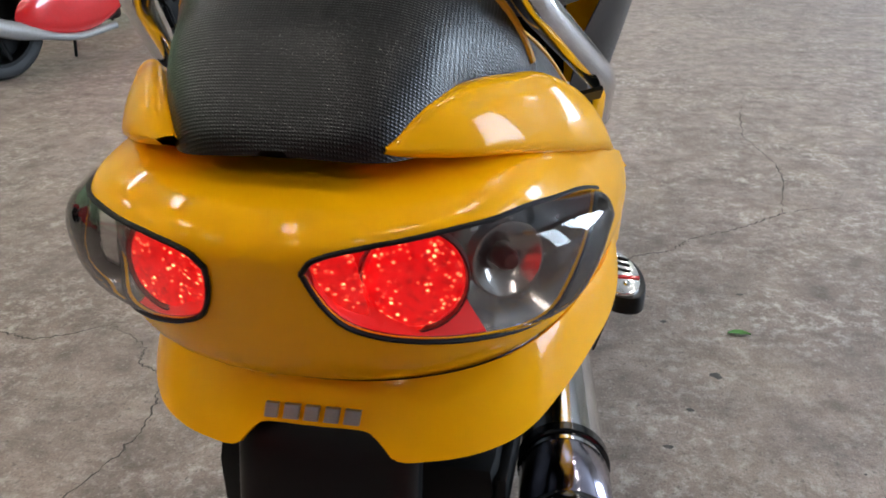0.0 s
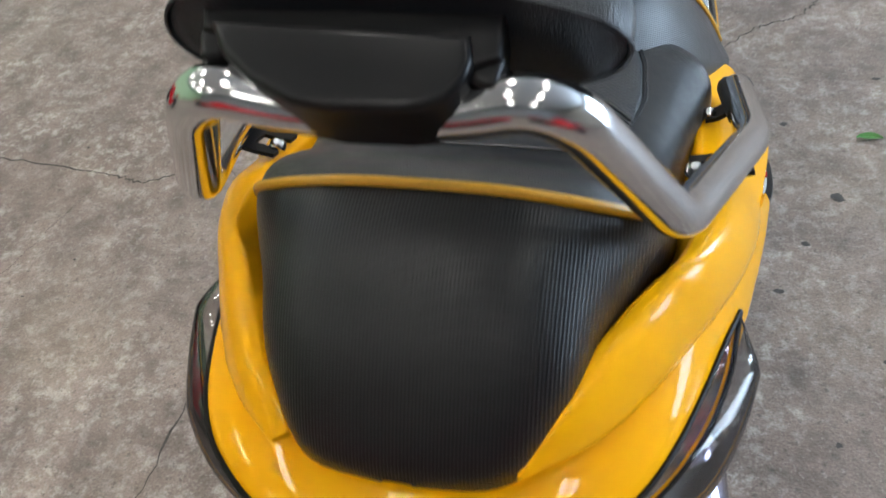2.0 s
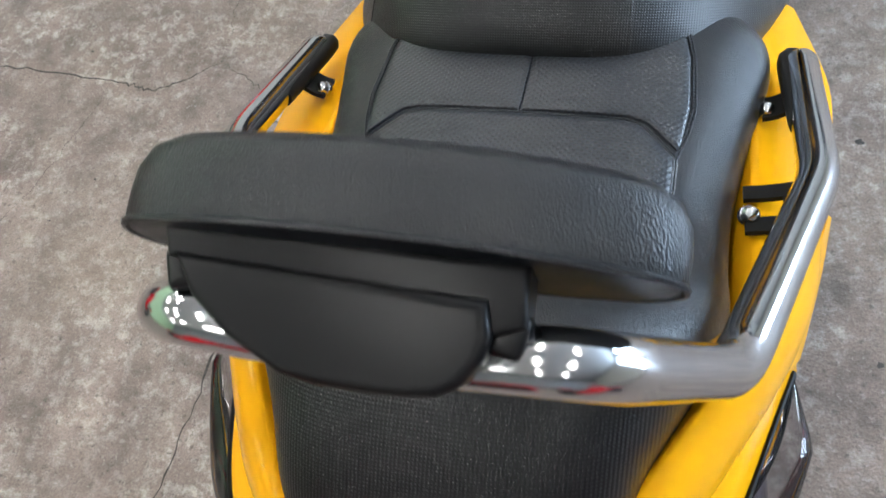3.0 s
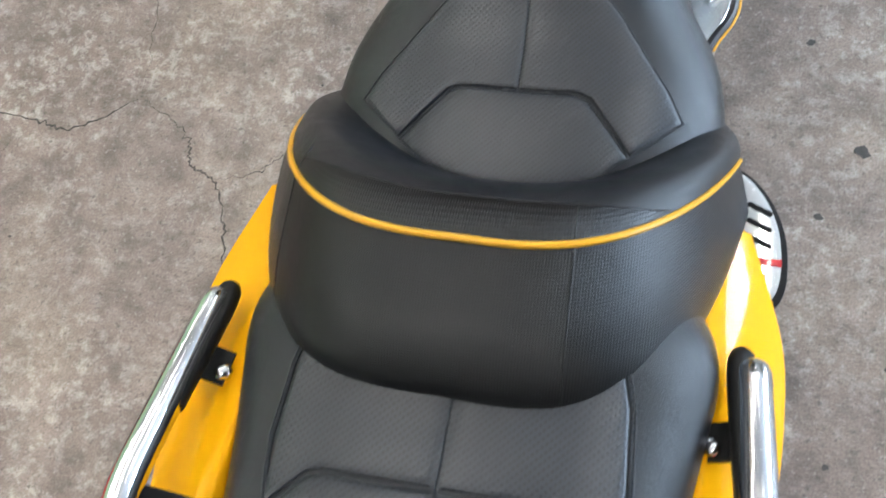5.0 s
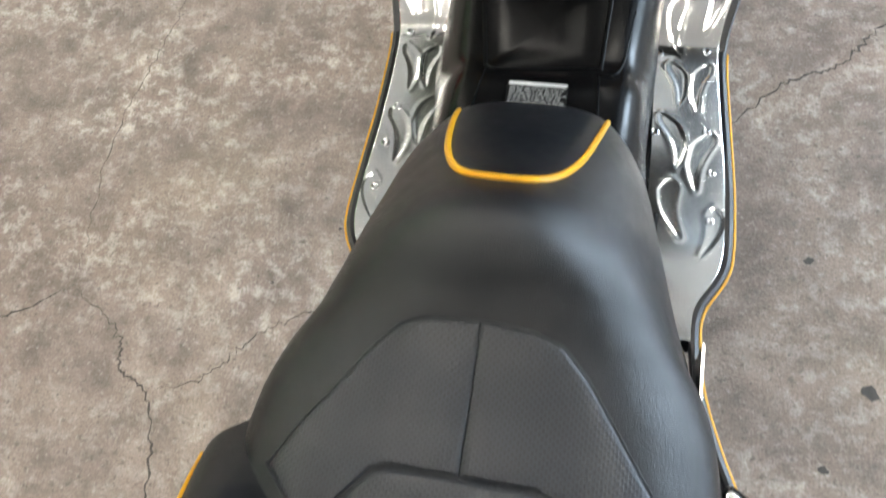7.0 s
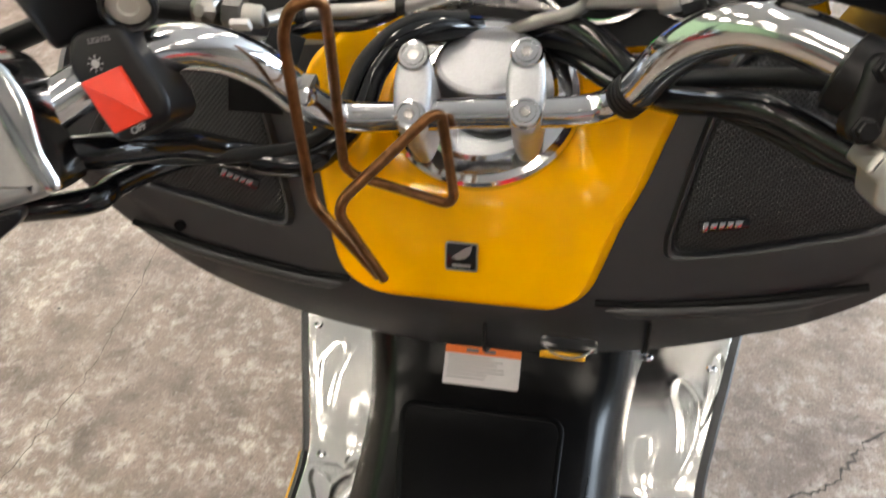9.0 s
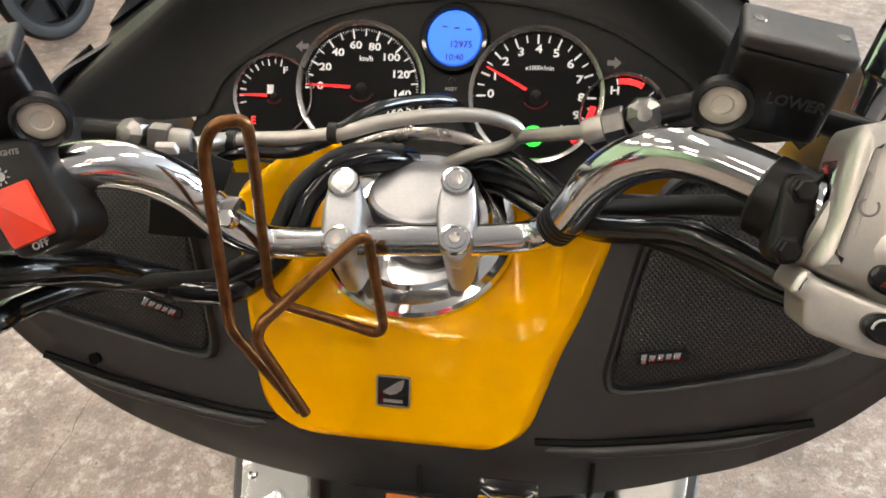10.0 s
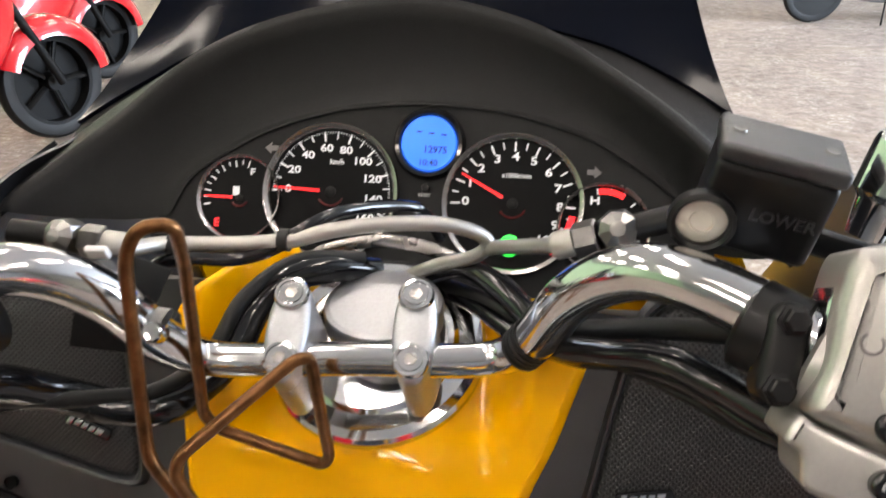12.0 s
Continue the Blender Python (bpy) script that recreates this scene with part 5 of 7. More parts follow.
def build_shield():
    xs = [-0.31 + 0.62 * i / 62 for i in range(63)]
    bm = bmesh.new()
    rows = []
    for f in [-3, -2, -1, 0] + [i / 14 for i in range(1, 15)]:
        row = []
        for x in xs:
            zl = lip(x)
            zt = 1.005 - 0.2 * x * x - 0.075 * math.exp(-(x / 0.066) ** 4)
            if f <= -3:
                p = Vector((x * 0.93, 1.74 + 0.25 * x * x, zl - 0.075))
            elif f <= -2:
                p = Vector((x * 0.98, 1.690 + 0.25 * x * x, zl - 0.050))
            elif f <= -1:
                p = Vector((x, 1.662 + 0.25 * x * x, zl - 0.022))
            else:
                p = shield(x, zl + max(0.02, zt - zl) * f)
                p.y += 0.006 * (1 - min(1, f / 0.12)) ** 2
            row.append(p)
        rows.append(row)
    for y, z in ((1.80, 0.945), (1.86, 0.93), (1.905, 0.91), (1.915, 0.88)):
        rows.append([Vector((x * (1 + (y - 1.8) * 0.3), y + 0.10 * x * x, z)) for x in xs])
    sheet(bm, rows)
    sh = part("leg_shield", thick(bm, 0.004), PLASTIC, SCOOTER, "grained black plastic leg shield", 60)
    for sg in (1, -1):
        # sides of the fairing towards the front
        bm = bmesh.new()
        sheet(bm, [[Vector((sg * x, y, z)) for x, y, z in spline(r, 14)] for r in (
            [(0.31, 1.685, 0.95), (0.335, 1.78, 0.985), (0.345, 1.88, 1.01), (0.33, 1.96, 1.02)],
            [(0.30, 1.70, 0.90), (0.345, 1.80, 0.93), (0.36, 1.90, 0.95), (0.34, 2.02, 0.96)],
            [(0.27, 1.74, 0.82), (0.34, 1.84, 0.84), (0.36, 1.95, 0.85), (0.33, 2.10, 0.86)],
            [(0.22, 1.84, 0.68), (0.30, 1.92, 0.68), (0.33, 2.02, 0.69), (0.29, 2.16, 0.70)],
            [(0.19, 1.98, 0.48), (0.27, 2.03, 0.50), (0.29, 2.10, 0.52), (0.24, 2.20, 0.52)])])
        part("front_fairing", thick(bm, 0.004), PLASTIC, SCOOTER, "black front fairing side", 60)
        # speaker grilles with a raised frame and a badge plate
        out = [(0.139, 0.892), (0.143, 0.918), (0.153, 0.963), (0.166, 1.003), (0.195, 1.012), (0.235, 0.992), (0.270, 0.955), (0.276, 0.934), (0.258, 0.916), (0.205, 0.898), (0.150, 0.885)]
        o = [(sg * x, z) for x, z in out]
        patch(o, shield, ((1.09, -0.001), (1.075, 0.004), (1.05, 0.0068), (1.015, 0.0062), (0.985, 0.0015), (0.5, 0.001), (0.02, 0.001)), PLASTIC, "speaker_frame", SCOOTER, "black frame round the speaker grille")
        sp = patch(o, shield, ((0.985, 0.0), (0.965, 0.003), (0.9, 0.0045), (0.5, 0.006), (0.02, 0.0065)), make_grille, "speaker_grille", SCOOTER, "black perforated speaker grille")
        bx, bz = (0.169, 0.9085) if sg > 0 else (-0.171, 0.915)
        m = facing(shield(bx, bz, 0.008), (0, -0.92, 0.38)) @ pose(0, 0, 0, 0, 0, 11 if sg > 0 else -17)
        bd = part("speaker_badge", slab(rounded(0.032, 0.008, 0.002), 0.0015, m, 0.0005), GLOSSY, sp, "small chrome badge plate")
        for x, w, h in ((-0.0118, 0.0034, 0.0062), (-0.0066, 0.0042, 0.0040), (-0.0014, 0.0036, 0.0042), (0.0036, 0.0036, 0.0040), (0.0088, 0.0046, 0.0044)):
            part("badge_bar", slab([(-w / 2 - 0.0008, -h / 2), (w / 2 - 0.0008, -h / 2), (w / 2 + 0.0008, h / 2), (-w / 2 + 0.0008, h / 2)], 0.0008, m @ pose(x, 0, 0.0013), 0.0003), CHROME, SCOOTER)
        # recess of the storage lid along the lower edge
        track = [(0.092, 0.843), (0.13, 0.8465), (0.18, 0.8555), (0.22, 0.865), (0.264, 0.879)]
        part("lid_gap", tube([(sg * x, 1.6595 + 0.25 * x * x + 0.42 * max(0, z - lip(x)), z) for x, z in track], (0.0028, 0.0020), n=40, seg=6), DIAL, SCOOTER, "dark gap over the storage lid")
        part("lid_ridge", tube([(sg * x, 1.6635 + 0.25 * x * x + 0.42 * max(0, z - 0.008 - lip(x)), z - 0.008) for x, z in track], lambda u: 0.0055 * min(1, 0.15 + 4 * (1 - u), 0.15 + 7 * u), n=40, seg=10), PLASTIC, SCOOTER, "rounded upper edge of the storage lid")
    # Black disc paints the dark inside of a small hole.
    part("painted_hole", turned([(0.0, -0.001), (0.004, 0.0), (0.0045, 0.001), (0.0045, -0.004)], shield(-0.2255, 0.877, 0.001), (0, -0.92, 0.38), 14), DIAL, SCOOTER)

    # yellow centre cover
    left = [(0.833, -0.050), (0.836, -0.066), (0.841, -0.083), (0.849, -0.0955), (0.865, -0.103), (0.909, -0.111), (0.95, -0.116), (0.976, -0.122), (1.0, -0.122), (1.01, -0.116)]
    right = [(0.833, 0.050), (0.836, 0.064), (0.842, 0.078), (0.851, 0.0875), (0.87, 0.0955), (0.90, 0.106), (0.927, 0.118), (0.95, 0.126), (0.976, 0.134), (1.0, 0.134), (1.01, 0.13)]
    crown = [(-1, 0.976), (-0.92, 0.996), (-0.80, 1.007), (-0.68, 1.009), (-0.60, 1.006), (-0.55, 1.000), (-0.49, 0.985), (-0.38, 0.966), (-0.2, 0.955), (0, 0.952), (0.2, 0.955), (0.38, 0.960), (0.48, 0.968), (0.55, 0.977), (0.64, 0.984), (0.9, 0.986), (1, 0.973)]
    bm = bmesh.new()
    rows = []
    nu, nf = 120, 40
    for k in range(nf + 1):
        f = 0.5 - 0.5 * math.cos(math.pi * k / nf)
        row = []
        for c in range(nu + 1):
            u = math.sin(math.pi / 2 * (2 * c / nu - 1))
            zt = table(crown, u)[0]
            z = 0.833 + (zt - 0.833) * f
            xl, xr = table(left, z)[0], table(right, z)[0]
            rim = min((1 - abs(u)) * 0.5 * (xr - xl), (1 - f) * (zt - 0.833), f * (zt - 0.833))
            row.append(shield(xl + (xr - xl) * (u + 1) / 2, z, -0.002 + 0.010 * min(1, rim / 0.007) ** 0.5 + 0.003 * min(1, rim / 0.05)))
        rows.append(row)
    sheet(bm, rows)
    bmesh.ops.remove_doubles(bm, verts=bm.verts, dist=1e-6)
    part("centre_cover", bm, YELLOW, SCOOTER, "glossy yellow centre cover of the leg shield", 60)
    part("opening_rim", tube([(-0.072, 1.80, 0.965), (-0.066, 1.80, 0.981), (-0.051, 1.80, 0.995), (-0.026, 1.80, 1.005), (0.0, 1.80, 1.009), (0.028, 1.80, 1.005), (0.053, 1.80, 0.994), (0.068, 1.80, 0.978)], (0.0035, 0.005), seg=10, flat=(0, 1, 0)), BEZEL, SCOOTER, "alloy rim of the opening round the stem")
    m = facing(shield(-0.004, 0.872, 0.0125), (0, -0.92, 0.38)) @ Matrix.Scale(0.83, 4)
    em = part("emblem", slab(rounded(0.028, 0.026, 0.002), 0.0015, m, 0.0006), GLOSSY, SCOOTER, "square black emblem with a silver wing shape")
    wing = [(-0.009, -0.003), (-0.004, 0.001), (0.003, 0.006), (0.009, 0.009), (0.0085, 0.004), (0.007, 0.0), (0.003, -0.0035), (-0.003, -0.005)]
    part("emblem_shape", slab(wing, 0.0006, m @ pose(0, 0.002, 0.0013)), ALLOY, em, angle=0)
    part("emblem_bar", block((0.016, 0.0028, 0.0006), m @ pose(0, -0.0082, 0.0016), 0), ALLOY, em, angle=0)
    part("emblem_rim", tube([m @ Vector((x, y, 0.0015)) for x, y in rounded(0.027, 0.025, 0.002)], 0.0007, seg=6, closed=True, smooth=False), ALLOY, em)
    # lock and glove box lid in the lower edge
    for x in (0.012, 0.132):
        zl, dy = lip(x), 0.25 * x * x
        part("lid_seam", tube([(x, 1.6655 + dy, zl + 0.004), (x, 1.6625 + dy, zl - 0.008), (x, 1.6605 + dy, zl - 0.022), (x, 1.673 + dy, zl - 0.038), (x, 1.690 + dy, zl - 0.051)], 0.0018, seg=6), MATT, SCOOTER)
    part("lid_latch", slab(rounded(0.042, 0.010, 0.004), 0.003, facing((0.076, 1.652, 0.818), (0, -0.7, 0.7)), 0.0012), GLOSSY, SCOOTER, "dark glossy lid latch")
    # Bright arc shaped like the glint in the dark latch recess.
    part("latch_glint", tube([(0.058, 1.648, 0.818), (0.066, 1.645, 0.814), (0.076, 1.644, 0.812), (0.086, 1.645, 0.814), (0.094, 1.648, 0.819)], 0.0010, seg=8), CHROME, SCOOTER, "chrome arc standing in for the latch's glint")
    part("latch_tag", slab(rounded(0.034, 0.0045, 0.001), 0.003, facing((0.072, 1.657, 0.798), (0, -0.9, 0.4)), 0.001), PIPING, SCOOTER, "small yellow tag under the latch")


# ---- instrument panel ----
PANEL = facing((0, 1.935, 0.997), (0, -0.88, 0.475))


def on_panel(x, y, h=0.0):
    return PANEL @ Vector((x, y, h))


def ring_text(parent, items, cx, cy, r, size, mat, tilt=0.0):
    for txt, ang in items:
        a = radians(ang)
        words(txt, size, PANEL @ pose(cx + r * math.cos(a), cy + r * math.sin(a), 0.0016) @ Matrix.Diagonal((1.28, 1, 1, 1)), mat, parent, "dial_number", bold=0.025)


def dial(name, label, cx, cy, r, ticks, numbers, needle, number_r, size, arcs=()):
    face = part(name, turned([(0.0, 0.0), (r * 0.5, 0.0), (r * 0.93, 0.0), (r * 0.93, -0.004)], on_panel(cx, cy, 0.001), PANEL.to_3x3() @ Vector((0, 0, 1)), 48), DIAL, SCOOTER, label)
    ax = PANEL.to_3x3() @ Vector((0, 0, 1))
    part("bezel", turned([(r * 0.90, 0.0), (r * 0.915, 0.003), (r * 0.93, 0.0042), (r * 0.985, 0.0058), (r, 0.004), (r, -0.002)], on_panel(cx, cy, 0.0), ax, 64), BEZEL, face, "thin silver bezel")
    tb = bmesh.new()
    for ang, l, w in ticks:
        w *= 0.72
        a = radians(ang)
        d, t = Vector((math.cos(a), math.sin(a), 0)), Vector((-math.sin(a), math.cos(a), 0))
        c = Vector((cx, cy, 0.0013))
        q = [c + d * (r * 0.87) + t * w, c + d * (r * 0.87 - l) + t * w, c + d * (r * 0.87 - l) - t * w, c + d * (r * 0.87) - t * w]
        tb.faces.new([tb.verts.new(PANEL @ v) for v in q])
    part("dial_scale", tb, GLOW_PRINT, face, angle=0)
    ring_text(face, numbers, cx, cy, r * number_r, size, GLOW_PRINT)
    for a0, a1, ri, ro in arcs:
        ab = bmesh.new()
        sheet(ab, [[on_panel(cx + rr * r * math.cos(radians(a0 + (a1 - a0) * i / 10)), cy + rr * r * math.sin(radians(a0 + (a1 - a0) * i / 10)), 0.0014) for i in range(11)] for rr in (ri, ro)])
        part("red_zone", ab, GLOW_RED, face, angle=0)
    if needle is not None:
        a = radians(needle)
        d, t = Vector((math.cos(a), math.sin(a), 0)), Vector((-math.sin(a), math.cos(a), 0))
        c = Vector((cx, cy, 0.003))
        nb = slab([tuple((d * u + t * v).to_2d()) for u, v in ((r * 0.16, 0.0012), (r * 0.82, 0.0006), (r * 0.84, 0.0), (r * 0.82, -0.0006), (r * 0.16, -0.0012))], 0.0012, PANEL @ pose(cx, cy, 0.003))
        part("needle", nb, GLOW_RED, face, "red needle")
        part("needle_hub", turned([(0.0, 0.002), (r * 0.06, 0.0018), (r * 0.08, 0.0008), (r * 0.08, 0.0)], on_panel(cx, cy, 0.001), ax, 24), HOOD, face)
        hub = [on_panel(cx + r * 0.2 * math.cos(radians(b)), cy + r * 0.2 * math.sin(radians(b)), 0.0016) for b in range(215, 345, 12)]
        part("hub_mark", tube(hub, 0.0009, seg=5, smooth=False), DARKRED, face)
    return face


def build_dash():
    # panel backing following the arch
    rim = [(-0.226, -0.035), (-0.208, -0.002), (-0.176, 0.022), (-0.134, 0.045), (-0.072, 0.0635), (0, 0.070), (0.072, 0.0635), (0.132, 0.046), (0.174, 0.022), (0.205, -0.003), (0.222, -0.035)]
    arch = [(1.05 * x, 1.05 * y + 0.001) for x, y in rim] + [(0.22, -0.07), (0, -0.09), (-0.22, -0.07)]
    o = [(p.x, p.y) for p in spline([(x, y, 0) for x, y in arch], 90, True)]
    part("instrument_panel", slab(o, 0.004, PANEL @ pose(0, 0, -0.0065)), HOOD, SCOOTER, "black instrument panel", 30)
    # hood: an arch from the panel's rim out to its rear edge
    rp = [on_panel(p.x, p.y, 0.0) for p in spline([(x, y, 0) for x, y in rim], 60)]
    back = spline([(-0.350, 1.86, 0.985), (-0.283, 1.93, 1.036), (-0.210, 1.97, 1.092), (-0.125, 1.99, 1.125), (-0.020, 2.0, 1.1395), (0.070, 1.993, 1.124), (0.132, 1.975, 1.097), (0.210, 1.93, 1.050), (0.278, 1.86, 0.988)], 60)
    bm = bmesh.new()
    rows = []
    for f, dip in ((0, 0), (0.04, 0.004), (0.12, 0.009), (0.3, 0.014), (0.6, 0.013), (0.85, 0.005), (0.95, 0.0), (1.0, 0.002)):
        rows.append([a.lerp(b, f) + Vector((0, 0.6, -0.8)) * dip * 0.8 for a, b in zip(rp, back)])
    rows.append([b + Vector((0, 0.005, 0.003)) for b in back])
    rows.append([b + Vector((0.012 * (b.x + 0.03) / 0.3, 0.012, -0.001)) for b in back])
    rows.append([b + Vector((0.10 * min(0, b.x + 0.03) / 0.3, 0.012 + 0.11 * max(0, -b.x - 0.03), -0.014 - 0.09 * max(0, -b.x - 0.03))) for b in back])
    sheet(bm, rows)
    part("dash_hood", bm, HOOD, SCOOTER, "grained black hood over the dials", 60)
    # dark screen rising from behind the hood
    bm = bmesh.new()
    base = spline([(-0.352, 2.00, 1.019), (-0.29, 2.03, 1.055), (-0.19, 2.06, 1.10), (-0.035, 2.085, 1.122), (0.12, 2.06, 1.10), (0.20, 2.035, 1.072), (0.252, 2.015, 1.045)], 40)
    mid = spline([(-0.318, 2.11, 1.085), (-0.25, 2.13, 1.13), (-0.15, 2.16, 1.20), (-0.035, 2.18, 1.21), (0.08, 2.16, 1.20), (0.17, 2.13, 1.15), (0.212, 2.11, 1.125)], 40)
    top = spline([(-0.175, 2.20, 1.36), (-0.15, 2.23, 1.38), (-0.08, 2.27, 1.40), (0, 2.28, 1.405), (0.08, 2.27, 1.40), (0.15, 2.23, 1.38), (0.175, 2.20, 1.36)], 40)
    sheet(bm, [[(a * (1 - f) ** 2 + b * 2 * f * (1 - f) + c * f * f) for a, b, c in zip(base, mid, top)] for f in [i / 16 for i in range(17)]])
    part("windscreen", thick(bm, 0.004), SCREEN, SCOOTER, "dark tinted windscreen", 60)
    foot = spline([Vector(back[k]) + Vector((0, 0.004, -0.006)) for k in range(0, 60, 4)] + [Vector(back[-1]) + Vector((0, 0.004, -0.006))], 40)
    bm = bmesh.new()
    sheet(bm, [[a.lerp(b, f) + Vector((0, 0, -0.012)) * math.sin(math.pi * f) for a, b in zip(foot, base)] for f in (0, 0.25, 0.5, 0.75, 1)])
    part("screen_cowl", thick(bm, 0.003), HOOD, SCOOTER, "black cowl between hood and screen", 60)
    # air louvres at the side of the hood
    for k in range(4):
        a, b = Vector((-0.355 - 0.005 * k, 1.875 + 0.005 * k, 0.976 + 0.004 * k)), Vector((-0.342 - 0.004 * k, 1.95 + 0.004 * k, 1.000 + 0.003 * k))
        part("louvre", tube([a, b], (0.0022, 0.006), seg=8, smooth=False, flat=(1, 0, 0)), SATIN, SCOOTER)

    major = [(181 - 27 * k, 0.0085, 0.0011) for k in range(9)]
    minor = [(181 - 13.5 - 27 * k, 0.0065, 0.0008) for k in range(8)] + [(181 - 2.7 * k, 0.002, 0.0003) for k in range(81)]
    sp = dial("speedometer", "round speedometer with white numbers and a red needle", -0.0813, -0.0078, 0.0595, major + minor,
              [(str(20 * k), 179 - 26.6 * k) for k in range(9)], 178, 0.63, 0.0088)
    words("km/h", 0.0062, PANEL @ pose(-0.0774, 0.0178, 0.0016), GLOW_PRINT, sp, "unit_print")
    major = [(182 - 22.9 * k, 0.008, 0.0011) for k in range(11)]
    minor = [(182 - 11.4 - 22.9 * k, 0.006, 0.0008) for k in range(10)]
    ta = dial("rev_counter", "round rev counter with white numbers and a red needle", 0.0733, -0.0095, 0.0588, major + minor,
              [(str(k), 180 - 22.7 * k) for k in range(11)], 152, 0.66, 0.0094, [(-9, -50, 0.80, 0.89)])
    words("x1000r/min", 0.0052, PANEL @ pose(0.0755, 0.0135, 0.0016), GLOW_PRINT, ta, "unit_print")
    fu = dial("fuel_gauge", "small fuel gauge with a red needle", -0.1620, -0.0172, 0.0378, [(78 + 23 * k, 0.006, 0.0009) for k in range(6)] + [(89 + 23 * k, 0.004, 0.0007) for k in range(5)],
              [("F", 66)], 180, 0.66, 0.0078)
    words("E", 0.0095, PANEL @ pose(-0.181, -0.040, 0.0016), GLOW_RED, fu, "dial_number")
    part("fuel_symbol", block((0.006, 0.008, 0.0004), PANEL @ pose(-0.1655, -0.0115, 0.0016), 0.0001), GLOW_PRINT, fu, angle=0)
    te = dial("temperature_gauge", "small temperature gauge behind the hose fitting", 0.1475, -0.0255, 0.0375, [(102 - 20 * k, 0.005, 0.0008) for k in range(7)], [("H", 110), ("C", -60)], 10, 0.62, 0.009, [(100, 60, 0.74, 0.86)])
    ax = PANEL.to_3x3() @ Vector((0, 0, 1))
    lcd = part("display", turned([(0.0, 0.0), (0.0228, 0.0), (0.0236, -0.001), (0.0236, -0.004)], on_panel(0.0005, 0.0372, 0.003), ax, 40), GLOW_BLUE, SCOOTER, "round blue lit display with dark digits")
    part("display_rim", turned([(0.0236, 0.0), (0.0252, 0.004), (0.0285, 0.005), (0.0310, 0.0), (0.0310, -0.003)], on_panel(0.0005, 0.0372, 0.0), ax, 40), GLOSSY, lcd, "black rim of the display")
    words("12975", 0.0082, PANEL @ pose(0.0065, 0.0315, 0.0034), LCD_INK, lcd, "display_digits", 0.0001)
    words("10:40", 0.0075, PANEL @ pose(0.001, 0.0205, 0.0034), LCD_INK, lcd, "display_digits", 0.0001)
    for k in range(3):
        part("display_dash", block((0.005, 0.0013, 0.0003), PANEL @ pose(-0.008 + 0.0105 * k, 0.0465 - 0.001 * k, 0.0034), 0), LCD_INK, lcd, angle=0)
    for sg in (1, -1):
        arrow = [(-0.006, 0), (0, 0.005), (0, 0.0022), (0.006, 0.0022), (0.006, -0.0022), (0, -0.0022), (0, -0.005)]
        part("turn_arrow", slab([(-sg * x, y) for x, y in arrow][::-sg], 0.0004, PANEL @ pose(sg * 0.138, 0.024 + (0.004 if sg < 0 else -0.004), -0.0024)), INK, SCOOTER, angle=0)
    part("indicator_light", turned([(0.0, 0.0015), (0.006, 0.001), (0.009, 0.0), (0.009, -0.002)], on_panel(0.0732, -0.0443, 0.003), ax, 20), GLOW_GREEN, ta, "lit green tell-tale")
    part("set_button", turned([(0.0, 0.004), (0.003, 0.004), (0.0035, 0.003), (0.0035, 0.0)], on_panel(0.0, 0.000, -0.002), ax, 14), SATIN, SCOOTER)
    words("RESET", 0.004, PANEL @ pose(-0.001, -0.006, -0.0024), LIGHT_INK, SCOOTER, "button_print")


# ---- handlebar ----
PERCH = Vector((0.250, 1.68, 1.112))
BAR = [(0.003, 1.692, 0.986), (0.06, 1.699, 0.986), (0.086, 1.702, 0.990), (0.103, 1.693, 1.008), (0.118, 1.675, 1.042), (0.136, 1.660, 1.064), (0.158, 1.646, 1.074), (0.19, 1.628, 1.070), (0.235, 1.600, 1.058), (0.36, 1.52, 1.03)]


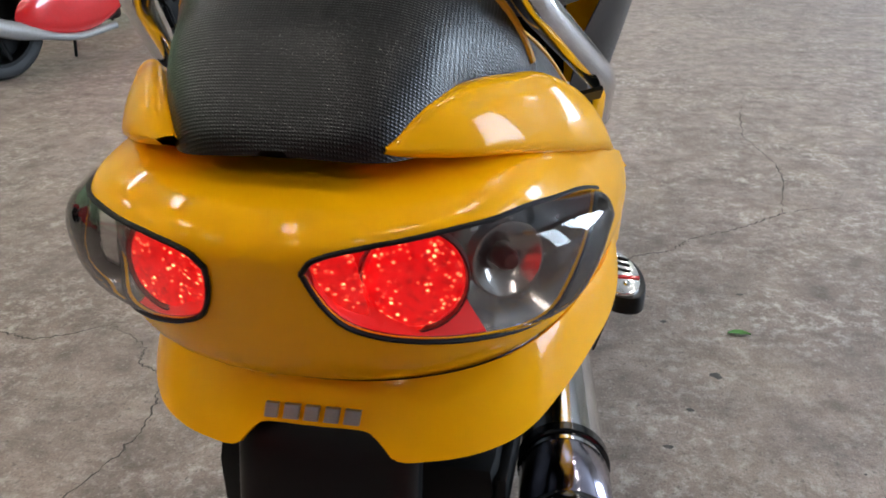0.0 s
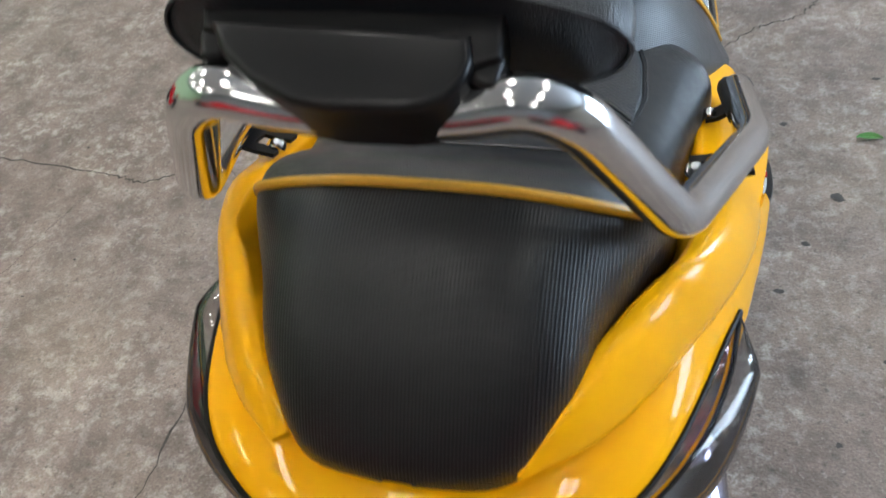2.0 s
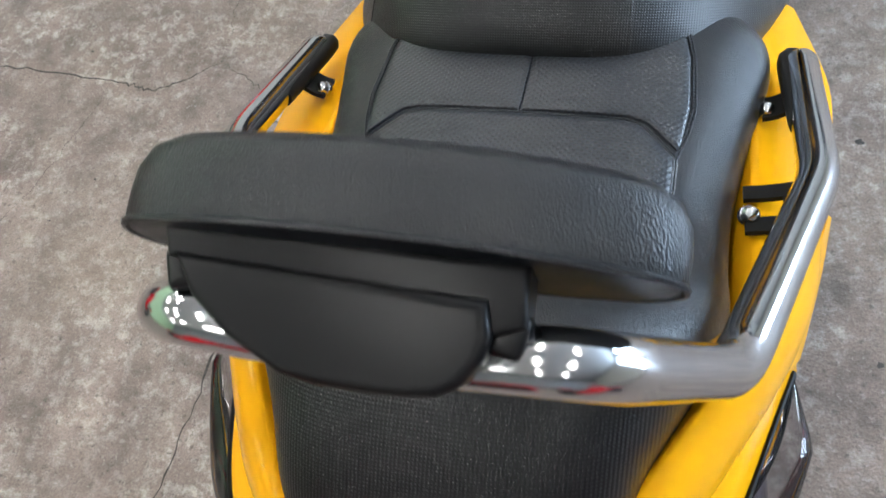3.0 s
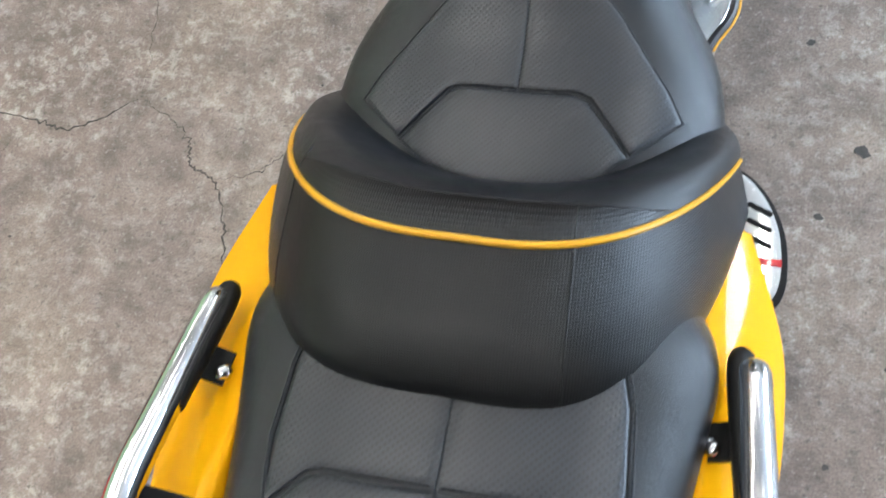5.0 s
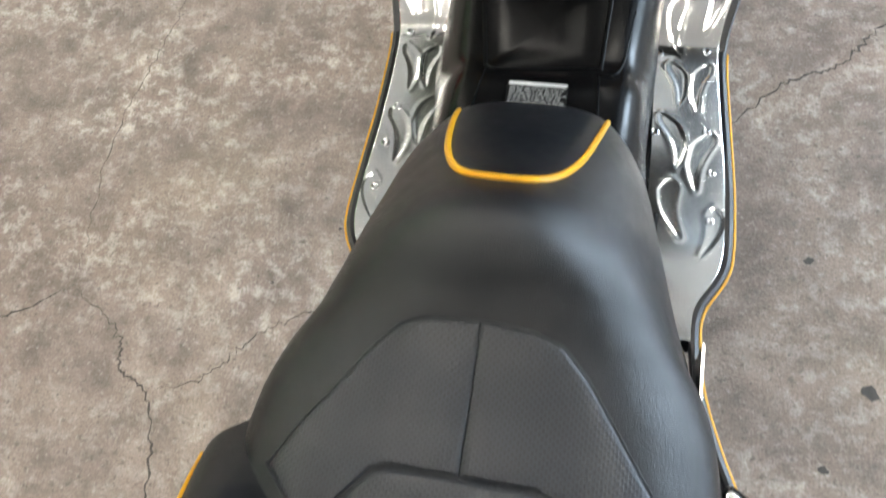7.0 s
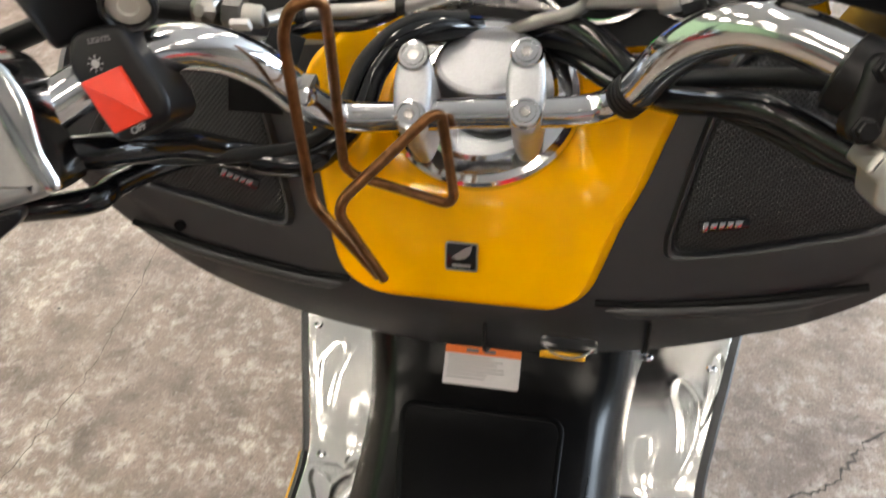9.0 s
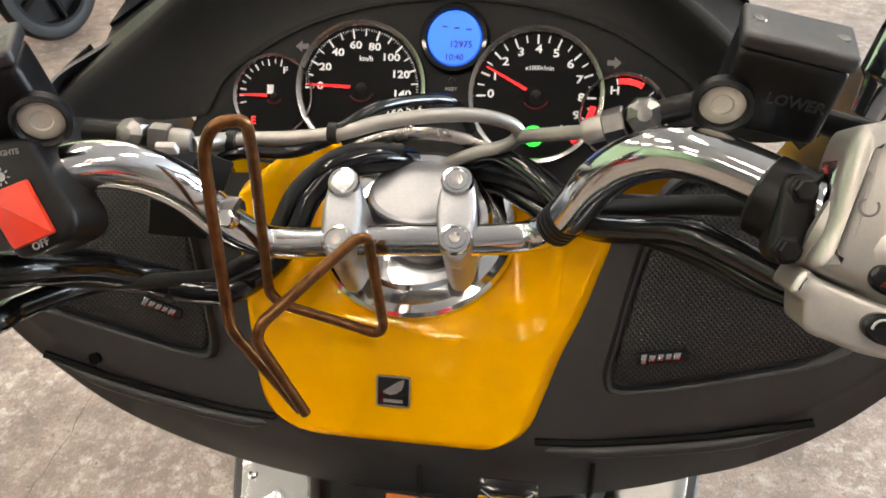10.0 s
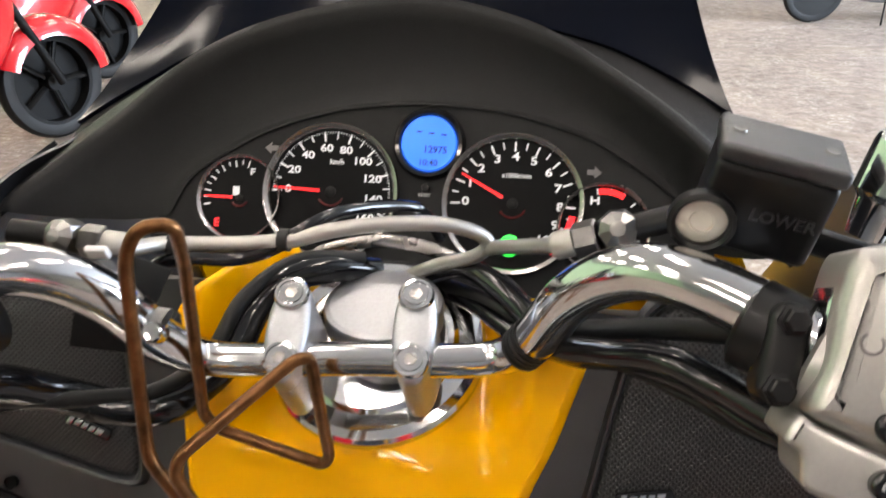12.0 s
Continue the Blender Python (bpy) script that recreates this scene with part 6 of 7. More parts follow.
def build_throttle_housing(bar):
    """Two silver half shells with their buttons and printed signs."""
    m = facing((0.235, 1.574, 1.055), (-0.10, -0.88, 0.46))
    upper = [(-0.018, 0.0625), (-0.0255, 0.059), (-0.0294, 0.0411), (-0.0315, 0.0194), (-0.0355, 0.0045), (-0.0286, -0.0012), (-0.0009, -0.009), (0.0266, -0.0165), (0.036, 0.0044), (0.030, 0.034), (0.0187, 0.0584), (-0.0023, 0.067)]
    lower = [(-0.037, 0.001), (-0.0415, -0.0080), (-0.0362, -0.0122), (-0.034, -0.0232), (-0.0239, -0.0269), (-0.0129, -0.0300), (0.0014, -0.0312), (0.0282, -0.0326), (0.0379, -0.0181), (-0.0009, -0.0104), (-0.0286, -0.0026)]
    o = [(p.x, p.y) for p in spline([(x, y, 0) for x, y in upper], 60, True)]
    part("switch_housing", slab(o, 0.046, m @ pose(0, 0, -0.046), 0.010, 5), SILVER, bar, "silver plastic switch housing", 40)
    o = [(p.x, p.y) for p in spline([(x, y, 0) for x, y in lower], 80, True)]
    part("switch_housing", slab(o, 0.042, m @ pose(0, 0, -0.045), 0.003, 3), SILVER, bar, "silver plastic lower switch housing", 40)
    part("housing_flange", slab([(x * 1.0 - 0.003, y) for x, y in ((-0.0225, 0.056), (-0.0275, 0.041), (-0.0295, 0.020), (-0.0325, 0.006), (-0.026, 0.004), (-0.022, 0.02), (-0.020, 0.04))], 0.03, m @ pose(0, 0, -0.042), 0.004, 3), CHROME, bar, "bright edge of the switch housing", 40)
    for x, y, w, h, a in ((-0.006, 0.001, 0.026, 0.0125, -14), (-0.004, -0.0185, 0.030, 0.013, -8)):
        o = [(0.5 * w * math.cos(t) * (0.86 + 0.14 * math.cos(t)), 0.5 * h * math.sin(t)) for t in (radians(12 * k) for k in range(30))]
        part("switch_button", slab(o, 0.006, m @ pose(x, y, -0.004, 0, 0, a), 0.002, 3), GLOSSY, bar, "black switch button")
    tri = [(-0.0045, -0.0030), (0.0045, -0.0030), (0.0, 0.0042)]
    part("hazard_sign", slab(tri, 0.0003, m @ pose(-0.006, 0.001, 0.0021, 0, 0, -10)), DARKRED, bar, angle=0)
    ring = [m @ Vector((-0.007 + 0.0042 * math.cos(radians(t)), -0.0185 + 0.0042 * math.sin(radians(t)), 0.0023)) for t in range(-60, 200, 20)]
    part("start_sign", tube(ring, 0.0006, seg=6, smooth=False), LIGHT_INK, bar)
    ring = [m @ Vector((-0.0185 + 0.0035 * math.cos(radians(t)), 0.0290 + 0.0035 * math.sin(radians(t)), 0.0002)) for t in range(-240, 60, 20)]
    part("run_sign", tube(ring, 0.0005, seg=6, smooth=False), INK, bar)
    part("stop_switch", slab(rounded(0.020, 0.015, 0.003), 0.007, m @ pose(0.001, 0.0221, -0.002, 0, 0, -8), 0.002), RED_BUTTON, bar, "red engine stop switch")

STAND_BAR = [(-0.054, 1.682, 0.986), (-0.079, 1.677, 0.99), (-0.093, 1.664, 1.008), (-0.104, 1.646, 1.04), (-0.121, 1.632, 1.059), (-0.144, 1.619, 1.065), (-0.178, 1.6, 1.056), (-0.213, 1.554, 1.045), (-0.267, 1.492, 1.03)]


TURN = Vector((math.cos(radians(8.5)), math.sin(radians(8.5)), 0))


def other(p):
    """The place on the bar's other half: it is turned a little towards the stand side."""
    p = Vector(p)
    return p - 2 * (p - Vector((0.003, 1.692, 0))).dot(TURN) * TURN


def other_way(v):
    v = Vector(v)
    return v - 2 * v.dot(TURN) * TURN


def build_stand_side_housing(bar):
    """Silver housing with the lamp, indicator and horn switches."""
    m = facing((-0.196, 1.525, 1.050), (0.353, -0.812, 0.46))

    def piece(name, outline, depth, low, mat, label, bevel=0.002, n=40):
        o = [(p.x, p.y) for p in spline([(x, y, 0) for x, y in outline], n, True)]
        part(name, slab(o, depth, m @ pose(0, 0, low), bevel, 3), mat, bar, label, 40)
    piece("switch_housing", [(-0.044, 0.012), (-0.036, 0.045), (-0.012, 0.060), (0.010, 0.058), (0.017, 0.044), (0.019, 0.022), (0.024, -0.003), (0.026, -0.013), (0.014, -0.016), (-0.010, -0.0165), (-0.040, -0.0035)], 0.046, -0.048, SILVER, "silver plastic switch housing", 0.007, 60)
    piece("housing_flange", [(0.011, 0.056), (0.024, 0.050), (0.0305, 0.030), (0.0305, 0.006), (0.0335, -0.011), (0.026, -0.012), (0.021, 0.0), (0.0165, 0.020), (0.013, 0.040)], 0.044, -0.044, CHROME, "bright edge of the switch housing", 0.004, 48)
    piece("switch_panel", [(-0.026, 0.031), (-0.0125, 0.028), (-0.0105, 0.020), (-0.0115, 0.010), (-0.020, 0.0065), (-0.0335, 0.007), (-0.034, 0.020)], 0.006, -0.003, SATIN, "black dipper switch")
    part("switch_button", turned([(0.0, 0.007), (0.003, 0.0065), (0.0055, 0.0045), (0.0066, 0.001), (0.0066, -0.004)], m @ Vector((0.0028, 0.0122, 0)), m.to_3x3() @ Vector((0, 0, 1)), 24), GLOSSY, bar, "round dark indicator button")
    piece("switch_button", [(-0.017, -0.001), (0.001, -0.0005), (0.003, -0.008), (-0.001, -0.0165), (-0.011, -0.0175), (-0.0155, -0.008)], 0.007, -0.004, GLOSSY, "black switch button")
    piece("horn_button", [(-0.018, -0.0255), (-0.004, -0.020), (0.012, -0.0165), (0.013, -0.0215), (0.003, -0.028), (-0.008, -0.033), (-0.016, -0.030)], 0.009, -0.006, SATIN, "black horn button")
    piece("housing_tab", [(-0.0300, -0.004), (-0.0225, -0.0045), (-0.0155, -0.0165), (-0.0225, -0.018)], 0.010, -0.011, SILVER, "silver plastic tab")
    for x, y, w in ((-0.0065, 0.0310, 0.006), (-0.0045, 0.0223, 0.002)):
        part("housing_print", block((w, 0.0016, 0.0004), m @ pose(x, y, -0.0018, 0, 0, 20), 0), INK, bar, angle=0)
    part("horn_sign", turned([(0.0008, 0.0), (0.0032, 0.0003), (0.0036, 0.0)], m @ Vector((-0.003, -0.0245, 0.003)), m.to_3x3() @ Vector((0, 0, 1)), 14), LIGHT_INK, bar)


def build_handlebar():
    pts = STAND_BAR[::-1] + BAR
    bar = part("handlebar", tube(pts, lambda u: 0.0098 + 0.0029 * min(1, max(0, abs(u - 0.5) * 2 - 0.2) / 0.16), n=150, seg=20), CHROME, SCOOTER, "chrome handlebar with raised ends", 60)
    # stem disc, cap and clamps
    ax = Vector((0, -0.12, 0.99)).normalized()
    part("stem_disc", turned([(0.0, 0.004), (0.050, 0.004), (0.053, 0.001), (0.063, 0.0), (0.068, -0.002), (0.0702, -0.0045), (0.0705, -0.007), (0.0700, -0.012), (0.05, -0.014)], (0.001, 1.756, 0.958), (0, -0.435, 0.90), 64), CHROME, SCOOTER, "round chrome steering stem cover", 12)
    part("stem_cap", turned([(0.0, 0.0012), (0.034, 0.001), (0.0372, 0.0), (0.038, -0.002), (0.038, -0.014)], (0.006, 1.757, 0.986), ax, 56), ALLOY, SCOOTER, "satin alloy stem cap", 12)
    part("stem", turned([(0.029, 0.0), (0.029, 0.040)], (0.006, 1.757, 0.945), ax, 36), GUNMETAL, SCOOTER)
    for sg in (1, -1):
        m = facing((0.003 + sg * 0.0345, 1.6965 + sg * 0.0045, 1.001), (0.02, -0.55, 0.835), (-0.075, 0.835, 0.55))
        o = [(0.0125 * math.cos(a) * (1 - 0.16 * math.sin(a) ** 2), 0.032 * math.sin(a)) for a in (radians(9 * k) for k in range(40))]
        o = [(math.copysign(abs(x / 0.0125) ** 0.72, x) * 0.0122, y) for x, y in o]
        part("bar_clamp", slab(o, 0.016, m @ pose(0, 0, -0.010), 0.005, 3), ALLOY, bar, "satin alloy bar clamp", 45)
        part("bar_riser", joined(slab([(x * 0.96, y * 0.97) for x, y in o], 0.036, m @ pose(0, -0.001, -0.047), 0.002)), ALLOY, bar, "satin alloy bar riser", 45)
        for k in (1, -1):
            part("clamp_bolt", turned([(0.0, 0.0034), (0.0066, 0.0034), (0.0068, 0.0026), (0.0074, 0.0026), (0.0076, 0.0036), (0.0092, 0.0034), (0.0100, 0.002), (0.0102, 0.0)], m @ Vector((0, k * 0.0195, 0.0055)), m.to_3x3() @ Vector((0, 0, 1)), 24), CHROME, bar, "chrome socket bolt")
            part("bolt_socket", turned([(0.0, -0.0002), (0.0036, 0.0), (0.0042, -0.001)], m @ Vector((0, k * 0.0195, 0.0093)), m.to_3x3() @ Vector((0, 0, 1)), 6), BEZEL, bar)
    part("bar_sleeve", joined(*[tube([(x, y, z), (x + 0.0012, y - 0.001, z + 0.0018)], 0.0128, seg=18, smooth=False) for x, y, z in ((0.0965, 1.698, 0.998), (0.0983, 1.6965, 1.001), (0.1001, 1.695, 1.004), (0.1019, 1.6935, 1.007))]), RUBBER, bar, "black rubber band on the bar")
    for sg in (1, -1):
        def P(*p):
            return Vector(p) if sg > 0 else other(p)

        def W(*v):
            return Vector(v) if sg > 0 else other_way(v)
        d = W(0.83, -0.53, -0.19).normalized()
        a, b = ((0.262, 1.583, 1.052), (0.36, 1.52, 1.03)) if sg > 0 else (STAND_BAR[-1], Vector(STAND_BAR[-1]) * 1.8 - Vector(STAND_BAR[-2]) * 0.8)
        part("grip", tube([a, b], 0.0175, seg=20, smooth=False), RUBBER, bar, "black rubber grip")
        # brake master cylinder: clamp, body, lid, sight glass
        m = facing(P(0.190, 1.658, 1.096), W(-0.14, -0.98, -0.12)) @ pose(0, 0, 0, 0, 0, -sg * 11)
        part("brake_reservoir", block((0.049, 0.040, 0.034), m @ pose(0.003 * sg, 0.004, -0.014), 0.005, 3), SATIN, bar, "black brake fluid reservoir")
        part("reservoir_lid", block((0.051, 0.008, 0.036), m @ pose(0.003 * sg, 0.027, -0.014), 0.003, 3), PLASTIC, bar, "grey-black reservoir lid")
        up = m.to_3x3() @ Vector((0, 1, 0))
        for k in (1, -1):
            part("lid_screw", turned([(0.0, 0.0002), (0.0015, 0.0004), (0.0028, 0.0008), (0.0033, 0.0)], m @ Vector((0.003 * sg + k * 0.0185, 0.031, -0.014)), up, 14), GUNMETAL, bar)
        f = m.to_3x3() @ Vector((0, 0, 1))
        part("sight_rim", turned([(0.0105, 0.0), (0.0105, 0.005), (0.0120, 0.0065), (0.0138, 0.005), (0.0140, 0.0)], m @ Vector((-sg * 0.019, -0.004, 0.003)), f, 32), SATIN, bar)
        part("sight_glass", turned([(0.0, 0.0022), (0.0045, 0.0022), (0.0052, 0.0032), (0.008, 0.003), (0.0106, 0.002)], m @ Vector((-sg * 0.019, -0.004, 0.003)), f, 32), CREAM, bar, "round pale sight glass")
        if sg > 0:
            words("LOWER", 0.0075, m @ pose(0.011, 0.004, 0.0030, 0, 0, 2), PLASTIC, bar, "cast_word", 0.0008)
        c = P(0.196, 1.622, 1.063)
        if sg > 0:
            part("cylinder_clamp", turned([(0.016, -0.011), (0.0188, -0.009), (0.0188, 0.009), (0.016, 0.011)], c, d, 24), SATIN, bar, "black clamp on the bar")
        if sg > 0:
            cm = facing((0.1955, 1.600, 1.066), W(0.05, -0.88, 0.46)) @ pose(0, 0, 0, 0, 0, -11)
            part("clamp_ear", slab(rounded(0.015, 0.039, 0.0072, 6), 0.014, cm @ pose(0, 0.001, -0.013), 0.0045, 3), SATIN, bar, "black clamp cap")
            for k in (1, -1):
                part("clamp_bolt", turned([(0.0, 0.005), (0.0040, 0.005), (0.0048, 0.0042), (0.0048, 0.001), (0.0062, 0.0005), (0.0062, -0.003)], cm @ Vector((0, 0.001 + k * 0.0128, 0.001)), cm.to_3x3() @ Vector((0, 0, 1)), 6), SATIN, bar, "black hexagon bolt")
        # silver switch housing
        a, b = P(0.212, 1.6134, 1.059), P(0.270, 1.577, 1.048)
        if sg > 0:
            part("switch_housing", tube([a - d * 0.002, a, a.lerp(b, 0.25), a.lerp(b, 0.8), b, b + d * 0.002], lambda u: 0.019 + 0.006 * math.sin(math.pi * min(1, u * 1.1)), seg=28, smooth=False), SILVER, bar, "silver plastic switch housing", 50)
        # lever and mirror stalk
        part("brake_lever", tube([P(0.225, 1.69, 1.075), P(0.27, 1.675, 1.065), P(0.32, 1.63, 1.05), P(0.40, 1.57, 1.03)], (0.006, 0.009), seg=12), SATIN, bar, "black brake lever")
        part("mirror_stalk", tube([P(0.255, 1.67, 1.085), P(0.258, 1.672, 1.13), P(0.30, 1.70, 1.22), P(0.36, 1.70, 1.27)], 0.005, seg=10), SATIN, bar, "black mirror stalk")
    build_throttle_housing(bar)
    build_stand_side_housing(bar)
    part("mirror_socket", turned([(0.0, 0.018), (0.010, 0.017), (0.0130, 0.014), (0.0135, 0.011), (0.0135, -0.01), (0.010, -0.014), (0.008, -0.03)], PERCH, (0.25, 0.1, 0.95), 24), CHROME, bar, "chrome mirror socket")
    # brake hose fittings: ferrule, hexagon nut and faceted bolt
    for q, u in (((0.1405, 1.700, 1.069), Vector((-0.9, 0.1, -0.35))), ((-0.154, 1.690, 1.050), Vector((0.98, 0.1, -0.12)))):
        e, u = Vector(q), u.normalized()
        part("banjo_bolt", turned([(0.0, 0.010), (0.004, 0.0095), (0.0095, 0.006), (0.0112, 0.0), (0.0105, -0.008), (0.006, -0.010)], e, (-0.1, -0.85, 0.5), 9), GUNMETAL, bar, "faceted steel banjo bolt", 20)
        part("hose_fitting", turned([(0.0085, 0.010), (0.0092, 0.011), (0.0092, 0.021), (0.0085, 0.022)], e, u, 6), GUNMETAL, bar, "grey hexagon hose nut", 20)
        part("hose_ferrule", turned([(0.0065, 0.021), (0.0072, 0.023), (0.0072, 0.032), (0.0058, 0.034)], e, u, 16), BRAID, bar)
        part("banjo_arm", tube([e - u * 0.004, e - u * 0.030], (0.007, 0.005), seg=10, smooth=False), SATIN, bar)
    part("hose_tag", block((0.012, 0.004, 0.008), pose(-0.131, 1.683, 1.046, 30, 0, 4), 0.001), PAPER, bar, "small white tag on the brake hose")
    # black switch box with red rocker
    m = facing((-0.151, 1.585, 1.057), (0.10, -0.87, 0.48))
    box = [(-0.0235, 0.015), (-0.0215, 0.029), (-0.012, 0.0345), (0.003, 0.035), (0.0085, 0.028), (0.0165, 0.014), (0.0245, 0.0), (0.0235, -0.010), (0.012, -0.0165), (-0.0005, -0.021), (-0.007, -0.0165), (-0.016, 0.0)]
    part("switch_box", slab([(p.x, p.y) for p in spline([(x, y, 0) for x, y in box], 60, True)], 0.032, m @ pose(0, 0, -0.027), 0.004, 3), SATIN, bar, "black switch box")
    quad = [(-0.0175, 0.0082), (0.0030, 0.0172), (0.0165, -0.0085), (-0.0032, -0.0168)]
    rock = bent([(x, y, 0) for x, y in quad + quad[:2]], 0.0012, 3)[4:-1]
    part("rocker", slab([(p.x, p.y) for p in rock], 0.006, m @ pose(0, 0, 0.002), 0.001), RED_BUTTON, bar, "red rocker switch")
    words("OFF", 0.0050, m @ pose(0.0085, -0.0142, 0.0052, 0, 0, 24), LIGHT_INK, bar, "switch_print")
    words("LIGHTS", 0.0036, m @ pose(-0.006, 0.0285, 0.0052, 0, 0, 8), INK, bar, "switch_print")
    lampm = m @ pose(-0.0094, 0.0173, 0.0052)
    part("light_symbol", turned([(0.0013, 0.0), (0.0018, 0.0002), (0.0022, 0.0)], lampm @ Vector((0, 0, 0)), m.to_3x3() @ Vector((0, 0, 1)), 16), LIGHT_INK, bar)
    for k in range(8):
        part("light_ray", block((0.0015, 0.0005, 0.0003), lampm @ pose(0, 0, 0, 0, 0, 45 * k) @ pose(0.0035, 0, 0), 0), LIGHT_INK, bar, angle=0)
    # cables and hoses
    def cable(name, pts, r, mat, label):
        part(name, tube(pts, r, n=16 * len(pts), seg=12), mat, bar, label, 60)
    cable("wiring_loom", [(-0.30, 1.52, 1.05), (-0.24, 1.55, 1.035), (-0.188, 1.58, 1.024), (-0.172, 1.60, 1.014), (-0.162, 1.63, 0.995), (-0.149, 1.655, 0.971), (-0.123, 1.665, 0.958), (-0.101, 1.675, 0.955), (-0.087, 1.70, 0.958), (-0.078, 1.72, 0.969), (-0.072, 1.74, 0.984), (-0.057, 1.755, 0.998), (-0.033, 1.775, 0.998), (-0.01, 1.80, 0.985)], 0.0100, GLOSSY, "black sheathed wiring loom")
    cable("wiring_loom", [(-0.25, 1.55, 1.0), (-0.190, 1.57, 0.998), (-0.186, 1.59, 0.993), (-0.177, 1.62, 0.985), (-0.164, 1.645, 0.976), (-0.148, 1.66, 0.962), (-0.125, 1.672, 0.950), (-0.10, 1.69, 0.948), (-0.086, 1.715, 0.955)], 0.0075, GLOSSY, "black cable")
    cable("wiring_loom", [(-0.25, 1.56, 1.03), (-0.19, 1.595, 1.012), (-0.165, 1.63, 0.985), (-0.13, 1.66, 0.968), (-0.105, 1.675, 0.966), (-0.088, 1.705, 0.972), (-0.076, 1.735, 0.995), (-0.05, 1.765, 1.008), (-0.015, 1.79, 1.0)], 0.0048, RUBBER, "black cable")
    cable("throttle_cable", [(-0.01, 1.82, 0.96), (0.026, 1.80, 0.986), (0.052, 1.79, 0.998), (0.076, 1.76, 1.003), (0.095, 1.73, 1.003), (0.112, 1.70, 1.001), (0.139, 1.68, 1.011), (0.165, 1.66, 1.022), (0.186, 1.645, 1.021), (0.212, 1.618, 1.022), (0.25, 1.59, 1.03)], 0.0078, GLOSSY, "black throttle cable")
    cable("throttle_cable", [(0.0, 1.83, 0.95), (0.05, 1.79, 0.975), (0.09, 1.735, 0.985), (0.123, 1.705, 0.992), (0.149, 1.685, 1.004), (0.180, 1.665, 1.006), (0.205, 1.64, 1.004), (0.24, 1.605, 1.012)], 0.0060, GLOSSY, "black throttle cable")
    cable("throttle_cable", [(0.11, 1.72, 0.985), (0.15, 1.70, 0.990), (0.18, 1.675, 0.992), (0.205, 1.65, 0.993), (0.24, 1.61, 1.01)], 0.0026, RUBBER, "thin black cable")
    cable("wiring_loom", [(0.0, 1.825, 0.975), (0.04, 1.80, 0.978), (0.07, 1.77, 0.985), (0.10, 1.735, 0.992), (0.13, 1.71, 1.006), (0.155, 1.695, 1.018), (0.18, 1.67, 1.034), (0.20, 1.645, 1.048)], 0.0055, RUBBER, "black cable")
    cable("wiring_loom", [(-0.13, 1.705, 1.02), (-0.102, 1.71, 1.031), (-0.072, 1.72, 1.0285), (-0.051, 1.725, 1.034), (-0.036, 1.730, 1.043), (-0.019, 1.75, 1.048), (0.002, 1.78, 1.042), (0.022, 1.805, 1.030), (0.03, 1.83, 1.0)], 0.0042, GLOSSY, "black cable tied to the brake hose")
    cable("brake_hose", [(-0.121, 1.695, 1.043), (-0.110, 1.712, 1.039), (-0.094, 1.72, 1.0365), (-0.066, 1.725, 1.0365), (-0.038, 1.727, 1.040), (-0.016, 1.735, 1.044), (0.011, 1.748, 1.044), (0.042, 1.762, 1.040), (0.063, 1.772, 1.031), (0.069, 1.775, 1.022), (0.060, 1.778, 1.012), (0.036, 1.785, 1.001), (0.005, 1.80, 0.980)], 0.0046, BRAID, "braided steel brake hose")
    cable("brake_hose", [(0.067, 1.780, 1.017), (0.078, 1.765, 1.026), (0.0898, 1.75, 1.034), (0.1097, 1.725, 1.0475), (0.119, 1.703, 1.0575)], 0.0046, BRAID, "braided steel brake hose")
    for x, y, z in ((-0.043, 1.727, 1.0395), (-0.105, 1.715, 1.037)):
        part("cable_tie", tube([(x - 0.003, y, z), (x + 0.003, y, z)], 0.0068, seg=10, smooth=False), RUBBER, bar)
    for q in ((-0.149, 1.655, 0.971), (-0.136, 1.660, 0.963)):
        q = Vector(q)
        part("cable_tie", tube([q - Vector((0.002, 0, 0.001)), q + Vector((0.002, 0, -0.001))], 0.0092, seg=12, smooth=False), RUBBER, bar)


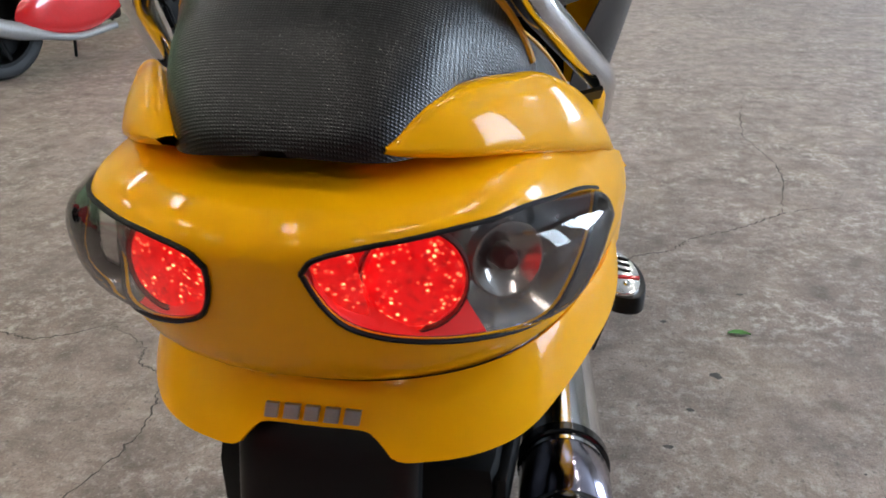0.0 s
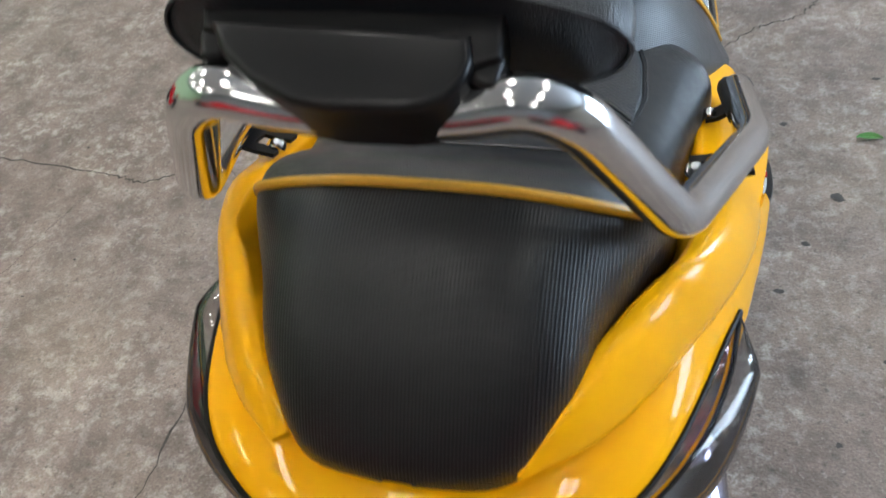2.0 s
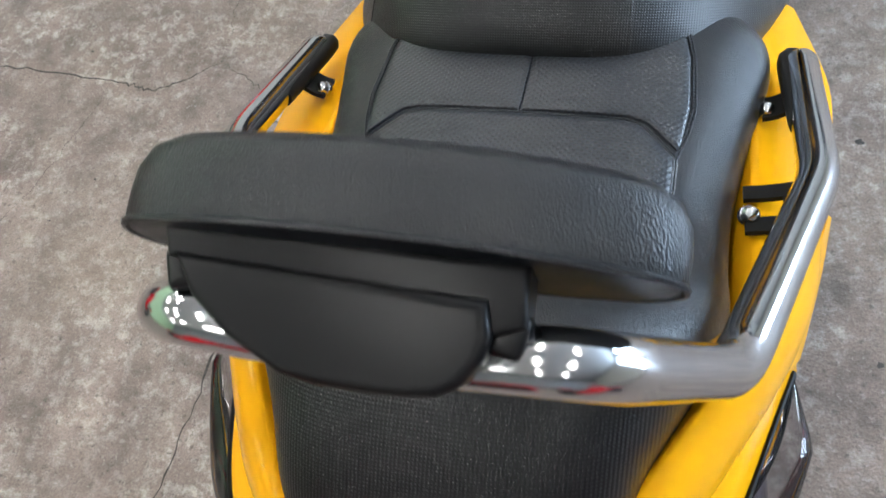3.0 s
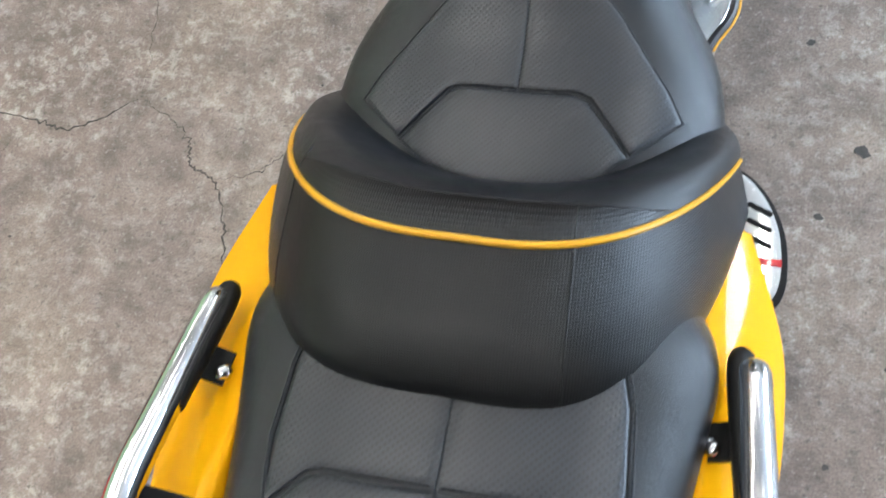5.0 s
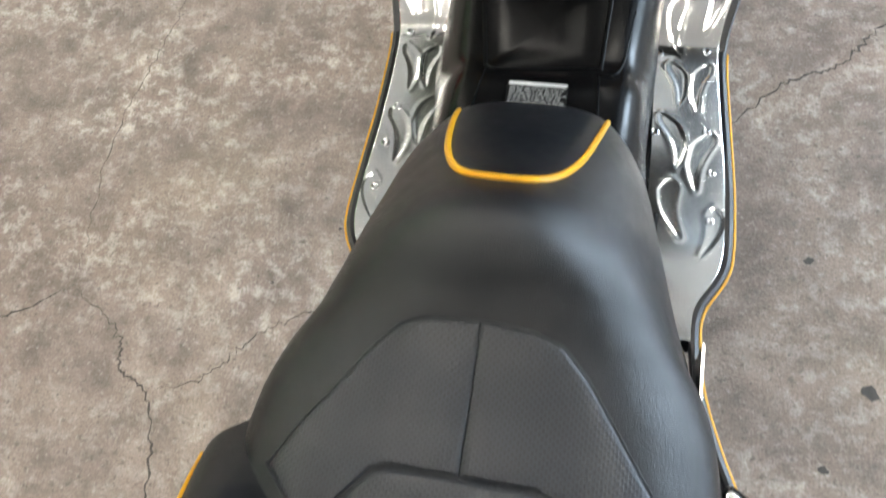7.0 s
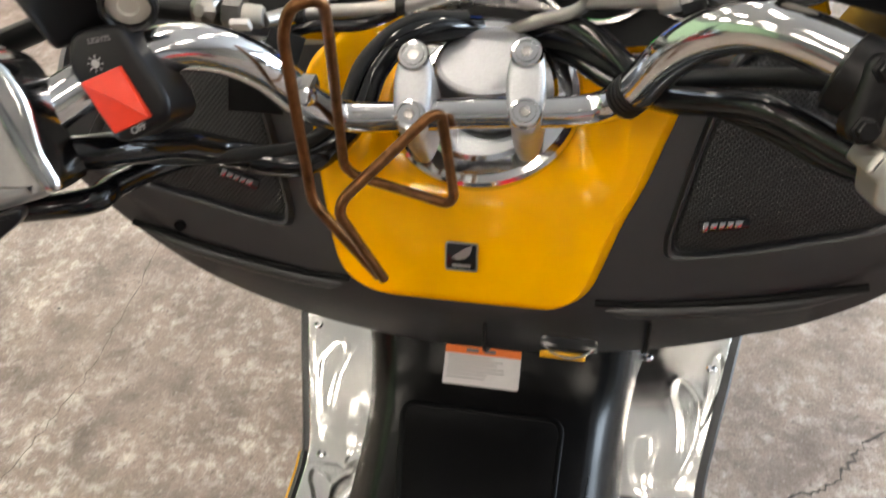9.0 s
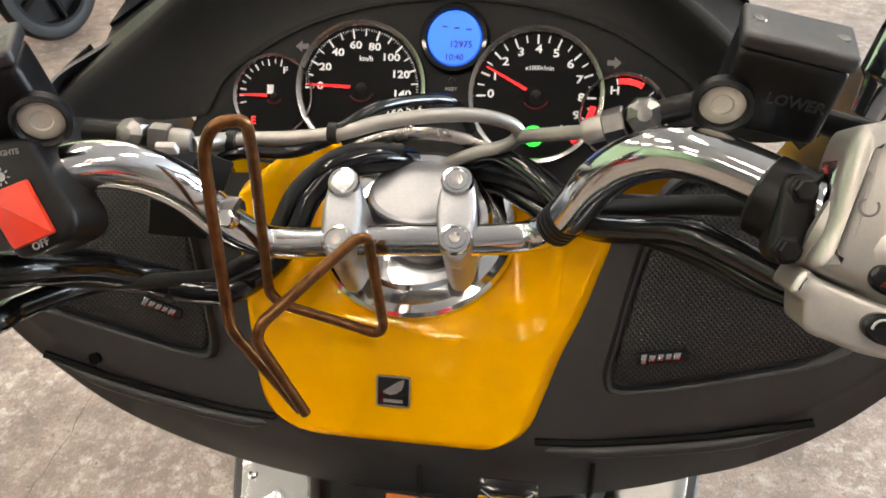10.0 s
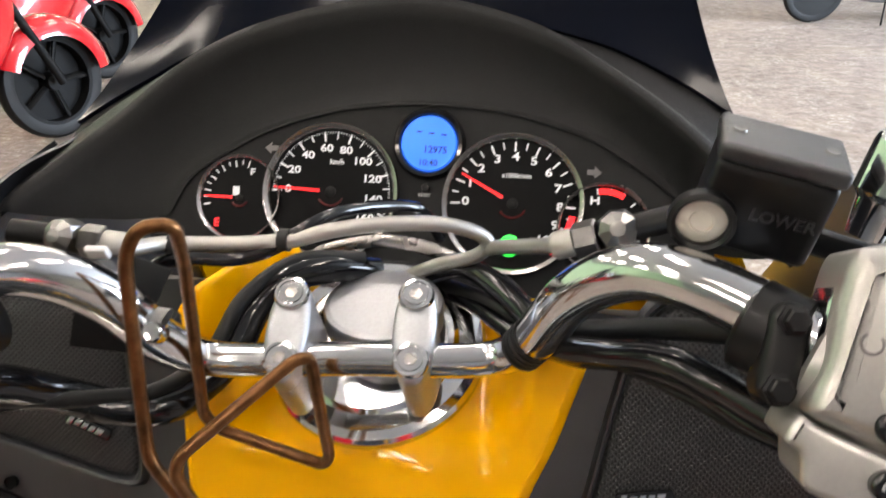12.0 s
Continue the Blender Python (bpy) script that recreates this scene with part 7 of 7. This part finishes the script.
def build_cup_holder():
    th = thing("cup_holder", "bronzed bent wire cup holder clamped to the handlebar", "cup holder")
    way = [(-0.043, 1.610, 0.917), (-0.078, 1.614, 0.971), (-0.080, 1.630, 1.071), (-0.073, 1.633, 1.086), (-0.058, 1.639, 1.086), (-0.064, 1.652, 1.058), (-0.078, 1.670, 0.955), (-0.072, 1.671, 0.946), (-0.009, 1.666, 0.932), (-0.004, 1.664, 0.94), (-0.005, 1.651, 1.013), (-0.011, 1.646, 1.014), (-0.054, 1.603, 0.985), (-0.057, 1.601, 0.975), (-0.040, 1.609, 0.916)]
    part("wire_frame", tube(bent(way, 0.008, 5), 0.0033, seg=12, smooth=False), COPPER, th, "bronzed steel wire", 60)
    part("holder_bracket", tube(bent([(-0.098, 1.668, 1.018), (-0.090, 1.655, 1.026), (-0.080, 1.654, 1.026)], 0.004), (0.0025, 0.007), seg=10, smooth=False, flat=(0, -0.6, 0.8)), GUNMETAL, th, "dark steel bracket strip")
    part("bracket_clip", joined(block((0.034, 0.004, 0.030), pose(-0.124, 1.668, 1.012, -25, 10, 12), 0.0015), block((0.022, 0.004, 0.022), pose(-0.108, 1.684, 1.030, -30, 25, 10), 0.0015), block((0.016, 0.016, 0.012), pose(-0.094, 1.672, 1.010, 0, 0, 8), 0.003)), MATT, th, "black steel clip")
    part("bracket_bolt", turned([(0.0, 0.005), (0.0045, 0.0045), (0.0055, 0.002), (0.0055, -0.004)], (-0.082, 1.646, 1.023), (0.05, -0.8, 0.6), 14), CHROME, th)


# ---- other motorcycles ----
def motorbike(paint, label, rim_mat, at):
    th = thing("motorbike", label, "motorcycle")
    R = 0.31
    for y in (0.0, 1.30):
        wheel(th, (0, y, R), R, 0.10 if y == 0 else 0.08, rim_mat)
    part("engine", joined(block((0.24, 0.42, 0.30), pose(0, 0.62, 0.40), 0.05, 3), block((0.20, 0.2, 0.2), pose(0, 0.78, 0.55, 30, 0, 0), 0.03)), MATT, th, "black engine block")
    for sg in (1, -1):
        part("fork_leg", tube([(sg * 0.09, 1.31, R), (sg * 0.09, 1.05, 0.85)], 0.024, seg=12, smooth=False), MATT, th)
        part("swing_arm", tube([(sg * 0.09, 0.0, R), (sg * 0.10, 0.45, 0.38)], (0.015, 0.03), seg=10, smooth=False), MATT, th)
        out = [(0.98, 0.92), (1.10, 0.80), (1.05, 0.58), (0.85, 0.36), (0.55, 0.22), (0.12, 0.26), (0.10, 0.42), (0.42, 0.60), (0.78, 0.84)]
        o = spline([(y, z, 0) for y, z in out], 40, True)
        c = sum(o, Vector()) / len(o)
        bm = bmesh.new()
        vs = sheet(bm, [[Vector((sg * (0.15 + h), c.x + (p.x - c.x) * f, c.y + (p.y - c.y) * f)) for p in o] for f, h in ((1.0, -0.02), (0.96, 0.0), (0.8, 0.025), (0.5, 0.04), (0.02, 0.045))], True)
        bm.faces.new(vs[-1])
        part("side_fairing", thick(bm, 0.004), paint, th, "glossy side fairing", 60)
        part("handlebar_grip", tube([(0, 1.0, 0.98), (sg * 0.2, 0.96, 1.0), (sg * 0.34, 0.86, 0.98)], 0.014, seg=10), MATT, th)
    bm = bmesh.new()
    rows = []
    for i in range(15):
        a = radians(8 + 150 * i / 14)
        r = R + 0.05
        rows.append([Vector((x, 1.30 + (r - d) * math.cos(a), R + (r - d) * math.sin(a))) for x, d in ((-0.105, 0.11), (-0.095, 0.05), (-0.06, 0.012), (0, 0.0), (0.06, 0.012), (0.095, 0.05), (0.105, 0.11))])
    sheet(bm, rows)
    part("front_mudguard", thick(bm, 0.004), paint, th, "painted front mudguard", 60)
    bm = bmesh.new()
    sheet(bm, [[Vector((w * math.cos(math.pi * j / 12), y, z + h * math.sin(math.pi * j / 12))) for j in range(13)] for y, z, w, h in ((0.50, 0.74, 0.10, 0.06), (0.58, 0.74, 0.14, 0.16), (0.72, 0.76, 0.15, 0.20), (0.88, 0.80, 0.12, 0.18), (0.95, 0.84, 0.06, 0.08))])
    part("fuel_tank", bm, paint, th, "painted fuel tank", 60)
    bm = bmesh.new()
    sheet(bm, [[Vector((w * math.cos(math.pi * j / 12), y, z + h * math.sin(math.pi * j / 12))) for j in range(13)] for y, z, w, h in ((-0.25, 0.92, 0.05, 0.03), (-0.15, 0.88, 0.10, 0.06), (0.10, 0.80, 0.13, 0.07), (0.35, 0.72, 0.14, 0.08), (0.55, 0.74, 0.10, 0.07))])
    part("seat", bm, LEATHER, th, "black seat", 60)
    part("tail", block((0.16, 0.40, 0.10), pose(0, -0.10, 0.80, -14, 0, 0), 0.03), paint, th)
    part("exhaust", tube([(0.12, 0.75, 0.22), (0.15, 0.4, 0.20), (0.16, 0.0, 0.30), (0.16, -0.15, 0.36)], lambda u: 0.022 + 0.03 * min(1, max(0, u - 0.45) * 6), seg=14), STEEL_PAINT, th, "dark exhaust pipe")
    part("side_stand", tube([(-0.10, 0.60, 0.22), (-0.22, 0.66, 0.0)], 0.010, seg=8, smooth=False), MATT, th)
    th.matrix_basis = at
    return th


def heading(rear, front):
    a = math.degrees(math.atan2(front[1] - rear[1], front[0] - rear[0])) - 90
    return pose(rear[0], rear[1], 0, 0, 0, a)


def build_front():
    """Front wheel and nose of the scooter."""
    wheel(SCOOTER, (0.0, 2.22, 0.27), 0.27, 0.07, MATT)
    bm = bmesh.new()
    sheet(bm, [[Vector((w * math.cos(a), y + h * math.sin(a), z)) for a in [math.pi * j / 20 for j in range(21)]] for z, y, w, h in ((0.48, 2.18, 0.24, 0.05), (0.60, 2.17, 0.28, 0.10), (0.75, 2.13, 0.31, 0.17), (0.86, 2.09, 0.31, 0.17), (0.90, 2.07, 0.29, 0.15))])
    part("front_cowl", thick(bm, 0.004), YELLOW, SCOOTER, "yellow front cowl", 60)
    part("fork", joined(tube([(-0.06, 2.22, 0.27), (-0.06, 2.08, 0.60)], 0.018, seg=12, smooth=False), tube([(0.06, 2.22, 0.27), (0.06, 2.08, 0.60)], 0.018, seg=12, smooth=False)), STEEL_PAINT, SCOOTER)


make_grille = make_mesh_grille()
build_tail()
build_seats()
build_rear_fittings()
build_floor_boards()
build_tunnel()
build_shield()
build_dash()
build_handlebar()
build_front()
build_cup_holder()
bike = motorbike(RED_PAINT, "red motorcycle parked on the concrete floor", MATT, heading((-3.10, 3.85), (-2.66, 5.12)))
tagged(bike, group="parked motorcycles")
copy_thing(bike, heading((-3.72, 5.30), (-3.25, 6.55)))
# Three more out of view, added for red reflections in chrome and seat.
copy_thing(bike, heading((-1.75, -1.15), (-0.50, -1.35)))
copy_thing(bike, heading((0.55, -1.40), (1.80, -1.15)))
copy_thing(bike, heading((-2.9, 0.35), (-2.65, 1.62)))
dark = motorbike(SATIN, "black motorcycle with red wheel rims parked by the wall", RED_PAINT, heading((3.85, 10.2), (2.45, 10.0)))
tagged(dark, group="parked motorcycles")
